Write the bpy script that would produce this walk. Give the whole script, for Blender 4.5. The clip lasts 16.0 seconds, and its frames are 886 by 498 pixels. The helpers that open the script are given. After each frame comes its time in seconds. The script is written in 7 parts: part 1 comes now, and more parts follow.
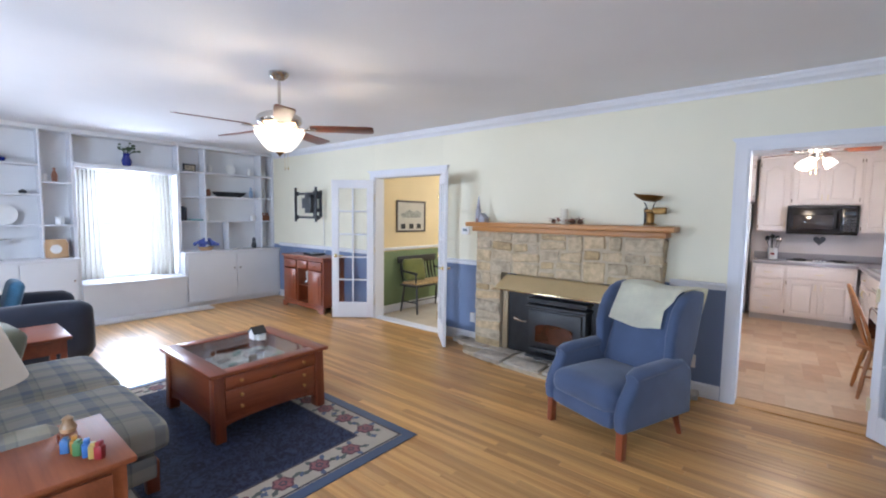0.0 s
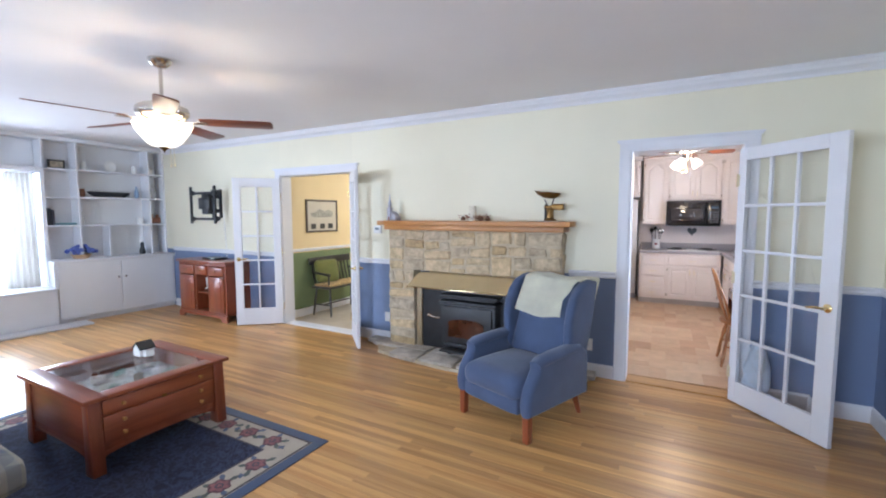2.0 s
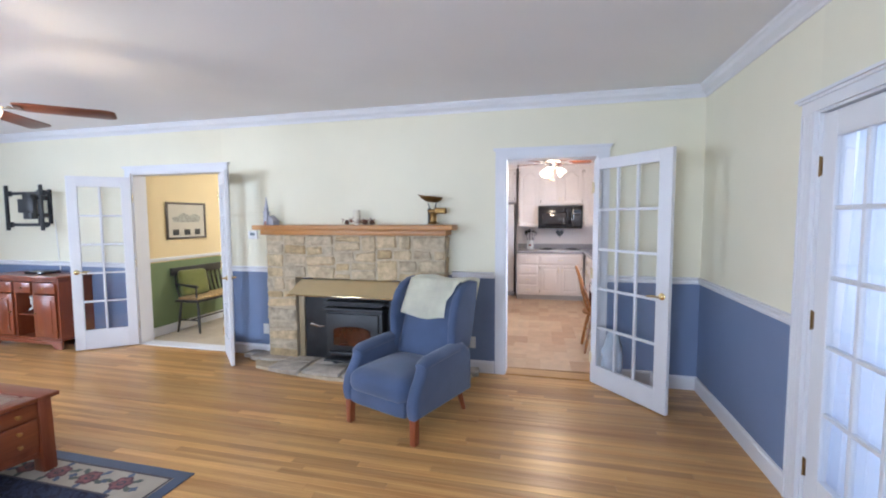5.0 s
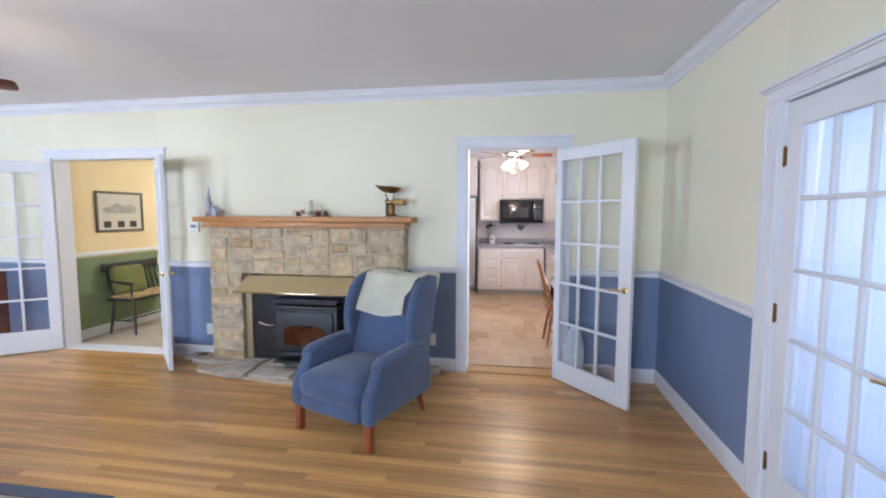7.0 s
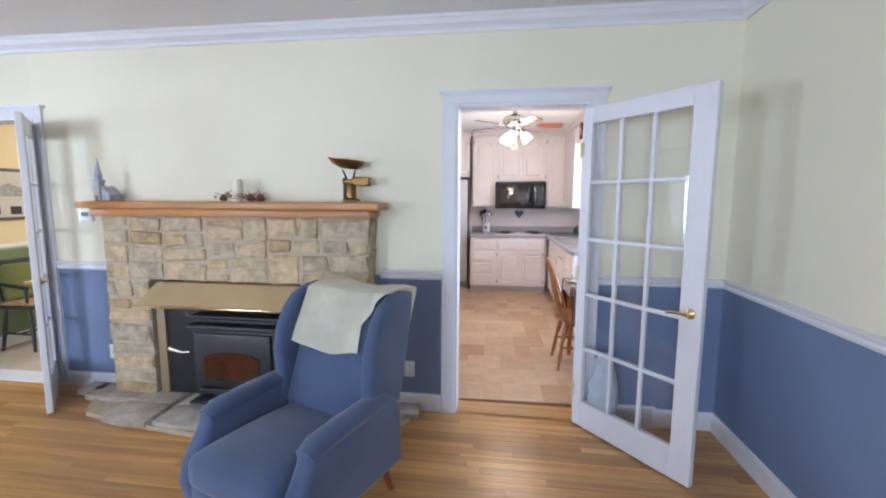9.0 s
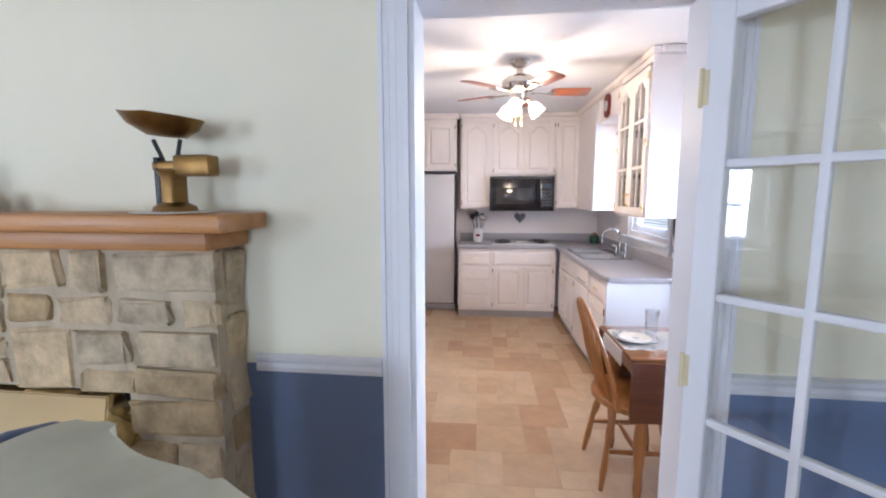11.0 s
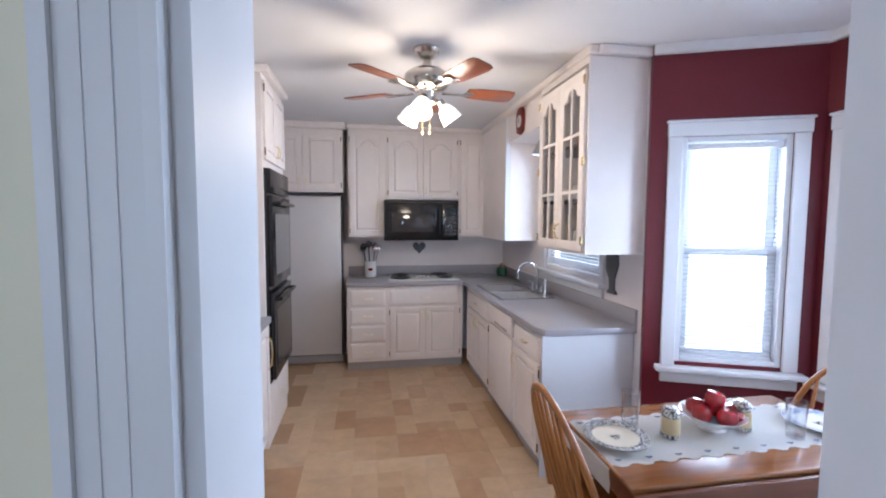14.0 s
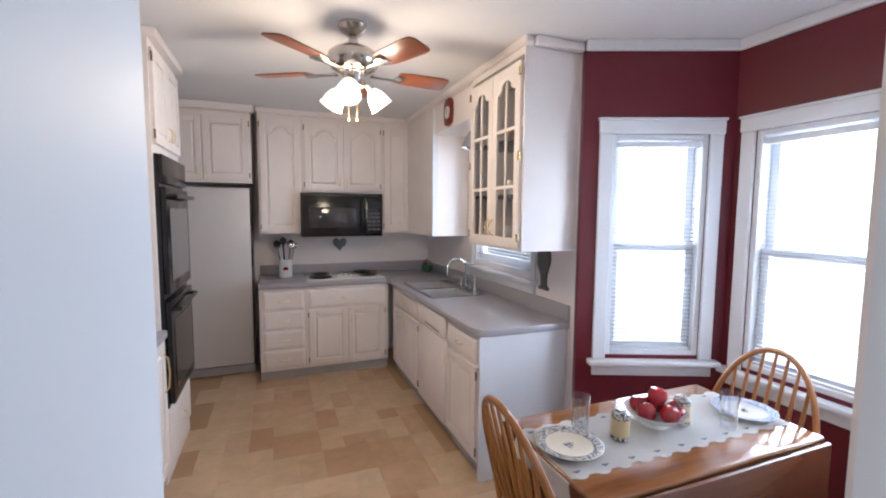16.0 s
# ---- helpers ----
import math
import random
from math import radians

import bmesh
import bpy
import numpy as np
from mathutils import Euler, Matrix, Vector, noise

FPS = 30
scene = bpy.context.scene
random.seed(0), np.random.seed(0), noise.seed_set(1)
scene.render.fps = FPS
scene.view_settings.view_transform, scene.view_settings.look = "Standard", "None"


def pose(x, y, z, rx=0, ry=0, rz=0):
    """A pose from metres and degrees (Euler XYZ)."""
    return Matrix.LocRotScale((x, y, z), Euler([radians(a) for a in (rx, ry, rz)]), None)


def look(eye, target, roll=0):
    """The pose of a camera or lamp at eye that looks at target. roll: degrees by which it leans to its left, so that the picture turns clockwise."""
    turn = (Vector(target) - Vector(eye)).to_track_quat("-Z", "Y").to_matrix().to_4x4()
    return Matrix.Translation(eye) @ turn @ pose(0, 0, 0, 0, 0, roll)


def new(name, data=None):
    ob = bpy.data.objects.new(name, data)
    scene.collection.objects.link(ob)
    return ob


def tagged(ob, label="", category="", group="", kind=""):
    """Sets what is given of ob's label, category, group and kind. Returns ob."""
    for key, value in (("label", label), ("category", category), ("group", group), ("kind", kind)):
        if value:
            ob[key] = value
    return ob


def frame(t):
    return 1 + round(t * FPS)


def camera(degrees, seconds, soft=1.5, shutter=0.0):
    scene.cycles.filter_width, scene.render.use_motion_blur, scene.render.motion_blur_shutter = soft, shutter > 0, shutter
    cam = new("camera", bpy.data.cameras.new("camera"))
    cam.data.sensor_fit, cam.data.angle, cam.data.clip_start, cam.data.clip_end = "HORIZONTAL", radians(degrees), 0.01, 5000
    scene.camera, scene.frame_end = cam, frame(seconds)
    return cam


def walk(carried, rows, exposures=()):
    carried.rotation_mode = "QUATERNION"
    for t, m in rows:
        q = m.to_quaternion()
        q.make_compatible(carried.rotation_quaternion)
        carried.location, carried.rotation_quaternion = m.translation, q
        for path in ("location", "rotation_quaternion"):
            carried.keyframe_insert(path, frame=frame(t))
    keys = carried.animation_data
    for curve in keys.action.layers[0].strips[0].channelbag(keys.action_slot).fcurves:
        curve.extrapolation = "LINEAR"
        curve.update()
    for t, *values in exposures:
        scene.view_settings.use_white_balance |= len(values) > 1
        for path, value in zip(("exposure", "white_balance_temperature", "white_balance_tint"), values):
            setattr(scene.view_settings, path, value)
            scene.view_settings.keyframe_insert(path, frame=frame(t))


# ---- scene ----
cam = camera(91.7, 16.0, soft=2.0)
PATH = [
    (0, (0.225, -0.15, 1.541), (-0.995, 1.428, 1.386), 0.8),
    (0.5, (0.233, -0.139, 1.539), (-0.911, 1.494, 1.382), 0.6),
    (1, (0.249, -0.12, 1.539), (-0.82, 1.563, 1.381), 0.4),
    (1.5, (0.263, -0.107, 1.541), (-0.726, 1.624, 1.38), 0.2),
    (2, (0.283, -0.101, 1.54), (-0.62, 1.676, 1.38), -0.1),
    (2.5, (0.294, -0.093, 1.536), (-0.521, 1.727, 1.385), -0.3),
    (3, (0.3, -0.086, 1.539), (-0.425, 1.772, 1.387), -0.4),
    (3.5, (0.307, -0.076, 1.535), (-0.333, 1.813, 1.385), -0.3),
    (4, (0.312, -0.071, 1.538), (-0.252, 1.842, 1.391), -0.3),
    (6.5, (0.316, -0.002, 1.511), (0.042, 1.974, 1.364), 0.0),
    (7, (0.304, 0.123, 1.503), (0.055, 2.101, 1.339), 0.1),
    (7.5, (0.305, 0.298, 1.511), (0.076, 2.276, 1.321), 0.1),
    (8, (0.275, 0.535, 1.511), (0.063, 2.512, 1.299), 0.2),
    (8.2, (0.242, 0.642, 1.504), (0.042, 2.621, 1.288), 0.3),
    (10.3, (0.225, 2.322, 1.513), (0.007, 4.292, 1.247), 0.2),
    (10.5, (0.197, 2.459, 1.512), (-0.004, 4.432, 1.253), -0.0),
    (11, (0.228, 2.81, 1.521), (0.057, 4.788, 1.277), -0.0),
    (11.5, (0.235, 3.077, 1.545), (0.129, 5.061, 1.315), 0.3),
    (12, (0.262, 3.269, 1.546), (0.224, 5.258, 1.342), 0.6),
    (12.5, (0.243, 3.419, 1.548), (0.285, 5.41, 1.369), 0.8),
    (13, (0.204, 3.544, 1.557), (0.331, 5.534, 1.399), 0.8),
    (13.5, (0.179, 3.64, 1.562), (0.411, 5.621, 1.417), 0.5),
    (14, (0.168, 3.726, 1.564), (0.514, 5.691, 1.426), 0.3),
    (14.5, (0.151, 3.809, 1.574), (0.621, 5.748, 1.431), 0.2),
    (15, (0.139, 3.869, 1.578), (0.714, 5.779, 1.43), 0.1),
    (15.5, (0.128, 3.906, 1.581), (0.79, 5.787, 1.424), 0.1),
    (16, (0.117, 3.934, 1.582), (0.839, 5.791, 1.413), 0.4),
]
walk(cam, [(t, look(eye, target, roll)) for t, eye, target, roll in PATH],
     exposures=[(0.0, 0.26, 5570, 13), (3.0, 0.48, 5570, 13), (7.5, 0.43, 5600, 13), (11.0, 0.33, 5600, 13), (12.5, 0.05, 5380, 13),
                (13.5, -0.20, 5300, 11), (16.0, -0.37, 5760, 10)])

# ---- world and light ----
world = bpy.data.worlds.new("sky")
scene.world = world
world.use_nodes = True
wn = world.node_tree
sky = wn.nodes.new("ShaderNodeTexSky")
sky.sky_type, sky.sun_disc = "NISHITA", False
sky.sun_elevation, sky.sun_rotation = radians(42), radians(200)
wn.nodes["Background"].inputs["Strength"].default_value = 0.12
wn.links.new(sky.outputs[0], wn.nodes["Background"].inputs["Color"])
scene.view_settings.exposure = 0.0

sun_data = bpy.data.lights.new("sun", "SUN")
sun_data.energy, sun_data.angle, sun_data.color = 0.8, radians(15), (1.0, 0.96, 0.9)
sun = new("sun", sun_data)
sun.matrix_world = look((0, 0, 10), (3, 5, 0))


def area(name, eye, target, w, h, watts, color=(0.84, 0.92, 1.0)):
    """The sky's light in a window's opening; in the hall, an added fill."""
    data = bpy.data.lights.new(name, "AREA")
    data.shape, data.size, data.size_y, data.energy, data.color = "RECTANGLE", w, h, watts, color
    ob = new(name, data)
    ob.matrix_world = look(eye, target)
    return ob


def bulb(name, place, watts, radius, color=(1.0, 0.82, 0.6)):
    data = bpy.data.lights.new(name, "POINT")
    data.energy, data.shadow_soft_size, data.color = watts, radius, color
    ob = new(name, data)
    ob.location = place
    return ob


# the living room stands turned by a little against the kitchen
TURNED = Matrix.Translation((0.4, 4.15, 0)) @ pose(0, 0, 0, 0, 0, -1.8) @ Matrix.Translation((-0.4, -4.15, 0))


def lr(x, y, z):
    return TURNED @ Vector((x, y, z))


area("west_window_light", lr(-7.9, 1.85, 1.4), lr(-3.9, 1.85, 0.2), 1.1, 1.45, 115)
area("south_window_light", lr(-0.75, -2.0, 1.45), lr(-0.75, 3, 1.2), 1.05, 1.3, 85)
area("south_window_light", lr(-4.4, -2.0, 1.45), lr(-4.4, 3, 1.2), 1.75, 1.3, 115)
area("porch_door_light", lr(2.05, 2.05, 1.1), lr(0, 2.05, 1.1), 0.8, 1.8, 2)
area("bay_light", (2.30, 6.15, 1.4), (1.85, 5.1, 1.3), 0.56, 1.3, 50)
area("bay_side_light", (2.95, 5.0, 1.4), (0, 5.0, 1.3), 0.95, 1.3, 92)
area("sink_window_light", (2.25, 6.98, 1.65), (0, 6.98, 1.4), 0.9, 1.0, 50)
# added fill: the hall has no window and no fitting for this lamp
area("hall_fill", lr(-2.6, 6.6, 2.3), lr(-3.7, 5.4, 0.6), 0.9, 0.9, 40, (1.0, 0.95, 0.85))
bulb("living_fan_bulb", lr(-2.87, 1.70, 2.06), 15, 0.06, (1.0, 0.78, 0.5))
bulb("kitchen_fan_bulb", (0.516, 6.27, 2.07), 34, 0.15, (1.0, 0.76, 0.50))

# ---- materials ----
def nodes_of(name):
    m = bpy.data.materials.new(name)
    m.use_nodes = True
    nt = m.node_tree
    return m, nt, nt.nodes, nt.links, nt.nodes["Principled BSDF"]


def coords(nt, scale=(1, 1, 1), shift=True):
    """Object coordinates, moved by the object's own random number."""
    tc = nt.nodes.new("ShaderNodeTexCoord")
    mp = nt.nodes.new("ShaderNodeMapping")
    mp.inputs["Scale"].default_value = scale
    nt.links.new(tc.outputs["Object"], mp.inputs["Vector"])
    if shift:
        info = nt.nodes.new("ShaderNodeObjectInfo")
        geo = nt.nodes.new("ShaderNodeNewGeometry")
        add = nt.nodes.new("ShaderNodeMath")
        nt.links.new(info.outputs["Random"], add.inputs[0])
        nt.links.new(geo.outputs["Random Per Island"], add.inputs[1])
        mul = nt.nodes.new("ShaderNodeVectorMath")
        mul.operation = "SCALE"
        mul.inputs[0].default_value = (17.3, 9.1, 5.7)
        nt.links.new(add.outputs[0], mul.inputs["Scale"])
        nt.links.new(mul.outputs[0], mp.inputs["Location"])
    return mp.outputs[0]


def ramp(nt, fac, stops):
    r = nt.nodes.new("ShaderNodeValToRGB")
    while len(r.color_ramp.elements) < len(stops):
        r.color_ramp.elements.new(0.5)
    for e, (p, c) in zip(r.color_ramp.elements, stops):
        e.position, e.color = p, (*c, 1)
    nt.links.new(fac, r.inputs[0])
    return r.outputs[0]


def noise_tex(nt, vec, scale, detail=4, rough=0.55):
    n = nt.nodes.new("ShaderNodeTexNoise")
    n.inputs["Scale"].default_value, n.inputs["Detail"].default_value, n.inputs["Roughness"].default_value = scale, detail, rough
    nt.links.new(vec, n.inputs["Vector"])
    return n.outputs["Fac"]


def add_bump(nt, bsdf, fac, strength, dist):
    b = nt.nodes.new("ShaderNodeBump")
    b.inputs["Strength"].default_value, b.inputs["Distance"].default_value = strength, dist
    nt.links.new(fac, b.inputs["Height"])
    nt.links.new(b.outputs[0], bsdf.inputs["Normal"])


def tone(c, f):
    return tuple(max(0, min(1, v * f)) for v in c)


def plain(name, c, rough=0.5, metal=0.0, var=0.08, scale=3.0, fine=60.0, bump=0.05, dist=0.002, coat=0.0):
    """Paint, plaster, metal, plastic: broad mottling and fine grain."""
    m, nt, n, l, b = nodes_of(name)
    v = coords(nt)
    big = noise_tex(nt, v, scale)
    l.new(ramp(nt, big, [(0.3, tone(c, 1 - var)), (0.7, tone(c, 1 + var))]), b.inputs["Base Color"])
    b.inputs["Roughness"].default_value, b.inputs["Metallic"].default_value = rough, metal
    b.inputs["Coat Weight"].default_value = coat
    if bump:
        add_bump(nt, b, noise_tex(nt, v, fine), bump, dist)
    return m


def wood(name, dark, light, axis=0, rough=0.35, coat=0.15, ring=14.0, per_piece=0.25, stretch=0.06):
    """Grain drawn out along one axis; each piece has its own tone."""
    m, nt, n, l, b = nodes_of(name)
    sc = [1.0, 1.0, 1.0]
    sc[axis] = stretch
    v = coords(nt, sc)
    g = noise_tex(nt, v, ring, 6, 0.6)
    fine = noise_tex(nt, v, ring * 9, 3, 0.7)
    mix = n.new("ShaderNodeMath")
    mix.operation = "MULTIPLY_ADD"
    mix.inputs[1].default_value = 0.3
    l.new(fine, mix.inputs[0])
    l.new(g, mix.inputs[2])
    col = ramp(nt, mix.outputs[0], [(0.42, dark), (0.62, tuple((a + c) / 2 for a, c in zip(dark, light))), (0.85, light)])
    info = n.new("ShaderNodeObjectInfo")
    geo = n.new("ShaderNodeNewGeometry")
    add = n.new("ShaderNodeMath")
    l.new(info.outputs["Random"], add.inputs[0])
    l.new(geo.outputs["Random Per Island"], add.inputs[1])
    fr = n.new("ShaderNodeMath")
    fr.operation = "FRACT"
    l.new(add.outputs[0], fr.inputs[0])
    mr = n.new("ShaderNodeMapRange")
    mr.inputs["To Min"].default_value, mr.inputs["To Max"].default_value = 1 - per_piece, 1 + per_piece
    l.new(fr.outputs[0], mr.inputs["Value"])
    hsv = n.new("ShaderNodeHueSaturation")
    l.new(col, hsv.inputs["Color"])
    l.new(mr.outputs[0], hsv.inputs["Value"])
    l.new(hsv.outputs[0], b.inputs["Base Color"])
    b.inputs["Roughness"].default_value, b.inputs["Coat Weight"].default_value = rough, coat
    b.inputs["Coat Roughness"].default_value = rough * 0.8
    add_bump(nt, b, fine, 0.06, 0.001)
    return m


def tones(name, stops, rough=0.8, scale=9.0, grain=0.25, bump=0.3, dist=0.004, fine=45.0):
    """Stone, tile, apples: each piece takes its tone from a scale of colours."""
    m, nt, n, l, b = nodes_of(name)
    info = n.new("ShaderNodeObjectInfo")
    geo = n.new("ShaderNodeNewGeometry")
    add = n.new("ShaderNodeMath")
    l.new(info.outputs["Random"], add.inputs[0])
    l.new(geo.outputs["Random Per Island"], add.inputs[1])
    fr = n.new("ShaderNodeMath")
    fr.operation = "FRACT"
    l.new(add.outputs[0], fr.inputs[0])
    base = ramp(nt, fr.outputs[0], stops)
    v = coords(nt)
    mo = noise_tex(nt, v, scale, 6, 0.65)
    mr = n.new("ShaderNodeMapRange")
    mr.inputs["From Min"].default_value, mr.inputs["From Max"].default_value = 0.3, 0.7
    mr.inputs["To Min"].default_value, mr.inputs["To Max"].default_value = 1 - grain, 1 + grain
    l.new(mo, mr.inputs["Value"])
    hsv = n.new("ShaderNodeHueSaturation")
    l.new(base, hsv.inputs["Color"])
    l.new(mr.outputs[0], hsv.inputs["Value"])
    l.new(hsv.outputs[0], b.inputs["Base Color"])
    b.inputs["Roughness"].default_value = rough
    if bump:
        add_bump(nt, b, noise_tex(nt, v, fine), bump, dist)
    return m


def cloth(name, c, weave=260.0, var=0.12, rough=0.9):
    m, nt, n, l, b = nodes_of(name)
    v = coords(nt)
    big = noise_tex(nt, v, 5.0, 5)
    l.new(ramp(nt, big, [(0.3, tone(c, 1 - var)), (0.7, tone(c, 1 + var))]), b.inputs["Base Color"])
    b.inputs["Roughness"].default_value, b.inputs["Sheen Weight"].default_value = rough, 0.25
    add_bump(nt, b, noise_tex(nt, v, weave, 2), 0.25, 0.002)
    return m


def glassy(name, c=(1, 1, 1), rough=0.0, power=4.0, least=0.05):
    """A thin pane: clear, with the mirror of glass."""
    m, nt, n, l, b = nodes_of(name)
    tr = n.new("ShaderNodeBsdfTransparent")
    tr.inputs[0].default_value = (*c, 1)
    gl = n.new("ShaderNodeBsdfGlossy")
    gl.inputs["Roughness"].default_value = rough
    lw = n.new("ShaderNodeLayerWeight")
    pw = n.new("ShaderNodeMath")
    pw.operation = "POWER"
    pw.inputs[1].default_value = power
    l.new(lw.outputs["Facing"], pw.inputs[0])
    fz = n.new("ShaderNodeMath")
    fz.operation = "MULTIPLY_ADD"
    fz.inputs[1].default_value, fz.inputs[2].default_value = 0.8, least
    l.new(pw.outputs[0], fz.inputs[0])
    mx = n.new("ShaderNodeMixShader")
    l.new(fz.outputs[0], mx.inputs[0])
    l.new(tr.outputs[0], mx.inputs[1])
    l.new(gl.outputs[0], mx.inputs[2])
    l.new(mx.outputs[0], n["Material Output"].inputs["Surface"])
    return m


def sheer(name, c, clear=0.35, thin=1.0):
    m, nt, n, l, b = nodes_of(name)
    tr = n.new("ShaderNodeBsdfTransparent")
    tl = n.new("ShaderNodeBsdfTranslucent")
    tl.inputs[0].default_value = (*[v * thin for v in c], 1)
    df = n.new("ShaderNodeBsdfDiffuse")
    df.inputs[0].default_value = (*c, 1)
    m1, m2 = n.new("ShaderNodeMixShader"), n.new("ShaderNodeMixShader")
    m1.inputs[0].default_value, m2.inputs[0].default_value = 0.45, clear
    l.new(tl.outputs[0], m1.inputs[1])
    l.new(df.outputs[0], m1.inputs[2])
    l.new(m1.outputs[0], m2.inputs[1])
    l.new(tr.outputs[0], m2.inputs[2])
    l.new(m2.outputs[0], n["Material Output"].inputs["Surface"])
    return m


def glow(name, c, strength):
    m, nt, n, l, b = nodes_of(name)
    b.inputs["Base Color"].default_value = (*c, 1)
    b.inputs["Emission Color"].default_value = (*c, 1)
    b.inputs["Emission Strength"].default_value = strength
    b.inputs["Roughness"].default_value = 0.3
    return m


YELLOW = plain("yellow_wall_paint", (0.765, 0.735, 0.585), 0.75, var=0.03, scale=1.2, fine=140, bump=0.06)
BLUE = plain("blue_wall_paint", (0.165, 0.22, 0.36), 0.6, var=0.05, scale=1.5, fine=140, bump=0.06)
WHITE = plain("white_trim_paint", (0.71, 0.72, 0.755), 0.5, var=0.03, scale=2.5, fine=90, bump=0.03)
CEIL = plain("ceiling_paint", (0.77, 0.77, 0.79), 0.9, var=0.03, scale=0.8, fine=200, bump=0.12)
SHELFW = plain("bookcase_paint", (0.70, 0.71, 0.73), 0.45, var=0.03, scale=2.0, fine=90, bump=0.03)
HALLY = plain("hall_yellow_paint", (0.76, 0.62, 0.36), 0.7, var=0.04, scale=1.2, fine=140)
HALLG = plain("hall_green_paint", (0.19, 0.25, 0.12), 0.7, var=0.06, scale=1.5, fine=140)
RED = plain("dark_red_paint", (0.125, 0.008, 0.018), 0.42, var=0.10, scale=1.5, fine=140)
KCAB = plain("cabinet_white_paint", (0.82, 0.76, 0.73), 0.42, var=0.04, scale=3, fine=80, bump=0.04)
KWALL = plain("kitchen_wall_paint", (0.78, 0.73, 0.72), 0.6, var=0.03, scale=2)
LAMINATE = plain("grey_laminate", (0.36, 0.35, 0.38), 0.28, var=0.06, scale=160, fine=200, bump=0.02)
OAKF = wood("oak_floor", (0.34, 0.152, 0.037), (0.65, 0.385, 0.142), 0, 0.32, 0.12, 18, 0.22, 0.03)
UNDERF = plain("floor_gap", (0.10, 0.05, 0.02), 0.7)
CHERRY = wood("cherry_wood", (0.155, 0.032, 0.012), (0.29, 0.075, 0.028), 0, 0.3, 0.3, 10, 0.08)
SATIN = wood("satin_cherry_wood", (0.165, 0.042, 0.014), (0.30, 0.088, 0.030), 0, 0.55, 0.03, 10, 0.08)
CHERRYZ = wood("cherry_wood_upright", (0.155, 0.032, 0.012), (0.29, 0.075, 0.028), 2, 0.3, 0.3, 10, 0.08)
MANTEL = wood("mantel_oak", (0.29, 0.115, 0.022), (0.50, 0.235, 0.065), 0, 0.4, 0.15, 12, 0.06, 0.05)
OAKC = wood("golden_oak", (0.22, 0.075, 0.014), (0.42, 0.17, 0.045), 2, 0.33, 0.3, 14, 0.08)
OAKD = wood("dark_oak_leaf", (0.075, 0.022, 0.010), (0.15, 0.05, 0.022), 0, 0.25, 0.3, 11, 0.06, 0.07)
POLISHED = plain("polished_brass_sheet", (0.78, 0.66, 0.40), 0.13, 1.0, 0.05, 4, bump=0)
OAKT = wood("oak_table_top", (0.17, 0.058, 0.016), (0.37, 0.16, 0.055), 0, 0.13, 0.5, 11, 0.06, 0.07)
BLADE = wood("fan_blade_wood", (0.085, 0.022, 0.013), (0.17, 0.05, 0.028), 0, 0.35, 0.2, 14, 0.06)
DARKW = wood("black_bench_wood", (0.012, 0.013, 0.014), (0.03, 0.03, 0.03), 2, 0.45, 0.1)
STONE = tones("fieldstone", [(0.0, (0.37, 0.27, 0.14)), (0.3, (0.49, 0.39, 0.24)), (0.5, (0.40, 0.345, 0.26)), (0.75, (0.52, 0.40, 0.235)), (1.0, (0.45, 0.375, 0.26))], 0.85, 13, 0.36, 0.6, 0.008, 38)
MORTAR = plain("mortar", (0.46, 0.39, 0.28), 0.95, var=0.15, scale=14, fine=90, bump=0.4, dist=0.004)
HEARTH = tones("hearth_stone", [(0.0, (0.42, 0.38, 0.32)), (0.5, (0.50, 0.46, 0.40)), (1.0, (0.38, 0.33, 0.27))], 0.8, 9, 0.3, 0.5, 0.006)
VINYL = tones("vinyl_floor", [(0.0, (0.52, 0.36, 0.22)), (0.2, (0.58, 0.43, 0.28)), (0.5, (0.54, 0.38, 0.235)), (0.75, (0.45, 0.275, 0.155)), (0.9, (0.60, 0.455, 0.305)), (1.0, (0.41, 0.235, 0.125))], 0.33, 7, 0.13, 0.04, 0.001)
HALLF = tones("hall_floor_tile", [(0, (0.52, 0.45, 0.35)), (0.5, (0.56, 0.49, 0.39)), (1, (0.48, 0.41, 0.31))], 0.4, 7, 0.12, 0.05, 0.001)
BLUECLOTH = cloth("blue_upholstery", (0.056, 0.084, 0.165))
NAVY = cloth("navy_upholstery", (0.010, 0.014, 0.030))
CREAM = cloth("cream_throw", (0.90, 0.875, 0.72), 420)
CHROME = plain("brushed_nickel", (0.55, 0.52, 0.48), 0.22, 1.0, 0.05, 8, bump=0)
BRASS = plain("brass", (0.80, 0.64, 0.33), 0.22, 1.0, 0.08, 10, bump=0.02)
BRASSA = plain("aged_brass", (0.22, 0.13, 0.045), 0.38, 1.0, 0.25, 14, bump=0.05)
STEEL = plain("stainless_steel", (0.55, 0.55, 0.56), 0.2, 1.0, 0.05, 10, bump=0.02)
IRON = plain("black_iron", (0.026, 0.028, 0.032), 0.42, 0.2, 0.2, 12, 70, 0.15)
BLACKP = plain("black_plastic", (0.010, 0.010, 0.012), 0.18, 0.0, 0.2, 6, bump=0)
BLACKG = plain("black_oven_glass", (0.012, 0.012, 0.014), 0.04, 0.0, 0.05, 4, bump=0, coat=0.6)
FIREG = plain("stove_glass", (0.045, 0.012, 0.006), 0.06, 0.0, 0.5, 9, bump=0, coat=0.4)
APPLW = plain("appliance_white", (0.62, 0.60, 0.60), 0.3, 0.0, 0.03, 2, 300, 0.03)
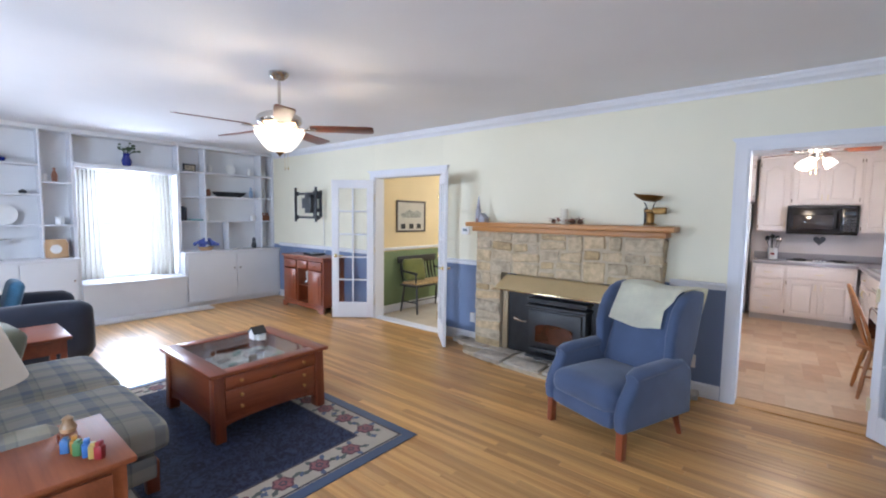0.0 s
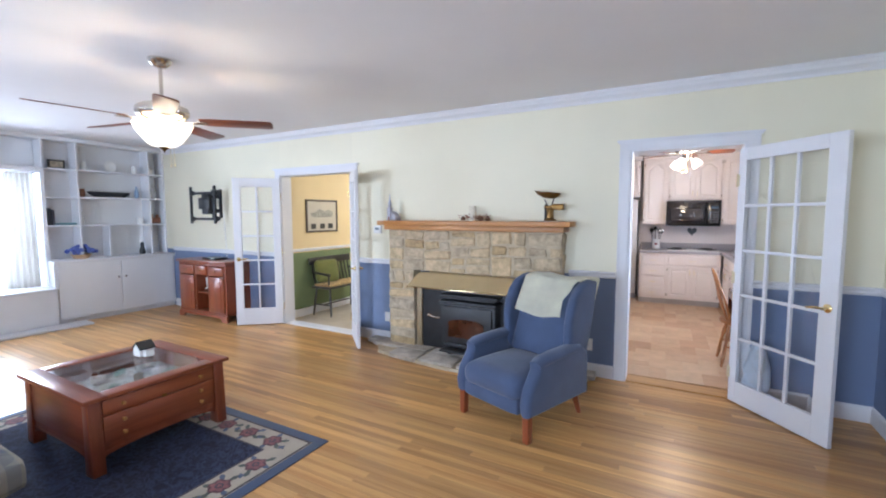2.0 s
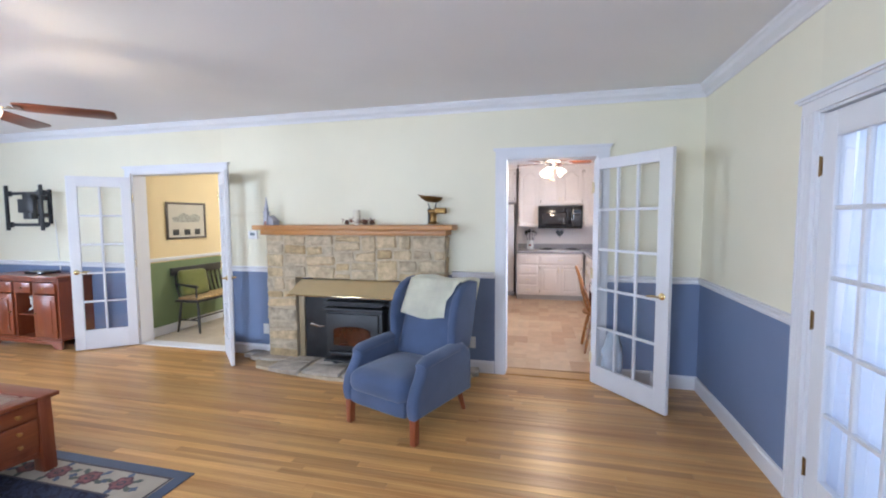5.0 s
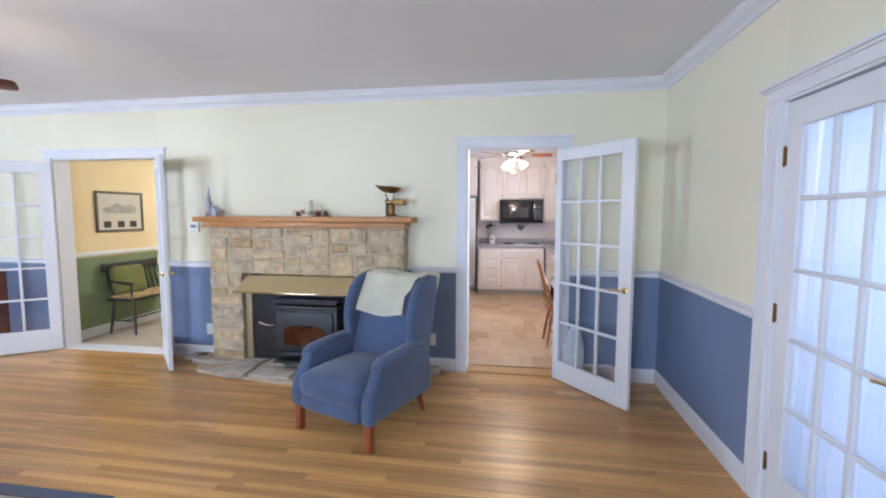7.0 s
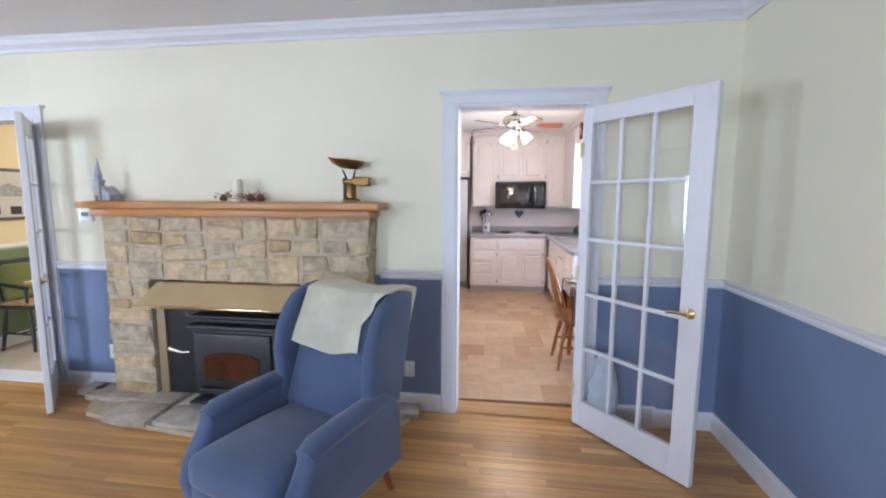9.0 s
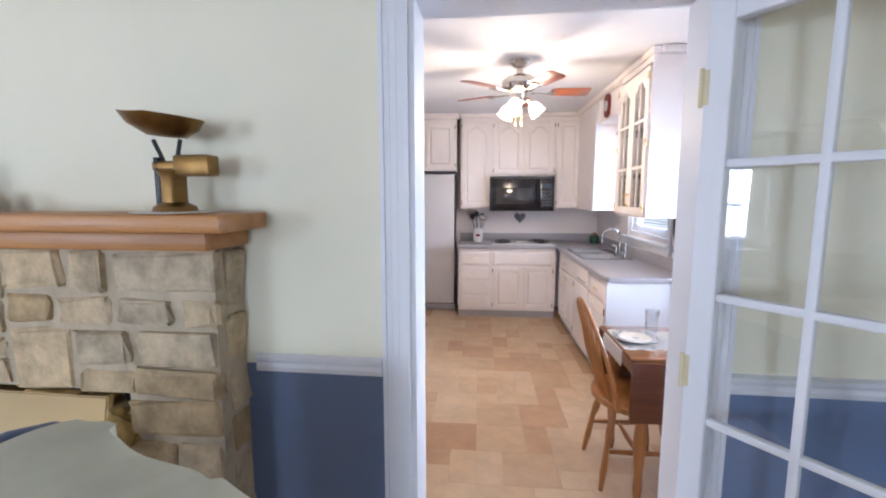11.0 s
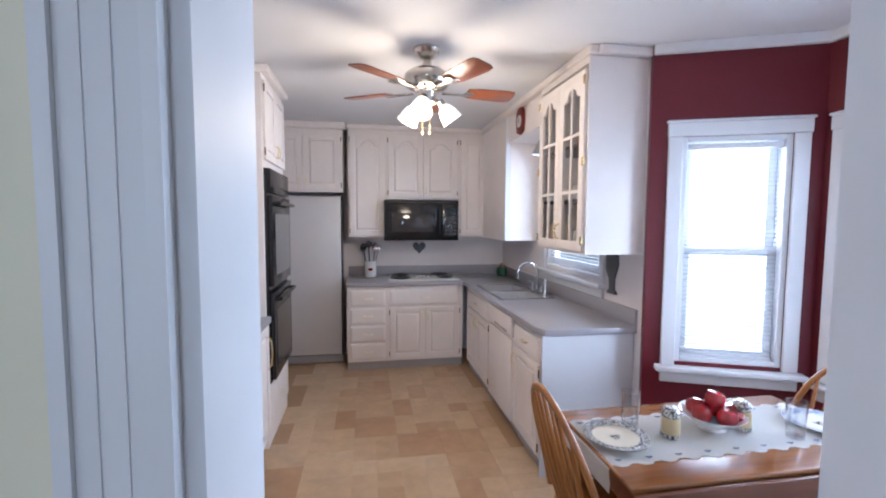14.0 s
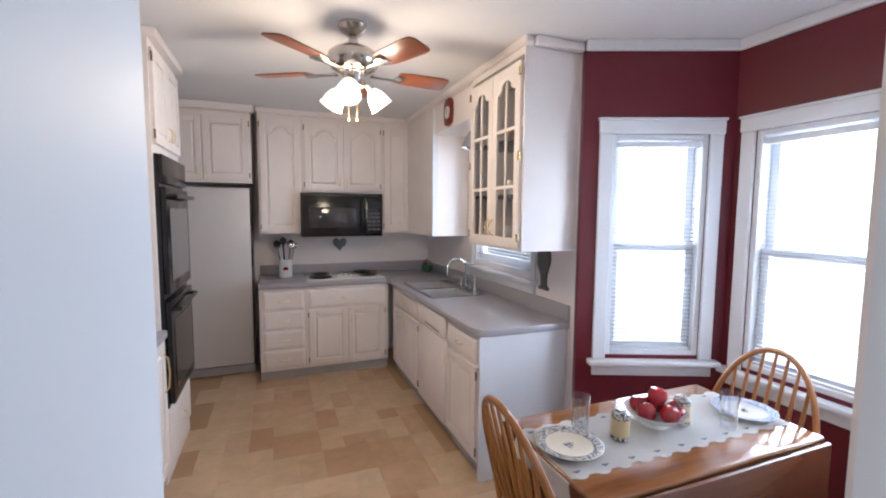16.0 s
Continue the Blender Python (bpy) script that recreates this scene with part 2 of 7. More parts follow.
CHINA = plain("white_china", (0.78, 0.78, 0.77), 0.15, 0.0, 0.03, 6, bump=0, coat=0.3)
LINEN = cloth("white_linen", (0.88, 0.87, 0.85), 500, 0.04)
GLASS = glassy("window_glass")
TUMBLER = glassy("tumbler_glass", (0.965, 0.975, 0.99), 0.03, 1.8, 0.08)
SHEER = sheer("sheer_curtain", (0.74, 0.70, 0.62), 0.05, 0.19)
BLIND = sheer("white_blind_slats", (0.85, 0.86, 0.88), 0.03, 0.5)
LAMPG = glow("frosted_lamp_glass", (1.0, 0.86, 0.66), 1.25)
LAMPK = glow("frosted_kitchen_lamp_glass", (1.0, 0.92, 0.80), 1.5)
PORCHG = glow("shaded_porch_daylight", (0.80, 0.88, 1.0), 0.36)
OUTSIDE = glow("bright_overcast", (0.90, 0.95, 1.0), 1.05)

# ---- building helpers ----
BASE = [Matrix.Identity(4)]


def slab(bm, x0, x1, y0, y1, z0, z1):
    """A box from its bounds."""
    vs = [bm.verts.new((x, y, z)) for z in (z0, z1) for y in (y0, y1) for x in (x0, x1)]
    for q in ((0, 2, 3, 1), (4, 5, 7, 6), (0, 1, 5, 4), (2, 6, 7, 3), (0, 4, 6, 2), (1, 3, 7, 5)):
        bm.faces.new([vs[i] for i in q])
    return vs


def boxes(*bounds, bevel=0.0, seg=2):
    bm = bmesh.new()
    for b in bounds:
        slab(bm, *b)
    if bevel:
        bmesh.ops.bevel(bm, geom=bm.edges[:], offset=bevel, segments=seg, affect="EDGES", profile=0.5, clamp_overlap=True)
    return bm


def lathe(profile, n=24, cx=0.0, cy=0.0, bm=None, squash=1.0):
    """A turned body round the z axis from (radius, height) pairs."""
    bm = bm or bmesh.new()
    rings = []
    for r, z in profile:
        if r < 1e-5:
            rings.append([bm.verts.new((cx, cy, z))])
        else:
            rings.append([bm.verts.new((cx + r * math.cos(2 * math.pi * i / n), cy + squash * r * math.sin(2 * math.pi * i / n), z)) for i in range(n)])
    for a, b in zip(rings, rings[1:]):
        for i in range(n):
            j = (i + 1) % n
            if len(a) == 1 and len(b) == 1:
                continue
            if len(a) == 1:
                bm.faces.new((a[0], b[j], b[i]))
            elif len(b) == 1:
                bm.faces.new((a[i], a[j], b[0]))
            else:
                bm.faces.new((a[i], a[j], b[j], b[i]))
    return bm


def sweep(path, radius, n=8, bm=None, closed=False, flat=1.0):
    """A round rod along points; radius may be one number or one per point."""
    bm = bm or bmesh.new()
    pts = [Vector(p) for p in path]
    radii = radius if isinstance(radius, (list, tuple)) else [radius] * len(pts)
    rings, side = [], None
    for i, p in enumerate(pts):
        a = pts[(i - 1) % len(pts)] if (i or closed) else p
        b = pts[(i + 1) % len(pts)] if (i < len(pts) - 1 or closed) else p
        d = (b - a).normalized()
        if side is None:
            side = d.cross(Vector((0, 0, 1)))
            if side.length < 0.1:
                side = d.cross(Vector((1, 0, 0)))
        side = (side - d * side.dot(d)).normalized()
        up = d.cross(side)
        rings.append([bm.verts.new(p + radii[i] * (math.cos(2 * math.pi * k / n) * side + flat * math.sin(2 * math.pi * k / n) * up)) for k in range(n)])
    for a, b in zip(rings, rings[1:] + ([rings[0]] if closed else [])):
        for k in range(n):
            bm.faces.new((a[k], a[(k + 1) % n], b[(k + 1) % n], b[k]))
    if not closed:
        bm.faces.new(rings[0][::-1])
        bm.faces.new(rings[-1])
    return bm


def extrude(outline, depth, axis="y", at=0.0, bevel=0.0):
    """A flat outline given depth: axis y takes (x, z) pairs, z takes (x, y), x takes (y, z)."""
    bm = bmesh.new()

    def put(u, v, w):
        return {"y": (u, w, v), "z": (u, v, w), "x": (w, u, v)}[axis]

    a = [bm.verts.new(put(u, v, at)) for u, v in outline]
    b = [bm.verts.new(put(u, v, at + depth)) for u, v in outline]
    bm.faces.new(a)
    bm.faces.new(b[::-1])
    for i in range(len(a)):
        j = (i + 1) % len(a)
        bm.faces.new((a[j], a[i], b[i], b[j]))
    bmesh.ops.recalc_face_normals(bm, faces=bm.faces[:])
    if bevel:
        bmesh.ops.bevel(bm, geom=bm.edges[:], offset=bevel, segments=2, affect="EDGES", profile=0.5, clamp_overlap=True)
    return bm


def cushion(x0, x1, y0, y1, z0, z1, round_=0.04, puff=0.02, cuts=6):
    """A padded block with rounded edges and a swollen top and front."""
    bm = bmesh.new()
    slab(bm, x0, x1, y0, y1, z0, z1)
    bmesh.ops.subdivide_edges(bm, edges=bm.edges[:], cuts=cuts, use_grid_fill=True)
    c = Vector(((x0 + x1) / 2, (y0 + y1) / 2, (z0 + z1) / 2))
    h = Vector(((x1 - x0) / 2, (y1 - y0) / 2, (z1 - z0) / 2))
    for v in bm.verts:
        d = v.co - c
        core = Vector([max(-(h[i] - min(round_, h[i] * 0.98)), min(h[i] - min(round_, h[i] * 0.98), d[i])) for i in range(3)])
        out = d - core
        if out.length > 1e-6:
            out = out.normalized() * min(round_, min(h) * 0.98)
        n = Vector([d[i] / h[i] for i in range(3)])
        swell = puff * (1 - n.x ** 2 if abs(n.x) < 1 else 0) * (1 - n.y ** 2 if abs(n.y) < 1 else 0)
        co = c + core + out
        if abs(n.z) > 0.6:
            co.z += swell * (1 if n.z > 0 else -0.3)
        v.co = co
    return bm


def smooth_by(me, angle=0.6):
    for p in me.polygons:
        p.use_smooth = True
    me.set_sharp_from_angle(angle=angle)


def part(name, bm, material, parent=None, label="", at=None, smooth=True):
    """Links a bmesh as one mesh object, under its parent where there is one."""
    if bm.faces:
        bmesh.ops.recalc_face_normals(bm, faces=bm.faces[:])
    me = bpy.data.meshes.new(name)
    bm.to_mesh(me)
    bm.free()
    me.materials.append(material)
    if smooth:
        smooth_by(me)
    ob = new(name, me)
    if parent is not None:
        ob.parent = parent
        if at is not None:
            ob.matrix_local = at
    else:
        ob.matrix_world = BASE[0] @ (at if at is not None else Matrix.Identity(4))
    if label:
        ob["label"] = label
    return ob


def thing(name, at, label, category, group=""):
    """An empty at the thing's base, under which its parts go."""
    ob = new(name)
    ob.empty_display_size = 0.1
    ob.matrix_world = BASE[0] @ at
    return tagged(ob, label, category, group)


def solo(name, bm, material, at, label, category, group=""):
    return tagged(part(name, bm, material, None, "", at), label, category, group)


def structure(name, bm, material, label, category="wall", parent=None):
    return tagged(part(name, bm, material, parent, "", None, False), label, category, "", "structure")


def holed(axis, d0, d1, a0, a1, z0, z1, holes):
    """Boxes of a wall with openings: d0..d1 its thickness, a0..a1 its run, holes (a0, a1, z0, z1)."""
    out = []

    def put(p, q, r, s):
        if q - p > 1e-4 and s - r > 1e-4:
            out.append((d0, d1, p, q, r, s) if axis == "x" else (p, q, d0, d1, r, s))

    cur = a0
    for h0, h1, b0, b1 in sorted(holes):
        put(cur, h0, z0, z1)
        put(h0, h1, z0, min(max(b0, z0), z1))
        put(h0, h1, max(min(b1, z1), z0), z1)
        cur = h1
    put(cur, a1, z0, z1)
    return out


# ---- the living room's shell ----
BASE[0] = TURNED
N, W, E_, S = 4.10, -7.55, 1.72, -1.75
TOP = 2.645
RAIL = 0.97
KDOOR, HDOOR = (0.015, 0.87, 0.0, 2.11), (-4.46, -3.17, 0.0, 2.09)
PORCH = (1.63, 2.47, 0.0, 2.05)
WESTW = (1.27, 2.42, 0.60, 2.10)
SOUTHW = [(-5.3, -3.5, 0.75, 2.1), (-1.3, -0.2, 0.75, 2.1)]
FLUE = (-2.16, -0.86, 0.0, 0.90)


def two_tone(name, axis, d0, d1, a0, a1, holes, label):
    up = structure(name, boxes(*holed(axis, d0, d1, a0, a1, RAIL, TOP, holes)), YELLOW, label)
    part("lower_wall", boxes(*holed(axis, d0, d1, a0, a1, -0.02, RAIL, holes)), BLUE, up, "blue painted lower wall")
    return up


two_tone("wall_north", "y", N, N + 0.17, W, E_ + 0.15, [KDOOR, HDOOR, FLUE], "pale yellow wall, blue below a white chair rail")
two_tone("wall_east", "x", E_, E_ + 0.15, S - 0.15, N, [PORCH], "pale yellow wall, blue below a white chair rail")
two_tone("wall_south", "y", S - 0.15, S, W, E_, SOUTHW, "pale yellow wall, blue below a white chair rail")
structure("wall_west", boxes(*holed("x", W - 0.2, W, S, N, -0.02, TOP, [WESTW])), SHELFW, "white painted wall behind the built-in shelves")
structure("ceiling", boxes((W - 0.2, E_ + 0.15, S - 0.15, N + 0.17, TOP, TOP + 0.1)), CEIL, "white painted plaster ceiling", "ceiling")
floor = structure("floor", boxes((W - 0.2, E_ + 0.15, S - 0.15, N + 0.0, -0.06, -0.008)), UNDERF, "strip oak floor, golden and glossy", "floor")

# crown moulding, chair rail and baseboard
CROWN = [(0, 0), (0.012, 0), (0.016, 0.018), (0.03, 0.03), (0.052, 0.045), (0.065, 0.07), (0.075, 0.078), (0.075, 0.095), (0, 0.095)]
RAILP = [(0, 0), (0.014, 0.004), (0.018, 0.02), (0.012, 0.032), (0.022, 0.046), (0.024, 0.058), (0, 0.062)]
BASEP = [(0, 0), (0.016, 0), (0.016, 0.10), (0.010, 0.118), (0, 0.122)]


def moulding(name, prof, side, a0, a1, z, material=WHITE, label="white painted moulding"):
    """A profile run along a wall: side says on which wall's face it sits."""
    bm = bmesh.new()
    ends = []
    for a in (a0, a1):
        ring = []
        for d, h in prof:
            co = {"n": (a, N - d, z + h), "e": (E_ - d, a, z + h), "s": (a, S + d, z + h), "w": (W + d, a, z + h)}[side]
            ring.append(bm.verts.new(co))
        ends.append(ring)
    k = len(prof)
    for i in range(k):
        bm.faces.new((ends[0][i], ends[0][(i + 1) % k], ends[1][(i + 1) % k], ends[1][i]))
    bm.faces.new(ends[0])
    bm.faces.new(ends[1][::-1])
    return structure(name, bm, material, label, "trim")


for side, a0, a1 in (("n", W + 0.3, E_), ("e", S, N), ("s", W, E_)):
    moulding("crown_moulding", CROWN, side, a0, a1, TOP - 0.095)
for side, a0, a1 in (("n", W + 0.45, -4.547), ("n", -3.083, -2.53), ("n", -0.50, -0.077), ("n", 0.957, E_), ("e", 2.587, N), ("e", S, 1.513), ("s", W, E_)):
    moulding("chair_rail", RAILP, side, a0, a1, 0.945)
    moulding("baseboard", BASEP, side, a0, a1, 0.0)


def casing(name, side, o0, o1, top, wide=0.085, label="white door casing with a moulded head"):
    """Fluted side boards and a capped head round an opening."""
    bm = bmesh.new()

    def put(a0, a1, d, z0, z1):
        if side == "n":
            slab(bm, a0, a1, N - d, N, z0, z1)
        else:
            slab(bm, E_ - d, E_, a0, a1, z0, z1)

    for a0, a1 in ((o0 - wide, o0), (o1, o1 + wide)):
        put(a0, a1, 0.016, 0, top)
        for k in range(3):
            c = a0 + wide * (0.25 + 0.25 * k)
            put(c - 0.009, c + 0.009, 0.0175, 0.12, top - 0.004)
        put(a0 - 0.001, a0 + 0.012, 0.0225, 0, top - 0.002)
        put(a1 - 0.012, a1 + 0.001, 0.0215, 0, top - 0.002)
    put(o0 - wide, o1 + wide, 0.02, top, top + 0.055)
    put(o0 - wide - 0.012, o1 + wide + 0.012, 0.032, top + 0.055, top + 0.068)
    put(o0 - wide - 0.022, o1 + wide + 0.022, 0.046, top + 0.068, top + 0.082)
    # jambs through the wall
    if side == "n":
        slab(bm, o0, o0 + 0.018, N - 0.004, N + 0.17, 0, top)
        slab(bm, o1 - 0.018, o1, N - 0.004, N + 0.17, 0, top)
        slab(bm, o0 + 0.018, o1 - 0.018, N - 0.004, N + 0.17, top - 0.018, top)
    else:
        slab(bm, E_ - 0.004, E_ + 0.15, o0, o0 + 0.012, 0, top)
        slab(bm, E_ - 0.004, E_ + 0.15, o1 - 0.012, o1, 0, top)
        slab(bm, E_ - 0.004, E_ + 0.15, o0 + 0.012, o1 - 0.012, top - 0.012, top)
    return structure(name, bm, WHITE, label, "door frame")


casing("door_casing_1", "n", KDOOR[0], KDOOR[1], KDOOR[3])
casing("door_casing_2", "n", HDOOR[0], HDOOR[1], HDOOR[3])
casing("door_casing_3", "e", PORCH[0], PORCH[1], PORCH[3], 0.115)
structure("threshold_1", boxes((KDOOR[0] + 0.018, KDOOR[1] - 0.018, N - 0.01, N + 0.17, -0.02, 0.012), bevel=0.005), OAKF, "oak door threshold", "threshold")
structure("threshold_2", boxes((HDOOR[0] + 0.018, HDOOR[1] - 0.018, N - 0.01, N + 0.17, -0.02, 0.010), bevel=0.004), WHITE, "pale door threshold", "threshold")


def french_door(name, at, wide, tall, cols, rows, label, lever=True, flip=1, stile=0.11, bottom=0.24, top=0.12, hang=None, hinge_mat=BRASS):
    """A glazed leaf, its hinge edge on the z axis, running along +x; flip says on which side the lever's grip points."""
    d = thing(name, at, label, "door")
    tagged(d, kind="structure")
    t = 0.018
    x0, x1, z0, z1 = hang or stile, wide - stile, bottom, tall - top
    part("door_frame", boxes((0, x0, -t, t, 0.012, tall), (x1, wide, -t, t, 0.012, tall), (x0, x1, -t, t, 0.012, z0), (x0, x1, -t, t, z1, tall), bevel=0.003, seg=1), WHITE, d)
    cw, rh = (x1 - x0) / cols, (z1 - z0) / rows
    for c in range(1, cols):
        part("muntin", boxes((x0 + c * cw - 0.011, x0 + c * cw + 0.011, -0.013, 0.013, z0, z1), bevel=0.005), WHITE, d)
    for r in range(1, rows):
        part("muntin", boxes((x0, x1, -0.0125, 0.0125, z0 + r * rh - 0.011, z0 + r * rh + 0.011), bevel=0.005), WHITE, d)
    for c in range(cols):
        for r in range(rows):
            pane = part("pane", boxes((x0 + c * cw, x0 + (c + 1) * cw, -0.002, 0.002, z0 + r * rh, z0 + (r + 1) * rh)), GLASS, d, smooth=False)
            pane.visible_shadow = False
    if lever:
        for s in (-1, 1):
            h = part("door_handle", lathe([(0, 0), (0.028, 0), (0.028, 0.006), (0.02, 0.012), (0.011, 0.016), (0.010, 0.045), (0, 0.047)], 20), BRASS, d, "brass lever handle",
                     Matrix.Translation((wide - 0.055, s * t, 0.93)) @ pose(0, 0, 0, -90 * s, 0, 0))
            part("grip", sweep([(0, 0, 0.04), (-0.04, 0, 0.042), (-0.08, 0.004 * s, 0.043), (-0.105, 0.010 * s, 0.04)], [0.009, 0.008, 0.007, 0.008], 10), BRASS, h)
    for z in (0.25, tall / 2, tall - 0.25):
        hg = part("hinge", boxes((-0.006, 0.014, -t - 0.003, -t, z - 0.045, z + 0.045)), hinge_mat, d)
        lathe_bm = lathe([(0.0, z - 0.05), (0.006, z - 0.05), (0.006, z + 0.05), (0, z + 0.05)], 10, -0.004, -t - 0.005)
        part("pin", lathe_bm, hinge_mat, hg)
    return d


def leaf_at(x, y, dx, dy):
    return Matrix.Translation((x, y, 0)) @ pose(0, 0, 0, 0, 0, math.degrees(math.atan2(dy, dx)))


french_door("door_1", leaf_at(0.832, 4.074, math.cos(radians(51.0)), -math.sin(radians(51.0))), 0.788, 2.055, 3, 5, "white glazed french door standing open into the room", hang=0.066, stile=0.114, bottom=0.185, top=0.095, hinge_mat=plain("cream_hinge_paint", (0.62, 0.55, 0.36), 0.45))
french_door("door_2", leaf_at(-4.45, 4.075, -0.487, -0.40), 0.615, 2.04, 2, 5, "white narrow french door leaf folded back open", True, 1, 0.10)
french_door("door_3", leaf_at(-3.18, 4.075, 0.47, -0.45), 0.61, 2.04, 2, 5, "white narrow french door leaf standing ajar", True, 1, 0.10)
french_door("door_4", leaf_at(E_ + 0.03, PORCH[1] - 0.013, 0, -1), 0.81, 2.03, 3, 5, "white closed french door with bright panes", hinge_mat=BRASSA)
structure("porch_backdrop", boxes((E_ + 0.42, E_ + 0.44, 0.9, 3.7, -0.3, 2.6)), PORCHG, "pale shaded porch beyond the door", "backdrop")
structure("yard_backdrop", boxes((W - 1.42, W - 1.40, -1.0, 5.0, -0.5, 3.6), (W, 0.9, S - 0.95, S - 0.93, -0.5, 3.4)), OUTSIDE, "pale bright daylight beyond the glass", "backdrop")

def sash_window(name, at, wide, tall, label, sill=True, blind=False, rail=0.5, wide_case=0.09):
    """A double-hung window: x along the wall, z from its sill, y towards the outside; its face at y 0."""
    w = thing(name, at, label, "window")
    tagged(w, kind="structure")
    c = wide_case
    part("window_frame", boxes((-c, 0, -0.02, 0.0, -0.02, tall + 0.0), (wide, wide + c, -0.02, 0.0, -0.02, tall + 0.0), (-c - 0.004, wide + c + 0.004, -0.026, 0.0, tall, tall + c), (-c - 0.012, wide + c + 0.012, -0.034, 0.0, tall + c, tall + c + 0.014),
                               (0, 0.03, 0, 0.12, 0, tall), (wide - 0.03, wide, 0, 0.12, 0, tall), (0.03, wide - 0.03, 0, 0.12, tall - 0.03, tall), (0.03, wide - 0.03, 0, 0.12, 0, 0.03), bevel=0.004, seg=1), WHITE, w)
    part("window_sill", boxes((-c - 0.03, wide + c + 0.03, -0.07, -0.001, -0.05, -0.02), (-c, wide + c, -0.025, -0.001, -0.12, -0.052), bevel=0.006), WHITE, w)
    mid = tall * rail
    for z0, z1, y in ((0.03, mid + 0.02, 0.05), (mid - 0.02, tall - 0.03, 0.085)):
        s = part("sash", boxes((0.03, 0.075, y, y + 0.03, z0, z1), (wide - 0.075, wide - 0.03, y, y + 0.03, z0, z1), (0.075, wide - 0.075, y, y + 0.03, z0, z0 + 0.045), (0.075, wide - 0.075, y, y + 0.03, z1 - 0.045, z1), bevel=0.003, seg=1), WHITE, w)
        p = part("pane", boxes((0.07, wide - 0.07, y + 0.012, y + 0.016, z0 + 0.04, z1 - 0.04)), GLASS, s, smooth=False)
        p.visible_shadow = False
    return w


west = sash_window("window_1", Matrix.Translation((W - 0.06, WESTW[1], WESTW[2])) @ pose(0, 0, 0, 0, 0, 90) @ pose(-(WESTW[1] - WESTW[0]), 0, 0), WESTW[1] - WESTW[0], WESTW[3] - WESTW[2], "white double-hung window flooded with daylight", wide_case=0.03)
for i, (a0, a1, z0, z1) in enumerate(SOUTHW):
    sash_window("window_%d" % (i + 2), Matrix.Translation((a1, S, z0)) @ pose(0, 0, 0, 0, 0, 180), a1 - a0, z1 - z0, "white double-hung window in the south wall")

# ---- hall behind the double door ----
hall_w = structure("hall_wall_west", boxes((-4.67, -4.57, N + 0.17, 7.2, RAIL, 2.62)), HALLY, "warm yellow hall wall, green below a white rail")
part("lower_wall", boxes((-4.67, -4.57, N + 0.17, 7.2, 0, RAIL)), HALLG, hall_w, "green painted lower wall")
structure("hall_wall_east", boxes((-2.4, -2.3, N + 0.17, 7.2, 0, 2.62)), HALLY, "warm yellow hall wall")
structure("hall_wall_north", boxes((-4.67, -2.3, 7.2, 7.3, 0, 2.62)), HALLY, "warm yellow hall wall")
structure("hall_ceiling", boxes((-4.67, -2.3, N + 0.17, 7.3, 2.62, 2.7)), CEIL, "white hall ceiling", "ceiling")
hall_floor = structure("hall_floor", boxes((-4.67, -2.3, N + 0.13, 7.3, -0.06, -0.004)), MORTAR, "pale beige hall floor in large tiles", "floor")
structure("hall_rail", boxes((-4.57, -4.548, N + 0.17, 7.2, 0.985, 1.03), bevel=0.008), WHITE, "white chair rail", "trim")
structure("hall_baseboard", boxes((-4.57, -4.553, N + 0.17, 7.2, 0, 0.12), bevel=0.005), WHITE, "white baseboard", "trim")

# ---- kitchen shell ----
BASE[0] = Matrix.Identity(4)
KTOP, KB, KL, KE = 2.55, 8.74, -1.15, 1.79
SINKW = (6.50, 7.45, 1.14, 2.20)
structure("kitchen_wall_north", boxes((KL - 0.1, KE + 0.1, KB, KB + 0.1, 0, KTOP)), KWALL, "white kitchen wall behind the cabinets")
structure("kitchen_wall_west", boxes((KL - 0.1, KL, 4.33, KB, 0, KTOP)), KWALL, "white kitchen wall")
structure("kitchen_wall_east", boxes(*holed("x", KE, KE + 0.1, 6.03, KB, 0, KTOP, [SINKW])), KWALL, "white kitchen wall over the sink counter")
structure("kitchen_wall_south", boxes((KL, -0.12, 4.335, 4.40, 0, KTOP), (1.16, 2.70, 4.335, 4.40, 0, KTOP), (-0.12, 1.16, 4.335, 4.40, 2.2, KTOP)), KWALL, "white kitchen wall beside the door")
structure("kitchen_ceiling", boxes((KL - 0.1, 3.0, 4.30, KB + 0.1, KTOP, KTOP + 0.08)), CEIL, "white kitchen ceiling", "ceiling")
kfloor = structure("kitchen_floor", boxes((KL - 0.1, 3.0, 4.325, KB + 0.1, -0.06, -0.004)), plain("vinyl_joint", (0.42, 0.27, 0.15), 0.5), "tan vinyl floor in a patchwork of squares", "floor")
# the slanting red wall and the red side wall of the dining corner
BAY = Matrix.Translation((1.77, 5.985, 0)) @ pose(0, 0, 0, 0, 0, -22.5)
BAYW, SIDEW = (0.168, 0.715, 0.745, 2.035), (4.52, 5.535, 0.72, 2.035)
BASE[0] = BAY
structure("wall_bay", boxes(*holed("y", 0, 0.12, 0.0, 0.87, 0, KTOP, [BAYW])), RED, "dark red dining corner wall")
structure("bay_crown", boxes((0.0, 0.862, -0.034, 0, KTOP - 0.06, KTOP), bevel=0.01), WHITE, "white crown moulding", "trim")
sash_window("window_4", Matrix.Translation((BAYW[0], 0, BAYW[2])), BAYW[1] - BAYW[0], BAYW[3] - BAYW[2], "white double-hung window with raised blind, daylight outside", wide_case=0.075)
BASE[0] = Matrix.Identity(4)
KSE = 2.565
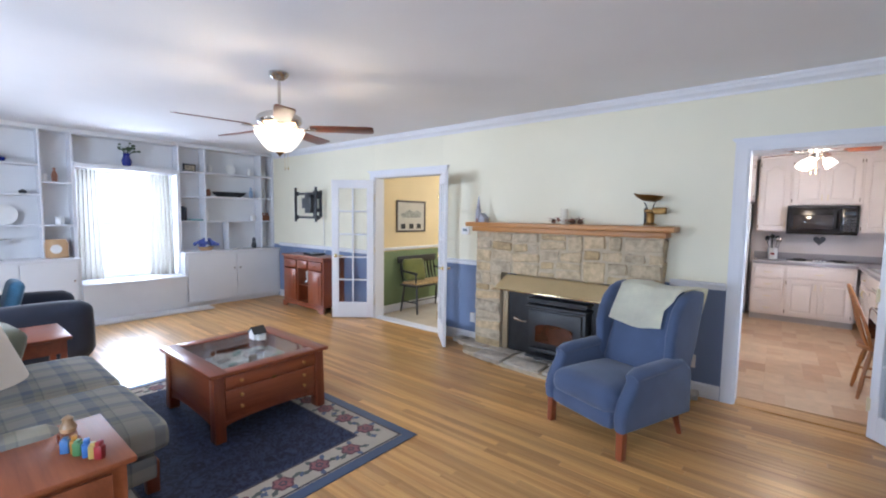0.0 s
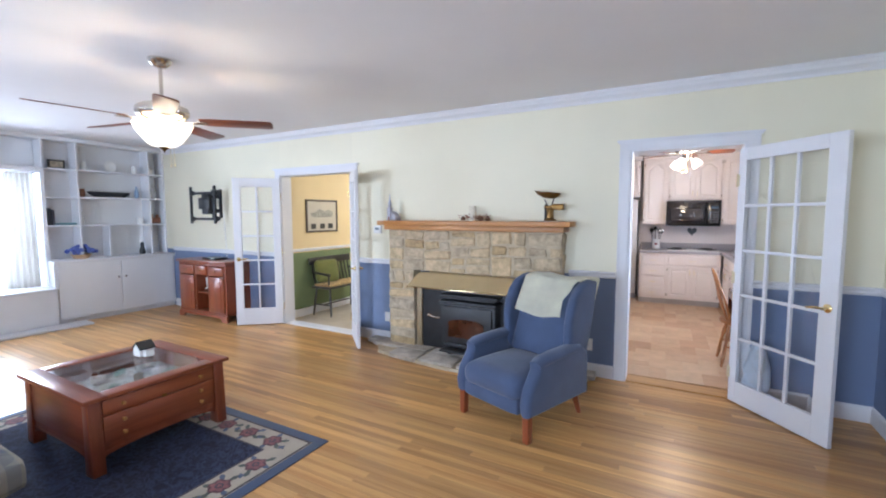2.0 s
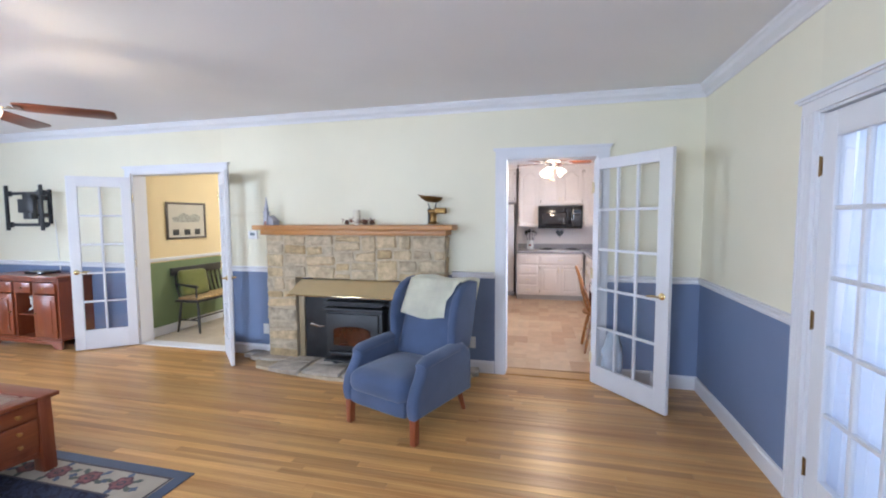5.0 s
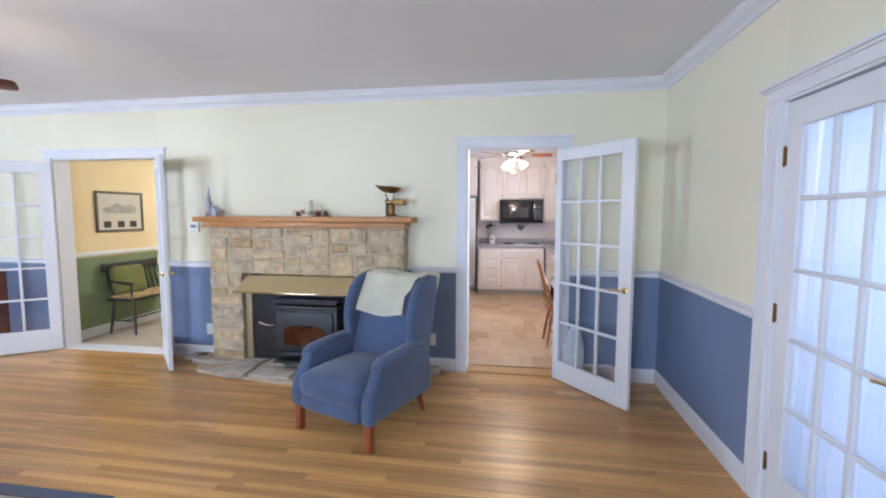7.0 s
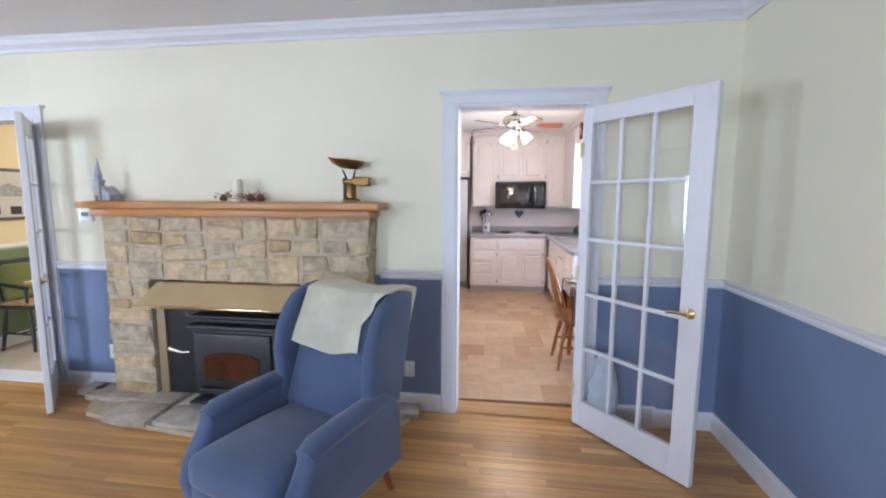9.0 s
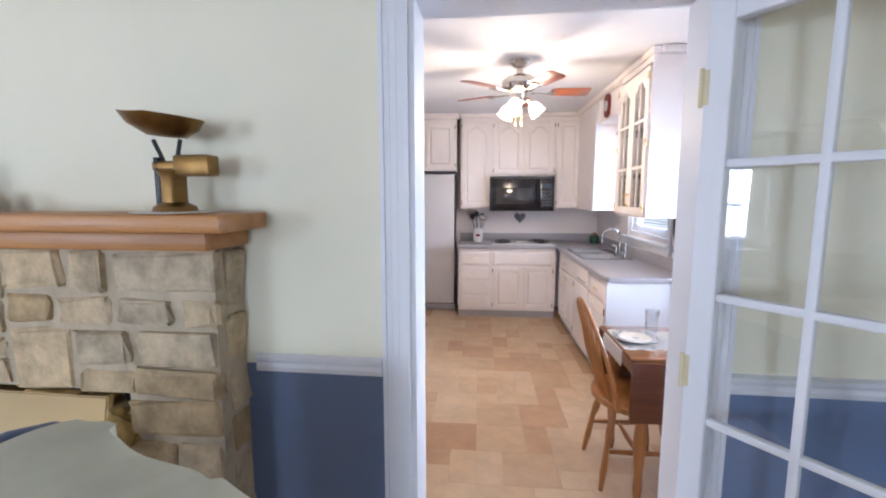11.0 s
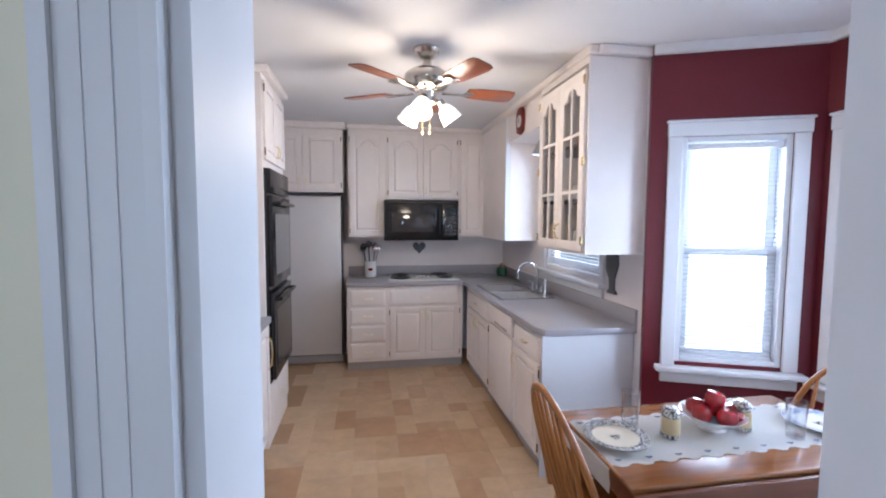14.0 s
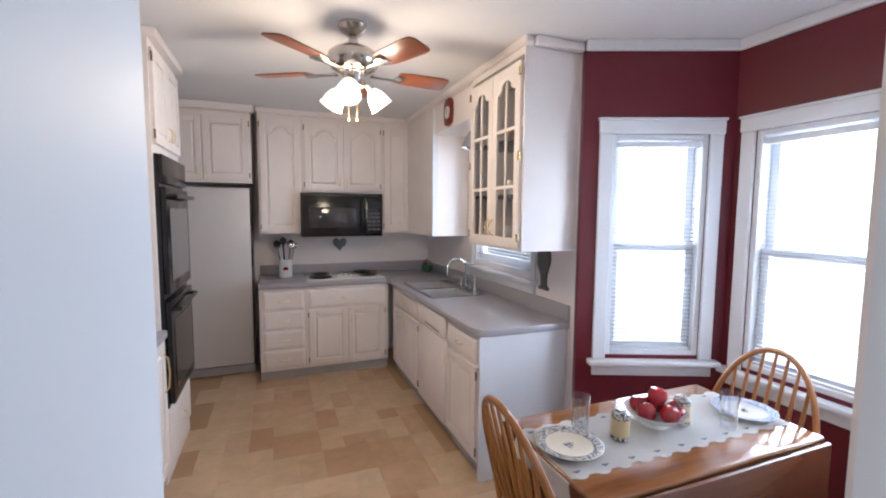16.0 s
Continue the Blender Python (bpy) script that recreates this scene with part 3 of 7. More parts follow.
structure("wall_dining", boxes(*holed("x", KSE, KSE + 0.12, 4.40, 5.69, 0, KTOP, [SIDEW])), RED, "dark red dining corner wall")
structure("dining_crown", boxes((KSE - 0.034, KSE, 4.40, 5.645, KTOP - 0.0605, KTOP), bevel=0.01), WHITE, "white crown moulding", "trim")
sash_window("window_5", Matrix.Translation((KSE, SIDEW[1], SIDEW[2])) @ pose(0, 0, 0, 0, 0, -90), SIDEW[1] - SIDEW[0], SIDEW[3] - SIDEW[2], "white double-hung window with slatted blind", wide_case=0.075)
sash_window("window_6", Matrix.Translation((KE, SINKW[1], SINKW[2])) @ pose(0, 0, 0, 0, 0, -90), SINKW[1] - SINKW[0], SINKW[3] - SINKW[2], "white window over the sink", wide_case=0.05)
structure("garden_backdrop", boxes((3.6, 3.62, 3.0, 9.0, -1.0, 4.0)), OUTSIDE, "pale bright daylight outside", "backdrop")

# ---- fireplace ----
BASE[0] = TURNED
O = pose(0, 0, 0)
mantel = thing("mantel_shelf", pose(-1.52, N, 1.37), "golden oak mantel shelf on a stone chimney breast", "mantel")
part("beam", boxes((-1.02, 1.01, -0.215, -0.002, 0, 0.052), bevel=0.006), MANTEL, mantel)
part("top_board", boxes((-1.095, 1.075, -0.25, -0.002, 0.052, 0.102), bevel=0.008), MANTEL, mantel)

FPX0, FPX1, FPY, FPZ = -2.53, -0.53, 3.95, 1.368
OPX0, OPX1, OPZ = -2.17, -0.86, 0.905
chimney = thing("stone_fireplace", pose(-1.5, N, 0), "fieldstone fireplace surround in tan and grey ashlar", "fireplace")
for b6 in ((FPX0 + 1.512, OPX0 + 1.488, -0.141, 0, 0, FPZ), (OPX1 + 1.512, FPX1 + 1.488, -0.141, 0, 0, FPZ), (OPX0 + 1.488, OPX1 + 1.512, -0.141, 0, OPZ + 0.012, FPZ)):
    part("mortar_core", boxes(b6), MORTAR, chimney)


def stone_mesh(sx, sy, sz, seed):
    """A rough block with uneven corners and knocked-off edges, centred."""
    rnd = random.Random(seed)
    bm = bmesh.new()
    slab(bm, -sx / 2, sx / 2, -sy / 2, sy / 2, -sz / 2, sz / 2)
    skew = {}
    for v in bm.verts:
        k = (v.co.x > 0, v.co.z > 0)
        if k not in skew:
            skew[k] = (rnd.uniform(-0.5, 1) * 0.022, rnd.uniform(-0.5, 1) * 0.018)
        v.co.x -= math.copysign(skew[k][0], v.co.x)
        v.co.z -= math.copysign(skew[k][1], v.co.z)
    bmesh.ops.bevel(bm, geom=bm.edges[:], offset=min(sx, sy, sz) * 0.3, segments=2, profile=0.6, affect="EDGES", clamp_overlap=True)
    for v in bm.verts:
        v.co += Vector((rnd.uniform(-1, 1) * 0.006, rnd.uniform(-1, 1) * 0.006, rnd.uniform(-1, 1) * 0.006))
    bmesh.ops.recalc_face_normals(bm, faces=bm.faces[:])
    me = bpy.data.meshes.new("stone")
    bm.to_mesh(me)
    bm.free()
    me.materials.append(STONE)
    return me


def stone_field(x0, x1, z0, z1, rnd):
    """A rectangle broken again and again into uneven stones, with no through courses."""
    w, h = x1 - x0, z1 - z0
    if w < 0.17 and h < 0.17 or (w < 0.42 and h < 0.15 and rnd.random() < 0.55) or (w < 0.26 and h < 0.22 and rnd.random() < 0.4) or (w < 0.30 and h < 0.12) or (w < 0.12 and h < 0.3):
        return [(x0, x1, z0, z1)]
    k = rnd.uniform(0.36, 0.64)
    if w > h * 1.7:
        m_ = x0 + w * k
        return stone_field(x0, m_, z0, z1, rnd) + stone_field(m_, x1, z0, z1, rnd)
    m_ = z0 + h * k
    return stone_field(x0, x1, z0, m_, rnd) + stone_field(x0, x1, m_, z1, rnd)


rnd = random.Random(11)
courses = stone_field(FPX0, OPX0, 0.0, OPZ, rnd) + stone_field(OPX1, FPX1, 0.0, OPZ, rnd) + stone_field(FPX0, FPX1, OPZ, FPZ, rnd)
for i, (a, b, c, d) in enumerate(courses):
    deep = 0.05
    ob = new("stone", stone_mesh(b - a - 0.004, deep, d - c - 0.004, i))
    ob.parent = chimney
    ob.location = ((a + b) / 2 + 1.5, FPY - N + deep / 2 + rnd.uniform(-0.010, 0.004), (c + d) / 2)
    ob.rotation_euler = (0, radians(rnd.uniform(-2.5, 2.5)), radians(rnd.uniform(-2, 2)))
for i, (y0, y1, z0, z1) in enumerate([(a, b, c, d) for a, b, c, d in stone_field(-0.10, 0.0, 0, FPZ, rnd)]):
    for side, x in ((0, FPX1 + 1.5 - 0.02), (1, FPX0 + 1.5 + 0.02)):
        ob = new("stone", stone_mesh(0.05, y1 - y0 - 0.008, z1 - z0 - 0.01, 200 + i))
        ob.parent = chimney
        ob.location = (x, (y0 + y1) / 2, (z0 + z1) / 2)

hearth = thing("stone_hearth", pose(-1.5, N, 0), "low irregular flagstone hearth before the fireplace", "hearth")
outline = [(-1.40, -0.02), (-1.34, -0.12), (-1.15, -0.22), (-1.00, -0.42), (-0.60, -0.50), (-0.10, -0.56), (0.40, -0.56), (0.85, -0.50), (1.10, -0.38), (1.24, -0.20), (1.29, -0.02)]
part("bed", extrude([(x * 0.99, y) for x, y in outline], 0.03, "z", 0.0), MORTAR, hearth)
rnd = random.Random(5)
flags = [(-1.00, 0.45), (-0.62, 0.36), (-0.2, 0.42), (0.22, 0.40), (0.62, 0.38), (0.98, 0.34), (1.2, 0.16), (-1.25, 0.2)]
for k, (cx, w) in enumerate(flags):
    near = max(-0.54, min(-0.16, -0.52 + 1.1 * max(0, abs(cx) - 0.75)))
    rows_ = ((near, near / 2 - 0.01), (near / 2 + 0.01, -0.02)) if near < -0.3 else ((near, -0.02),)
    for y0, y1 in rows_:
        wx = w * 0.46
        pts = [(cx - wx + rnd.uniform(-.02, .02), y0 + rnd.uniform(-.02, .02)), (cx + rnd.uniform(-.05, .05), y0 - 0.02), (cx + wx + rnd.uniform(-.02, .02), y0 + rnd.uniform(-.02, .02)), (cx + wx + rnd.uniform(-.01, .02), y1), (cx - wx + rnd.uniform(-.02, .01), y1)]
        part("flagstone", extrude(pts, 0.045, "z", 0.012, 0.008), HEARTH, hearth)

# ---- wood stove insert ----
insert = thing("wood_stove_insert", pose(-1.46, 3.99, 0.058), "black iron wood stove insert with brass hood", "stove")
part("face_panel", boxes((-0.63, 0.58, 0.0, 0.02, 0, 0.80), bevel=0.004), IRON, insert)
for x0_, x1_ in ((-0.70, -0.635), (0.585, 0.62)):
    part("side_trim", boxes((x0_, x1_, -0.012, 0.018, 0, 0.79), bevel=0.003), plain("tan_trim_paint", (0.33, 0.26, 0.16), 0.45, 0.2), insert, "tan metal side trim")
part("firebox", boxes((-0.30, 0.31, -0.16, 0.0, 0.09, 0.55), (-0.32, 0.33, -0.20, 0.0, 0.55, 0.585), (-0.26, 0.27, -0.19, -0.16, 0.10, 0.14), bevel=0.012), IRON, insert)
stove_door = part("stove_door", boxes((-0.27, 0.28, -0.19, -0.16, 0.15, 0.53), bevel=0.012), IRON, insert, "cast iron door with arched glass")
arch = [(-0.20, 0.21), (0.20, 0.21), (0.20, 0.36)] + [(0.20 * math.cos(a), 0.36 + 0.045 * math.sin(a)) for a in [math.pi * k / 10 for k in range(1, 10)]] + [(-0.20, 0.36)]
part("glass", extrude(arch, 0.006, "y", -0.196), FIREG, stove_door, "dark amber stove glass")
part("handle", sweep([(-0.30, -0.20, 0.40), (-0.34, -0.22, 0.40), (-0.42, -0.24, 0.43)], [0.008, 0.008, 0.018], 10), CHROME, stove_door, "steel spring handle")
part("ash_lip", boxes((-0.28, 0.29, -0.26, -0.14, 0.055, 0.075), bevel=0.006), IRON, insert)
for x in (-0.22, 0.23):
    part("foot", lathe([(0, 0), (0.025, 0), (0.02, 0.03), (0.018, 0.09), (0, 0.09)], 12, x, -0.12), IRON, insert)
hoodb = bmesh.new()
ring = [[hoodb.verts.new(p) for p in row] for row in (
    [(-0.64, -0.002, 0.845), (0.55, -0.002, 0.845), (0.64, -0.002, 0.70), (-0.73, -0.002, 0.70)],
    [(-0.64, -0.05, 0.845), (0.55, -0.05, 0.845), (0.64, -0.175, 0.70), (-0.73, -0.175, 0.70)])]
hoodb.faces.new(ring[1])
for i in range(4):
    hoodb.faces.new((ring[0][i], ring[0][(i + 1) % 4], ring[1][(i + 1) % 4], ring[1][i]))
bmesh.ops.bevel(hoodb, geom=[e for e in hoodb.edges if len(e.link_faces) == 2], offset=0.004, segments=2, affect="EDGES")
part("hood", hoodb, POLISHED, insert, "polished brass hood", None, False)
part("hood_lip", boxes((-0.732, 0.642, -0.181, -0.172, 0.688, 0.702), bevel=0.003), POLISHED, insert)
part("top_slot", boxes((-0.30, 0.31, -0.168, -0.16, 0.60, 0.622), bevel=0.003), IRON, insert)
part("top_shelf", boxes((-0.32, 0.33, -0.17, 0.0, 0.625, 0.645), bevel=0.006), IRON, insert)

# ---- wing armchair ----
wing = thing("wing_armchair", pose(-0.60, 3.035, 0, 0, 0, -21), "blue upholstered wing armchair with a cream throw over it", "armchair")
for x, y in ((-0.31, -0.33), (0.31, -0.33)):
    part("leg", extrude([(x - 0.028, 0.25), (x + 0.028, 0.25), (x + 0.022, 0.0), (x - 0.022, 0.0)], 0.05, "y", y - 0.025, 0.004), CHERRYZ, wing, "reddish wooden leg")
for x in (-0.28, 0.28):
    part("leg", sweep([(x, 0.26, 0.26), (x, 0.29, 0.12), (x, 0.34, 0.0)], [0.028, 0.023, 0.018], 8), CHERRYZ, wing, "reddish wooden leg")
part("seat_base", cushion(-0.335, 0.335, -0.345, 0.31, 0.19, 0.34, 0.03, 0.0), BLUECLOTH, wing)
part("footrest_panel", cushion(-0.262, 0.262, -0.385, -0.30, 0.175, 0.30, 0.03, 0.0), BLUECLOTH, wing)
part("seat_cushion", cushion(-0.268, 0.268, -0.405, 0.20, 0.265, 0.435, 0.07, 0.03, 10), BLUECLOTH, wing)


def lean(bm, y0, z0, deg):
    bmesh.ops.rotate(bm, verts=bm.verts[:], cent=(0, y0, z0), matrix=Matrix.Rotation(radians(deg), 3, "X"))
    return bm


def padded(outline, x0, x1, round_):
    """An upholstered panel cut to a side outline of (y, z) pairs, its edges well rounded."""
    bm = extrude(outline, x1 - x0, "x", x0)
    rim = [e for e in bm.edges if abs(e.verts[0].co.x - e.verts[1].co.x) < 1e-5]
    bmesh.ops.bevel(bm, geom=rim, offset=round_, segments=4, affect="EDGES", profile=0.5, clamp_overlap=True)
    return bm


part("backrest", lean(cushion(-0.268, 0.268, 0.12, 0.27, 0.38, 1.045, 0.06, 0.012, 10), 0.2, 0.4, -20), BLUECLOTH, wing)
ARM = [(-0.365, 0.185), (-0.378, 0.27), (-0.355, 0.36), (-0.305, 0.435), (-0.272, 0.49), (-0.27, 0.535), (-0.235, 0.562), (-0.10, 0.572), (0.08, 0.585), (0.24, 0.58), (0.33, 0.50), (0.34, 0.185)]
WINGP = [(0.11, 0.50), (0.13, 0.60), (0.125, 0.72), (0.15, 0.83), (0.195, 0.925), (0.255, 0.99), (0.34, 1.028), (0.42, 1.036), (0.50, 1.02), (0.49, 0.92), (0.43, 0.66), (0.36, 0.44), (0.16, 0.42)]
for s in (-1, 1):
    lo, hi = (0.262, 0.362) if s > 0 else (-0.362, -0.262)
    part("arm", padded(ARM, lo, hi, 0.034), BLUECLOTH, wing)
    roll = [(-0.262, 0.515), (-0.20, 0.536), (-0.05, 0.545), (0.12, 0.552), (0.20, 0.55)]
    part("arm_pad", sweep([((lo + hi) / 2, y, z) for y, z in roll], [0.046, 0.057, 0.058, 0.056, 0.05], 16, None, False, 0.72), BLUECLOTH, wing)
    w = padded(WINGP, 0.250, 0.326, 0.032) if s > 0 else padded(WINGP, -0.326, -0.250, 0.032)
    for v in w.verts:
        v.co.x += s * 0.012 * max(0.0, min(1.0, (0.36 - v.co.y) / 0.28)) * max(0.0, min(1.0, (v.co.z - 0.5) / 0.3))
    part("wing", w, BLUECLOTH, wing)

throw_bm = bmesh.new()
grid = {}
NX, NY = 34, 40
FRONT, TOPRUN, BACK = 0.29, 0.27, 0.22
for i in range(NX + 1):
    for j in range(NY + 1):
        u, v = i / NX, j / NY
        s = v * (FRONT + TOPRUN + BACK) - FRONT - 0.035 * math.sin(2.4 * u + 0.3)
        drop = max(0.0, -s)
        left = -0.225 - 0.16 * drop
        right = 0.318 - 0.14 * min(1.0, drop / 0.17) ** 0.8
        x = left + (right - left) * u + 0.008 * math.sin(7 * v + 3 * u)
        side = max(0.0, min(1.0, (x - 0.215) / 0.06))
        side = side * side * (3 - 2 * side)
        crest = 1.036 + 0.008 * side + 0.006 * math.sin(9 * u)
        yf = 0.315 - 0.05 * side
        if s < 0:
            y, z = yf - 0.34 * drop - 0.010 * math.sin(11 * u + 2 * v) - 0.012, crest - 0.94 * drop
        elif s < TOPRUN:
            a = s / TOPRUN
            y, z = yf - 0.012 + (0.527 - yf) * a, crest + 0.014 * math.sin(math.pi * a) - 0.012 * (1 - math.cos(2 * math.pi * a)) * 0.2
        else:
            y, z = 0.517 - 0.28 * (s - TOPRUN) + 0.008 * math.sin(12 * u) + 0.012, crest - (s - TOPRUN)
        if x > 0.325:
            z -= (x - 0.325) * 0.6
        grid[i, j] = throw_bm.verts.new((x, y, z + 0.005 * noise.noise((6 * u, 6 * v, 2))))
for i in range(NX):
    for j in range(NY):
        throw_bm.faces.new((grid[i, j], grid[i + 1, j], grid[i + 1, j + 1], grid[i, j + 1]))
bmesh.ops.solidify(throw_bm, geom=throw_bm.faces[:], thickness=0.012)
solo("throw_blanket", throw_bm, CREAM, pose(-0.60, 3.035, 0, 0, 0, -21), "cream fleece throw draped over the armchair's back", "blanket")

# ---- coffee table ----
ct = thing("coffee_table", pose(-2.955, 1.425, 0.012), "reddish cherry coffee table with glass display top and drawers", "coffee table")
CW, CD, CH = 0.465, 0.45, 0.475
part("top_frame", boxes((-CW, CW, -CD, -CD + 0.12, CH - 0.028, CH), (-CW, CW, CD - 0.12, CD, CH - 0.028, CH), (-CW, -CW + 0.10, -CD + 0.12, CD - 0.12, CH - 0.028, CH), (CW - 0.10, CW, -CD + 0.12, CD - 0.12, CH - 0.028, CH), bevel=0.006), CHERRY, ct)
gp = part("glass_top", boxes((-CW + 0.10, CW - 0.10, -CD + 0.12, CD - 0.12, CH - 0.012, CH - 0.005)), GLASS, ct, "clear glass top", None, False)
gp.visible_shadow = False
part("case", boxes((-0.42, 0.42, -0.405, -0.385, 0.12, CH - 0.03), (-0.42, 0.42, 0.385, 0.405, 0.12, CH - 0.03), (-0.42, -0.40, -0.385, 0.385, 0.12, CH - 0.03), (0.40, 0.42, -0.385, 0.385, 0.12, CH - 0.03), (-0.40, 0.40, -0.385, 0.385, 0.30, 0.315)), CHERRY, ct)
part("display_floor", boxes((-0.40, 0.40, -0.385, 0.385, 0.316, 0.322)), plain("display_lining", (0.58, 0.65, 0.64), 0.7, var=0.35, scale=14), ct, "grey-green lining under the glass")
for sx in (-1, 1):
    for sy in (-1, 1):
        x, y = sx * 0.40, sy * 0.385
        part("leg", extrude([(x - 0.035, CH - 0.03), (x + 0.035, CH - 0.03), (x + 0.035 + 0.02 * (sx > 0), 0.0), (x - 0.035 - 0.02 * (sx < 0), 0.0)], 0.07, "y", y - 0.035, 0.004), CHERRYZ, ct)
for face in (0, 1):
    m = pose(0, 0, 0) if face == 0 else pose(0, 0, 0, 0, 0, 90)
    half = 0.36 if face == 0 else 0.345
    depth = -0.405 if face == 0 else -0.42
    if face == 1:
        for z0, z1, knobs in ((0.345, 0.435, (0.39,)), (0.165, 0.335, (0.21, 0.29))):
            dr = part("drawer_front", boxes((-half, half, depth - 0.014, depth, z0, z1), bevel=0.006), CHERRY, ct, "", m)
            for kx in (-0.24, 0.24):
                for kz in knobs:
                    part("knob", lathe([(0, 0), (0.008, 0), (0.006, 0.01), (0.013, 0.018), (0.011, 0.024), (0, 0.026)], 12), MANTEL, dr, "small turned wooden knob", Matrix.Translation((kx, depth - 0.014, kz)) @ pose(0, 0, 0, 90, 0, 0))
            if len(knobs) == 1:
                part("lock_plate", boxes((-0.016, 0.016, depth - 0.017, depth - 0.013, 0.335, 0.352), bevel=0.003), BRASSA, dr, "dark brass lock plate")
    else:
        part("side_panel", boxes((-half, half, depth - 0.008, depth, 0.17, 0.43), bevel=0.006), CHERRY, ct, "", m)
    ap = [(-half, 0.125), (half, 0.125), (half, 0.085)] + [(half * math.cos(a), 0.085 + 0.035 * math.sin(a)) for a in [math.pi * k / 12 for k in range(1, 12)]] + [(-half, 0.085)]
    part("apron", extrude(ap, 0.018, "y", depth - 0.004), CHERRY, ct, "", m)

model = thing("model_farmhouse", pose(-3.10, 1.60, 0.489), "tiny white model farmhouse standing on the glass", "ornament")
part("house_body", extrude([(-0.045, 0), (0.045, 0), (0.045, 0.055), (0, 0.09), (-0.045, 0.055)], 0.10, "y", -0.05), CHINA, model)
part("house_roof", extrude([(-0.055, 0.048), (0, 0.097), (0.055, 0.048), (0.055, 0.056), (0, 0.106), (-0.055, 0.056)], 0.112, "y", -0.056), IRON, model, "dark grey roof")
part("annex", boxes((0.045, 0.085, -0.03, 0.03, 0, 0.045)), CHINA, model)
rnd = random.Random(14)
DISP = [(-0.30 + 0.12 * (k % 6) + rnd.uniform(-0.03, 0.03), -0.24 + 0.16 * (k // 6) + rnd.uniform(-0.03, 0.03), rnd.uniform(0.05, 0.12), rnd.uniform(0.03, 0.07), rnd.uniform(0.02, 0.06)) for k in range(24)]
SEAG = plain("sea_green_glaze", (0.20, 0.38, 0.33), 0.4)
for k, (x, y, sx, sy, h) in enumerate(DISP):
    bm = boxes((-sx / 2, sx / 2, -sy / 2, sy / 2, 0, h), bevel=min(sx, sy, h) * 0.3)
    for v in bm.verts:
        v.co += Vector((noise.noise(v.co * 40 + Vector((k, 0, 0))), noise.noise(v.co * 40 + Vector((0, k, 0))), 0)) * 0.01
    solo("display_keepsake", bm, (CHINA, LAMINATE, CHINA, SEAG, CHINA, BRASSA, CHINA, LAMINATE, SEAG)[k % 9], pose(-2.955 + x, 1.425 + y, 0.334, 0, 0, 40 * k), "small grey and white keepsake under the table's glass", "ornament", "keepsakes under the glass")

# ---- rug ----
m, nt, n, l, b = nodes_of("navy_rug_pile")
v = coords(nt, (1, 1, 1), False)
leafy = n.new("ShaderNodeTexNoise")
leafy.inputs["Scale"].default_value, leafy.inputs["Detail"].default_value, leafy.inputs["Distortion"].default_value = 15, 1.5, 1.6
l.new(v, leafy.inputs["Vector"])
l.new(ramp(nt, leafy.outputs["Fac"], [(0.40, (0.010, 0.013, 0.034)), (0.47, (0.022, 0.030, 0.072)), (0.53, (0.034, 0.044, 0.090)), (0.60, (0.012, 0.016, 0.040))]), b.inputs["Base Color"])
b.inputs["Roughness"].default_value = 0.95
add_bump(nt, b, noise_tex(nt, v, 300, 2), 0.5, 0.004)
NAVYRUG = m
RUGBLUE = cloth("blue_rug_edge", (0.05, 0.075, 0.14), 300)
RUGCREAM = cloth("cream_rug_border", (0.36, 0.31, 0.245), 300)
RUGRED = cloth("wine_rug_flower", (0.085, 0.016, 0.026), 300, 0.3)
RUGGREEN = cloth("green_rug_leaf", (0.055, 0.068, 0.058), 300, 0.3)
RX0, RX1, RY0, RY1 = -4.06, -1.62, 0.22, 1.99
rug = thing("area_rug", pose((RX0 + RX1) / 2, (RY0 + RY1) / 2, 0), "navy floral area rug with a cream rose border", "rug")
hx, hy = (RX1 - RX0) / 2, (RY1 - RY0) / 2
part("binding", boxes((-hx, hx, -hy, hy, 0, 0.008), bevel=0.003), RUGBLUE, rug, "blue outer band")
part("border", boxes((-hx + 0.075, hx - 0.075, -hy + 0.075, hy - 0.075, 0.004, 0.010)), RUGCREAM, rug, "cream border with roses")
part("field", boxes((-hx + 0.30, hx - 0.30, -hy + 0.30, hy - 0.30, 0.005, 0.012)), NAVYRUG, rug, "navy field")
rnd = random.Random(3)


def petals(cx, cy, r, k, turn, lobes=7, cut=0.22):
    return [(cx + r * (1 - cut + cut * math.cos(lobes * a)) * math.cos(a + turn) * k, cy + r * (1 - cut + cut * math.cos(lobes * a)) * math.sin(a + turn)) for a in [2 * math.pi * i / 28 for i in range(28)]]


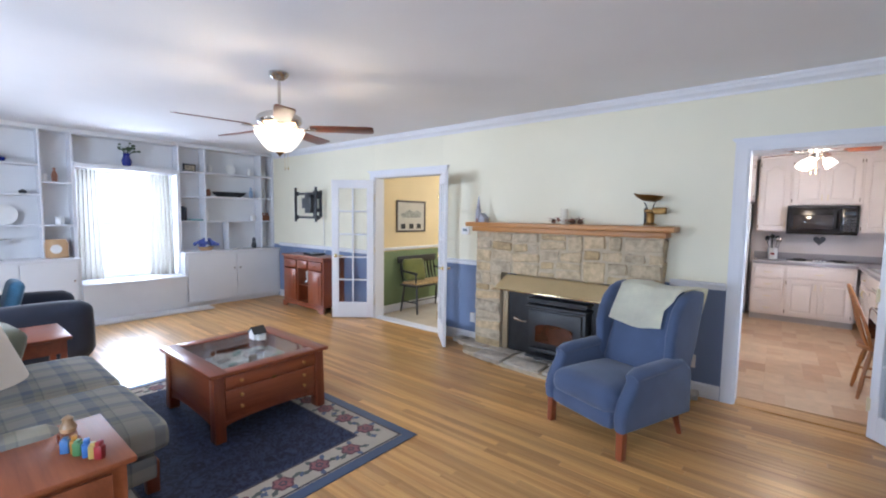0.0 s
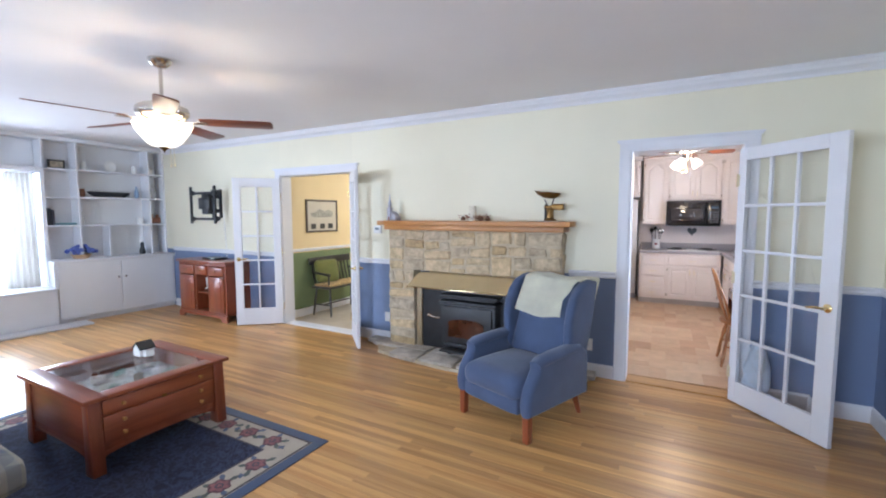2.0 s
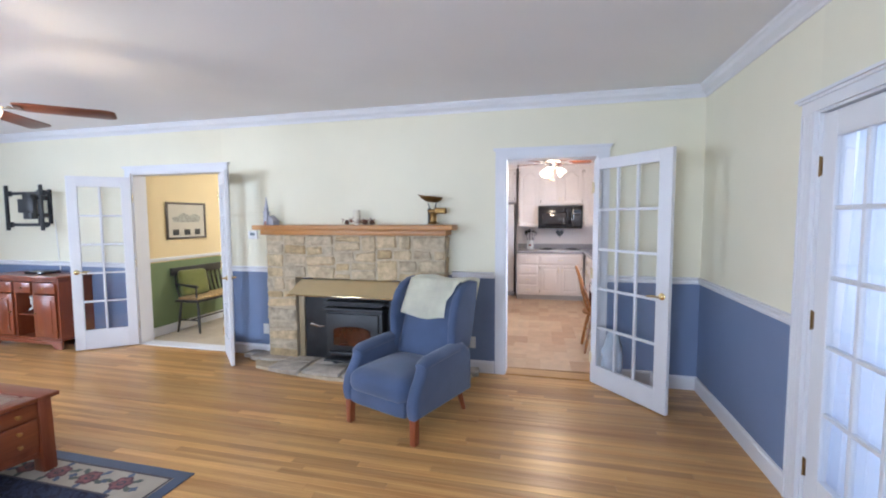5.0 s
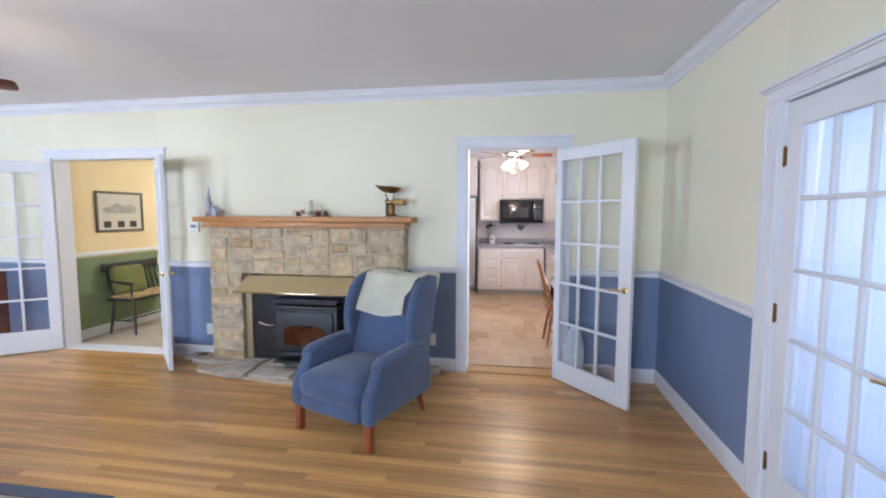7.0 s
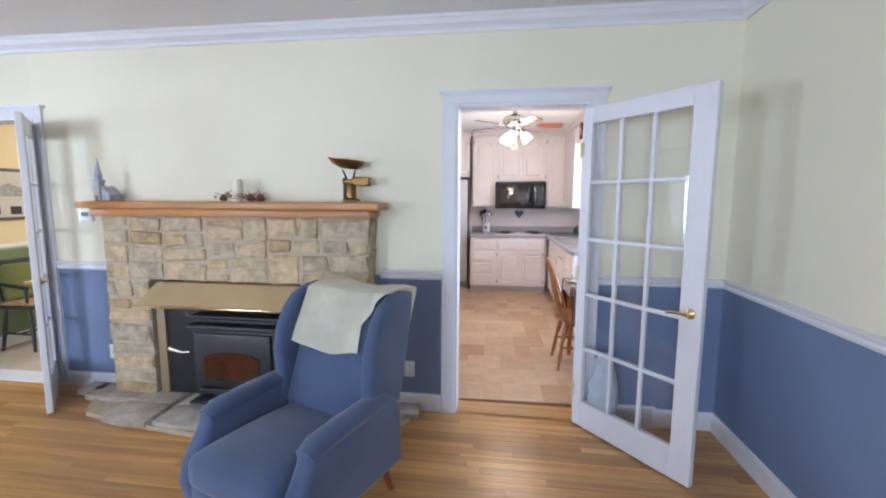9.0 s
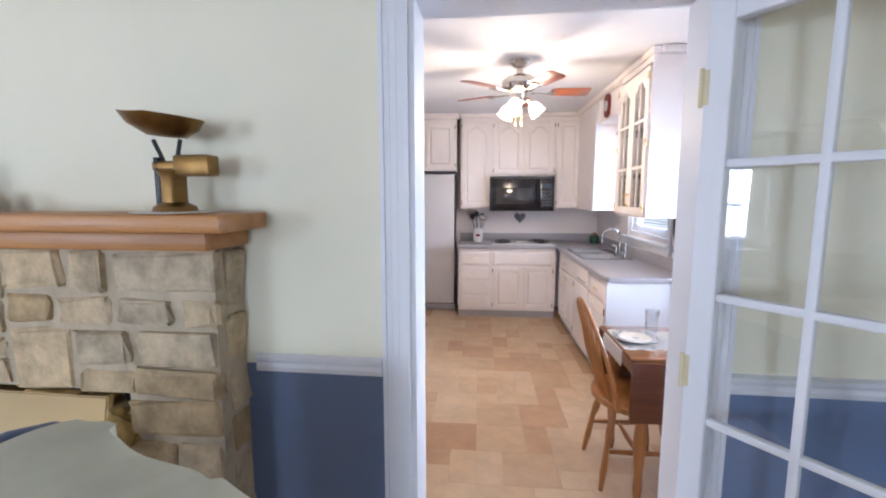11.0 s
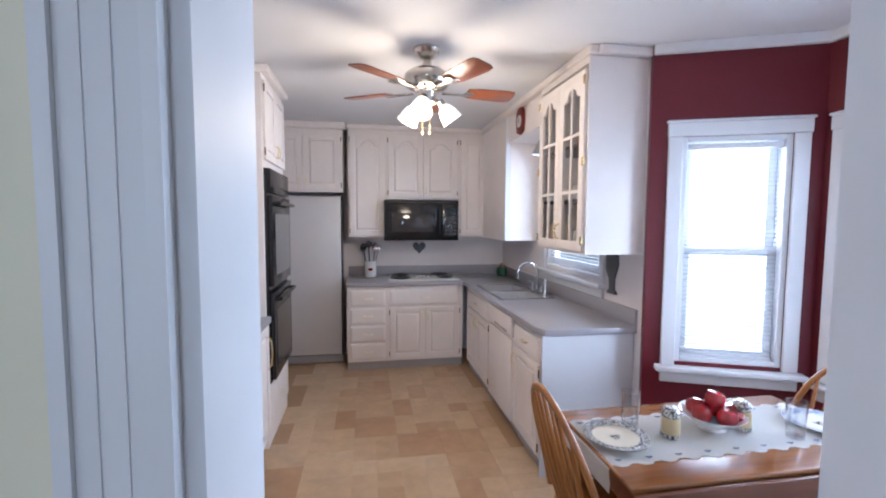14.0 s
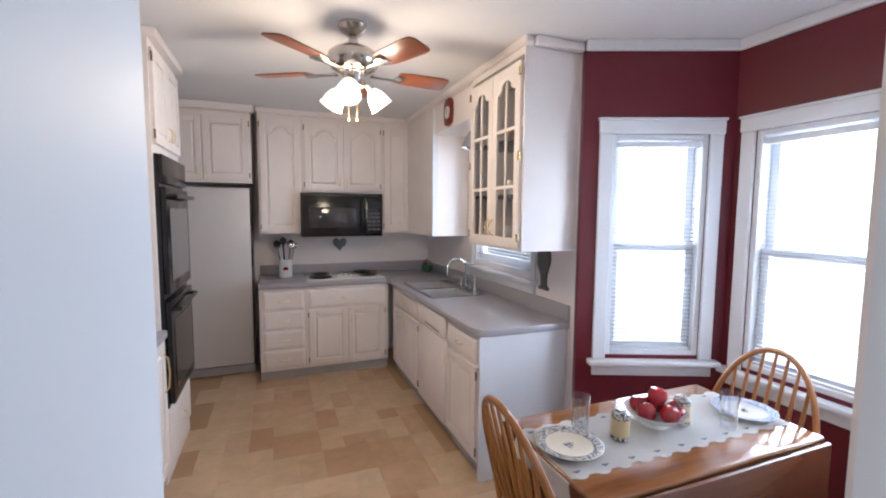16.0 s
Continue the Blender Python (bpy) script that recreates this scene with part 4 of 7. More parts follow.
spots = []
step = 0.24
for i in range(int((2 * hx - 0.4) / step) + 1):
    spots += [(-hx + 0.19 + i * step, hy - 0.19), (-hx + 0.19 + i * step, -hy + 0.19)]
for i in range(1, int((2 * hy - 0.5) / step) + 1):
    spots += [(hx - 0.19, hy - 0.19 - i * step), (-hx + 0.19, hy - 0.19 - i * step)]
RUGPINK = cloth("rose_rug_petal", (0.19, 0.055, 0.06), 300, 0.3)
RUGDARK = cloth("dark_rug_line", (0.035, 0.022, 0.035), 300, 0.2)
for inset, wide in ((0.079, 0.012), (0.288, 0.012)):
    ex, ey = hx - inset, hy - inset
    part("border_line", boxes((-ex, ex, ey - wide, ey, 0.006, 0.0126), (-ex, ex, -ey, -ey + wide, 0.006, 0.0126), (-ex, -ex + wide, -ey + wide, ey - wide, 0.006, 0.0126), (ex - wide, ex, -ey + wide, ey - wide, 0.006, 0.0126)), RUGDARK, rug, "dark wine line edging the border")
for k, (x, y) in enumerate(spots):
    turn = rnd.random() * 6
    along_x = abs(y) > hy - 0.25
    for q in range(5):
        a = turn + q * 1.256 + rnd.uniform(-0.3, 0.3)
        r = rnd.uniform(0.085, 0.105)
        dx, dy = r * math.cos(a), r * math.sin(a)
        dx, dy = (dx, dy * 0.72) if along_x else (dx * 0.72, dy)
        bm = extrude([(lx * math.cos(a) - ly * math.sin(a) + x + dx, lx * math.sin(a) + ly * math.cos(a) + y + dy) for lx, ly in [(0.034 * math.cos(c), 0.015 * math.sin(c) * (1 + 0.3 * math.cos(5 * c))) for c in [2 * math.pi * i / 14 for i in range(14)]]], 0.0016, "z", 0.0095)
        part("leaf", bm, RUGGREEN if q % 3 else RUGBLUE, rug)
    fl = part("rose", extrude(petals(x, y, 0.068, 1, turn, 6, 0.09), 0.0020, "z", 0.0096), RUGRED, rug)
    for q in range(6):
        a = turn + q * 1.047
        part("petal", extrude(petals(x + 0.036 * math.cos(a), y + 0.036 * math.sin(a), 0.017, 1.25, a, 3, 0.12), 0.0012, "z", 0.0112), RUGPINK, fl)
    part("rose_heart", extrude(petals(x, y, 0.026, 1, turn, 5, 0.1), 0.0012, "z", 0.0114), RUGDARK, fl)
    part("rose_centre", extrude(petals(x, y, 0.015, 1, turn, 3), 0.0014, "z", 0.0122), RUGPINK, fl)
    mx_, my_ = (x + step / 2, y + rnd.uniform(-0.03, 0.03)) if along_x else (x + rnd.uniform(-0.03, 0.03), y - step / 2)
    if abs(mx_) < hx - 0.12 and abs(my_) < hy - 0.12:
        part("bud", extrude(petals(mx_, my_, 0.026, 1, turn, 4), 0.0016, "z", 0.0095), RUGRED if k % 2 else RUGBLUE, rug)

# ---- built-in shelves and window seat ----
BF, UF = -7.10, -7.30
WY0, WY1 = 1.20, 2.48


def built_in(name, y0, y1, uprights, shelves, label, doors=2):
    """Base cabinet with a ledge and open shelves above, standing against the west wall; spans are given in metres along the wall."""
    t = thing(name, pose(W, (y0 + y1) / 2, 0), label, "bookcase")
    h = (y1 - y0) / 2
    d, u = BF - W, UF - W
    part("body", boxes((0, d - 0.02, -h, h, 0.07, 0.875), (0, d - 0.06, -h, h, 0, 0.07)), SHELFW, t)
    part("ledge", boxes((0, d + 0.025, -h, h, 0.876, 0.90), bevel=0.006), WHITE, t)
    part("face_frame", boxes((d - 0.02, d, -h, h, 0.07, 0.11), (d - 0.02, d, -h, h, 0.84, 0.875)), SHELFW, t)
    w = (2 * h - 0.06) / doors
    for k in range(doors):
        a = -h + 0.03 + k * w
        dr = part("cabinet_door", boxes((d - 0.018, d + 0.004, a + 0.004, a + w - 0.004, 0.10, 0.85), bevel=0.004, seg=1), SHELFW, t)
        ky = a + w - 0.05 if k % 2 == 0 else a + 0.05
        part("knob", lathe([(0, 0), (0.007, 0), (0.006, 0.012), (0.014, 0.02), (0, 0.027)], 12), CHROME, dr, "small metal knob", Matrix.Translation((d + 0.004, ky, 0.60)) @ pose(0, 0, 0, 0, 90, 0))
    part("back_panel", boxes((0.001, 0.012, -h, h, 0.90, TOP - 0.06)), SHELFW, t)
    for y in uprights:
        part("upright", boxes((0.012, u, y - (y0 + y1) / 2 - 0.011, y - (y0 + y1) / 2 + 0.011, 0.90, TOP - 0.06)), WHITE, t)
    for a, c, z in shelves:
        part("shelf", boxes((0.012, u - 0.003, a - (y0 + y1) / 2, c - (y0 + y1) / 2, z - 0.011, z + 0.011)), WHITE, t)
    part("cornice", boxes((0.0, u + 0.012, -h, h, TOP - 0.06, TOP), bevel=0.01), SHELFW, t)
    return t


built_in("bookcase", WY1, N - 0.002, (2.50, 2.89, 3.86, 4.086),
         [(2.51, 2.88, 2.19), (2.51, 2.88, 1.79), (2.51, 4.08, 1.385), (2.90, 3.85, 2.20), (2.90, 3.85, 1.80), (3.87, 4.08, 2.20), (3.87, 4.08, 1.80)],
         "white built-in shelves over cupboards, holding ornaments")
solo("shelf_divider", boxes((0, 0.22, -0.011, 0.011, 0, 0.475)), WHITE, pose(W + 0.02, 3.26, 0.90), "white upright board dividing the low shelf", "shelf board")
built_in("bookcase", -0.6, WY1 - 1.28, (1.185, 0.86, 0.0, -0.58),
         [(-0.58, 0.85, 2.13), (-0.58, 0.85, 1.74), (-0.58, 1.18, 1.335), (0.87, 1.175, 1.91)],
         "white built-in shelves over cupboards beside the window", 3)
seat = thing("window_bench", pose(W, (WY0 + WY1) / 2, 0), "white built-in window seat under the bright window", "window seat")
sh = (WY1 - WY0) / 2
part("front_board", boxes((0, BF - W + 0.03, -sh, sh, 0, 0.50)), SHELFW, seat)
part("seat_board", boxes((0, BF - W + 0.06, -sh, sh, 0.501, 0.535), bevel=0.008), WHITE, seat)
part("toe_board", boxes((BF - W + 0.03, BF - W + 0.30, -sh - 0.02, sh + 0.3, 0.0, 0.028), bevel=0.006), WHITE, seat)
part("head_board", boxes((0, UF - W + 0.03, -sh, sh, 2.13, 2.20), bevel=0.008), WHITE, seat, "white board over the window")
part("upper_panel", boxes((0, 0.03, -sh, sh, 2.20, TOP - 0.06)), SHELFW, seat)
part("cornice", boxes((0.0, UF - W + 0.012, -sh, sh, TOP - 0.06, TOP), bevel=0.01), SHELFW, seat)
for s in (-1, 1):
    part("side_board", boxes((0, UF - W, s * sh - 0.012, s * sh + 0.012, 0.535, 2.13)), WHITE, seat)


def curtain(y0, y1, z0, z1, x, folds, seed):
    bm = bmesh.new()
    rows_ = []
    for j in range(13):
        v = j / 12
        row = []
        for i in range(folds * 8 + 1):
            u = i / (folds * 8)
            spread = 0.75 + 0.25 * v
            yy = y0 + (y1 - y0) * (0.5 + (u - 0.5) * spread)
            row.append(bm.verts.new((x + 0.022 * math.sin(u * folds * 2 * math.pi + seed) * (0.6 + 0.4 * v), yy, z1 + (z0 - z1) * v + 0.01 * math.sin(3 * u + seed) * v)))
        rows_.append(row)
    for a, b2 in zip(rows_, rows_[1:]):
        for i in range(len(a) - 1):
            bm.faces.new((a[i], a[i + 1], b2[i + 1], b2[i]))
    return bm


for y0, y1, s in ((1.22, 1.52, 0), (2.10, 2.44, 2)):
    solo("sheer_curtain", curtain(y0, y1, 0.54, 2.12, -7.47, 5, s), SHEER, O, "cream sheer curtain drawn aside at the window", "curtain", "sheer curtains")
solo("curtain_rod", sweep([(-7.47, 1.21, 2.125), (-7.47, 2.47, 2.125)], 0.007), WHITE, O, "thin white curtain rod above the window", "curtain rod")


def vase(name, x, y, z, prof, mat, label, n=20):
    return solo(name, lathe(prof, n), mat, pose(x, y, z), label, "ornament")


COBALT = plain("cobalt_glaze", (0.012, 0.02, 0.22), 0.1, 0, 0.1, 6, bump=0, coat=0.5)
LEAFG = plain("dried_leaf", (0.05, 0.09, 0.04), 0.8)
IRIS = plain("blue_silk_petal", (0.10, 0.14, 0.42), 0.8, var=0.3, scale=20)
TERRA = plain("brown_pottery", (0.22, 0.09, 0.05), 0.6, var=0.2)
PINE = wood("pine_box", (0.34, 0.20, 0.10), (0.5, 0.33, 0.18), 2)
vz = thing("cobalt_vase", pose(-7.38, 1.83, 2.20), "cobalt blue vase with dark dried flowers", "vase")
part("vase_body", lathe([(0, 0), (0.04, 0), (0.062, 0.04), (0.066, 0.09), (0.045, 0.14), (0.04, 0.17), (0.052, 0.19), (0.046, 0.19), (0, 0.15)], 20), COBALT, vz)
fb = bmesh.new()
rnd = random.Random(8)
for k in range(14):
    a, r = rnd.random() * 6.28, rnd.uniform(0.05, 0.16)
    tip = Vector((r * math.cos(a) * 0.6, r * math.sin(a), 0.22 + rnd.uniform(0.0, 0.12)))
    sweep([(0, 0, 0.16), tip * 0.6 + Vector((0, 0, 0.08)), tip], [0.003, 0.003, 0.002], 5, fb)
    bmesh.ops.create_icosphere(fb, subdivisions=1, radius=rnd.uniform(0.018, 0.034), matrix=Matrix.Translation(tip) @ Matrix.Diagonal((1, 1, 0.6, 1)))
part("dried_flowers", fb, LEAFG, vz)
PITCH = [(0, 0), (0.03, 0), (0.042, 0.05), (0.03, 0.10), (0.034, 0.12), (0.028, 0.12), (0, 0.06)]
JUG = [(0, 0), (0.045, 0), (0.05, 0.05), (0.046, 0.09), (0.05, 0.10), (0.042, 0.10), (0, 0.03)]
BOT = [(0, 0), (0.032, 0), (0.034, 0.10), (0.014, 0.15), (0.016, 0.19), (0, 0.19)]
for y, z, prof, mat, lab in ((3.02, 2.212, PITCH, CHINA, "small white pitcher on a shelf"), (3.70, 2.212, PITCH, CHINA, "white figurine jug on a shelf"), (3.96, 2.212, JUG, CHINA, "white cup on a shelf"), (3.97, 1.812, BOT, CHINA, "white bottle on a shelf"),
                             (3.72, 1.812, BOT, plain("pale_blue_glaze", (0.25, 0.36, 0.52), 0.2), "pale blue bottle figurine on a shelf"), (2.98, 1.812, PITCH, TERRA, "small brown figurine on a shelf"), (3.75, 1.397, JUG, CHINA, "small white bowl on a shelf"), (2.96, 1.397, BOT, CHINA, "white candle bottle on a shelf"),
                             (1.05, 1.347, JUG, CHINA, "small white cup on a shelf"), (1.02, 1.922, BOT, TERRA, "brown figurine on a shelf"), (0.90, 1.922, JUG, CHINA, "white dish on a shelf")):
    vase("shelf_ornament", -7.42, y, z, prof, mat, lab)
solo("display_plate", lathe([(0, 0), (0.05, 0), (0.085, 0.012), (0.085, 0.018), (0.05, 0.006), (0, 0.006)], 28), CHINA, Matrix.Translation((-7.46, 3.37, 2.296)) @ pose(0, 0, 0, 0, 78, 0), "white display plate standing on a shelf", "plate")
pf = thing("small_picture", pose(-7.44, 2.70, 2.201), "small dark framed picture on a shelf", "picture")
part("frame", boxes((0, 0.02, -0.10, 0.10, 0, 0.13), bevel=0.006), DARKW, pf)
part("print", boxes((0.0205, 0.022, -0.075, 0.075, 0.025, 0.105)), plain("small_print", (0.35, 0.30, 0.22), 0.6, var=0.4, scale=30), pf)
solo("wood_tray", lathe([(0, 0), (0.20, 0.0), (0.27, 0.045), (0.30, 0.085), (0.285, 0.085), (0.22, 0.014), (0, 0.012)], 28, squash=0.3), IRON, Matrix.Translation((-7.44, 3.34, 1.812)) @ pose(0, 0, 0, 0, 0, 90), "long dark carved bowl on a shelf", "bowl")
for k, (y, c) in enumerate(((2.56, (0.04, 0.05, 0.07)), (2.60, (0.03, 0.03, 0.04)))):
    solo("book", boxes((0, 0.15, -0.015, 0.015, 0, 0.24 - 0.02 * k), bevel=0.003), plain("book_cover", c, 0.5), pose(-7.50, y, 1.397), "dark hardback book standing on a shelf", "book", "books on the shelf")
solo("book", boxes((0, 0.16, -0.10, 0.10, 0, 0.03), bevel=0.003), plain("book_cover_teal", (0.10, 0.25, 0.28), 0.5), pose(-7.50, 2.76, 1.397), "teal book lying flat on a shelf", "book")
bsk = thing("flower_basket", pose(-7.38, 2.90, 0.90), "blue silk flowers in a low wicker basket", "basket")
part("basket", lathe([(0, 0), (0.09, 0), (0.13, 0.06), (0.12, 0.062), (0.085, 0.01), (0, 0.01)], 20, squash=1.0), PINE, bsk)
fb = bmesh.new()
for k in range(42):
    a, r = rnd.random() * 6.28, rnd.uniform(0, 0.2)
    bmesh.ops.create_icosphere(fb, subdivisions=1, radius=rnd.uniform(0.02, 0.04), matrix=Matrix.Translation((r * math.cos(a) * 0.6, r * math.sin(a), 0.10 + rnd.uniform(-0.02, 0.10) * (1 - r * 3))))
part("silk_flowers", fb, IRIS, bsk)
cat_ = bmesh.new()
lathe([(0, 0), (0.04, 0), (0.045, 0.06), (0.025, 0.12), (0.03, 0.15), (0.022, 0.19), (0, 0.20)], 14, 0, 0, cat_)
solo("penguin_figurine", cat_, IRON, pose(-7.34, 3.72, 0.90), "black and white figurine standing on the ledge", "figurine")
solo("figurine_group", boxes((-0.03, 0.03, -0.09, 0.09, 0, 0.10), (-0.02, 0.02, -0.06, -0.02, 0.10, 0.16), (-0.02, 0.02, 0.02, 0.07, 0.10, 0.15), bevel=0.012), TERRA, pose(-7.42, 3.97, 1.397), "brown carved figurines on a shelf", "figurine")
cl = thing("mantel_clock", pose(-7.36, 0.98, 0.90), "pale wooden clock with a round dial on the ledge", "clock")
part("clock_case", extrude([(-0.13, 0), (0.13, 0), (0.13, 0.20), (0.10, 0.25), (-0.10, 0.25), (-0.13, 0.20)], 0.11, "x", -0.05, 0.01), PINE, cl)
part("dial", lathe([(0, 0), (0.06, 0), (0.06, 0.004), (0, 0.004)], 24), CHINA, cl, "white round dial", Matrix.Translation((0.06, 0.0, 0.12)) @ pose(0, 0, 0, 0, 90, 0))
vase("shelf_ornament", -7.40, 0.45, 2.142, [(0, 0), (0.10, 0), (0.12, 0.05), (0.04, 0.09), (0, 0.09)], COBALT, "blue glazed dish on a shelf")
solo("display_plate", lathe([(0, 0), (0.07, 0), (0.13, 0.014), (0.13, 0.02), (0.07, 0.006), (0, 0.006)], 28), CHINA, Matrix.Translation((-7.46, 0.52, 1.475)) @ pose(0, 0, 0, 0, 78, 0), "large white display plate standing on a shelf", "plate")
vase("cake_stand", -7.36, 0.42, 0.90, [(0, 0), (0.07, 0), (0.012, 0.03), (0.012, 0.24), (0.15, 0.26), (0.15, 0.27), (0, 0.265)], STEEL, "metal pedestal dish standing on the ledge")
vase("shelf_ornament", -7.42, 0.70, 1.752, [(0, 0), (0.03, 0), (0.045, 0.03), (0, 0.06)], IRON, "small dark ornament on a shelf")

# ---- ceiling fan ----
def fan(at, radius, n, first, drop, wood_mat, label, lamp, body=0.135):
    f = thing("ceiling_fan", at, label, "ceiling fan")
    part("canopy", lathe([(0, 0), (0.075, 0), (0.078, -0.012), (0.068, -0.03), (0.04, -0.055), (0.016, -0.06), (0, -0.06)], 28), CHROME, f)
    part("downrod", lathe([(0, -0.05), (0.012, -0.05), (0.012, -drop + 0.10), (0, -drop + 0.10)], 14), CHROME, f)
    part("motor", lathe([(0, -drop + 0.165), (0.022, -drop + 0.165), (0.03, -drop + 0.13), (0.05, -drop + 0.118), (body * 0.72, -drop + 0.108), (body * 0.95, -drop + 0.085), (body, -drop + 0.06), (body * 0.98, -drop + 0.04), (body * 0.86, -drop + 0.012), (body * 0.66, -drop - 0.002), (0.06, -drop - 0.012), (0.05, -drop - 0.05), (0, -drop - 0.05)], 36), CHROME, f, "brushed nickel motor housing")
    for k in range(n):
        m2 = pose(0, 0, -drop, 0, 0, first + 360 / n * k)
        part("blade_iron", boxes((0.09, 0.25, -0.02, 0.02, -0.016, -0.010), (0.22, 0.28, -0.04, 0.04, -0.013, -0.007), bevel=0.003), CHROME, f, "", m2)
        ol = [(0.24, -0.05), (0.30, -0.062), (radius - 0.05, -0.07), (radius - 0.012, -0.062), (radius, -0.04), (radius, 0.04), (radius - 0.012, 0.062), (radius - 0.05, 0.07), (0.30, 0.062), (0.24, 0.05)]
        bm = extrude(ol, 0.007, "z", -0.004, 0.002)
        bmesh.ops.rotate(bm, verts=bm.verts[:], cent=(0, 0, 0), matrix=Matrix.Rotation(radians(-11), 3, "X"))
        part("blade", bm, wood_mat, f, "", m2)
    if lamp == "bowl":
        part("fitter", lathe([(0, -drop - 0.025), (0.06, -drop - 0.025), (0.066, -drop - 0.04), (0.05, -drop - 0.06), (0, -drop - 0.06)], 28), CHROME, f)
        g = part("glass_bowl", lathe([(0.190, -drop - 0.030), (0.186, -drop - 0.045), (0.172, -drop - 0.075), (0.145, -drop - 0.115), (0.115, -drop - 0.155), (0.085, -drop - 0.180), (0.045, -drop - 0.192), (0.0, -drop - 0.195)], 36), LAMPG, f, "lit frosted glass bowl")
        g.visible_shadow = False
        part("finial", lathe([(0, -drop - 0.190), (0.034, -drop - 0.192), (0.028, -drop - 0.202), (0.012, -drop - 0.212), (0.006, -drop - 0.222), (0, -drop - 0.232)], 18), BRASSA, f)
    else:
        part("light_hub", lathe([(0, -drop - 0.04), (0.06, -drop - 0.05), (0.055, -drop - 0.08), (0.03, -drop - 0.095), (0, -drop - 0.10)], 24), CHROME, f)
        for k in range(3):
            a = radians(lamp + 120 * k)
            m2 = Matrix.Translation((0.085 * math.cos(a), 0.085 * math.sin(a), -drop - 0.065)) @ pose(0, 0, 0, 0, 0, math.degrees(a)) @ pose(0, 0, 0, 0, -38, 0)
            sh_ = part("socket", lathe([(0, 0.02), (0.02, 0.015), (0.022, -0.03), (0, -0.035)], 14), CHROME, f, "", m2)
            g = part("glass_shade", lathe([(0.022, -0.02), (0.042, -0.045), (0.055, -0.08), (0.060, -0.115), (0.066, -0.123)], 20), LAMPK, sh_, "lit frosted glass shade")
            g.visible_shadow = False
    for dx in (-0.02, 0.025):
        c = part("pull_chain", sweep([(dx, 0.05, -drop - 0.08), (dx, 0.055, -drop - 0.22 if lamp != "bowl" else -drop - 0.30)], 0.0016, 5), BRASS, f)
        part("pull", lathe([(0, 0.0), (0.005, 0.005), (0.006, 0.02), (0, 0.03)], 8), BRASS, c, "", pose(dx, 0.055, (-drop - 0.25 if lamp != "bowl" else -drop - 0.33)))
    return f


fan(pose(-2.87, 1.70, TOP), 0.74, 5, 45, 0.425, BLADE, "brushed nickel ceiling fan with cherry blades and lit bowl", "bowl", 0.172)

# ---- television cabinet and bracket ----
tc = thing("media_cabinet", pose(-5.74, 3.90, 0), "cherry red media cabinet with drawers and an open middle", "cabinet")
cw, cd = 0.56, 0.21
for nm, b6 in (("bottom_board", (-cw, cw, -cd + 0.02, cd - 0.01, 0.09, 0.12)), ("side_panel", (-cw, -cw + 0.03, -cd + 0.02, cd - 0.01, 0.12, 0.80)), ("side_panel", (cw - 0.03, cw, -cd + 0.02, cd - 0.01, 0.12, 0.80)), ("top_frame", (-cw, cw, -cd + 0.02, cd - 0.01, 0.80, 0.84)),
               ("partition", (-0.17, -0.14, -cd + 0.02, cd - 0.02, 0.12, 0.80)), ("partition", (0.14, 0.17, -cd + 0.02, cd - 0.02, 0.12, 0.80)), ("back_board", (-cw + 0.03, cw - 0.03, cd - 0.02, cd - 0.01, 0.12, 0.80)), ("inner_shelf", (-0.14, 0.14, -cd + 0.04, cd - 0.02, 0.38, 0.395))):
    part(nm, boxes(b6), CHERRYZ, tc)
part("cabinet_top", boxes((-cw - 0.03, cw + 0.03, -cd - 0.01, cd - 0.006, 0.841, 0.872), bevel=0.008), CHERRY, tc)
part("plinth", extrude([(-cw - 0.012, 0.09), (cw + 0.012, 0.09), (cw + 0.02, 0.0), (cw - 0.09, 0.0), (cw - 0.13, 0.05), (-cw + 0.13, 0.05), (-cw + 0.09, 0.0), (-cw - 0.02, 0.0)], 0.03, "y", -cd - 0.0), CHERRY, tc)
for x in (-cw + 0.02, cw - 0.02):
    part("rear_foot", boxes((x - 0.03, x + 0.03, cd - 0.06, cd - 0.01, 0, 0.09)), CHERRY, tc)
for a, b2 in ((-cw + 0.035, -0.175), (-0.135, 0.135), (0.175, cw - 0.035)):
    dr = part("drawer_front", boxes((a, b2, -cd, -cd + 0.02, 0.66, 0.79), bevel=0.006), CHERRY, tc)
    part("knob", lathe([(0, 0), (0.007, 0), (0.013, 0.016), (0, 0.022)], 12), BRASSA, dr, "brass knob", Matrix.Translation(((a + b2) / 2, -cd, 0.725)) @ pose(0, 0, 0, 90, 0, 0))
for a, b2 in ((-cw + 0.035, -0.175), (0.175, cw - 0.035)):
    dr = part("cabinet_door", boxes((a, b2, -cd, -cd + 0.02, 0.13, 0.64), (a + 0.06, b2 - 0.06, -cd - 0.008, -cd, 0.19, 0.58), bevel=0.006), CHERRYZ, tc)
    part("knob", lathe([(0, 0), (0.007, 0), (0.013, 0.016), (0, 0.022)], 12), BRASSA, dr, "brass knob", Matrix.Translation((b2 - 0.03 if a < 0 else a + 0.03, -cd, 0.42)) @ pose(0, 0, 0, 90, 0, 0))
solo("cable_bundle", sweep([(0.06 * math.cos(0.9 * k) + 0.02 * math.sin(2.3 * k), -0.02 + 0.04 * math.sin(1.7 * k), 0.03 + 0.18 * (0.5 + 0.5 * math.sin(1.1 * k))) for k in range(26)], 0.011, 7), CHINA, pose(-5.74, 3.86, 0.40), "tangled white cables on the cabinet's shelf", "cables")
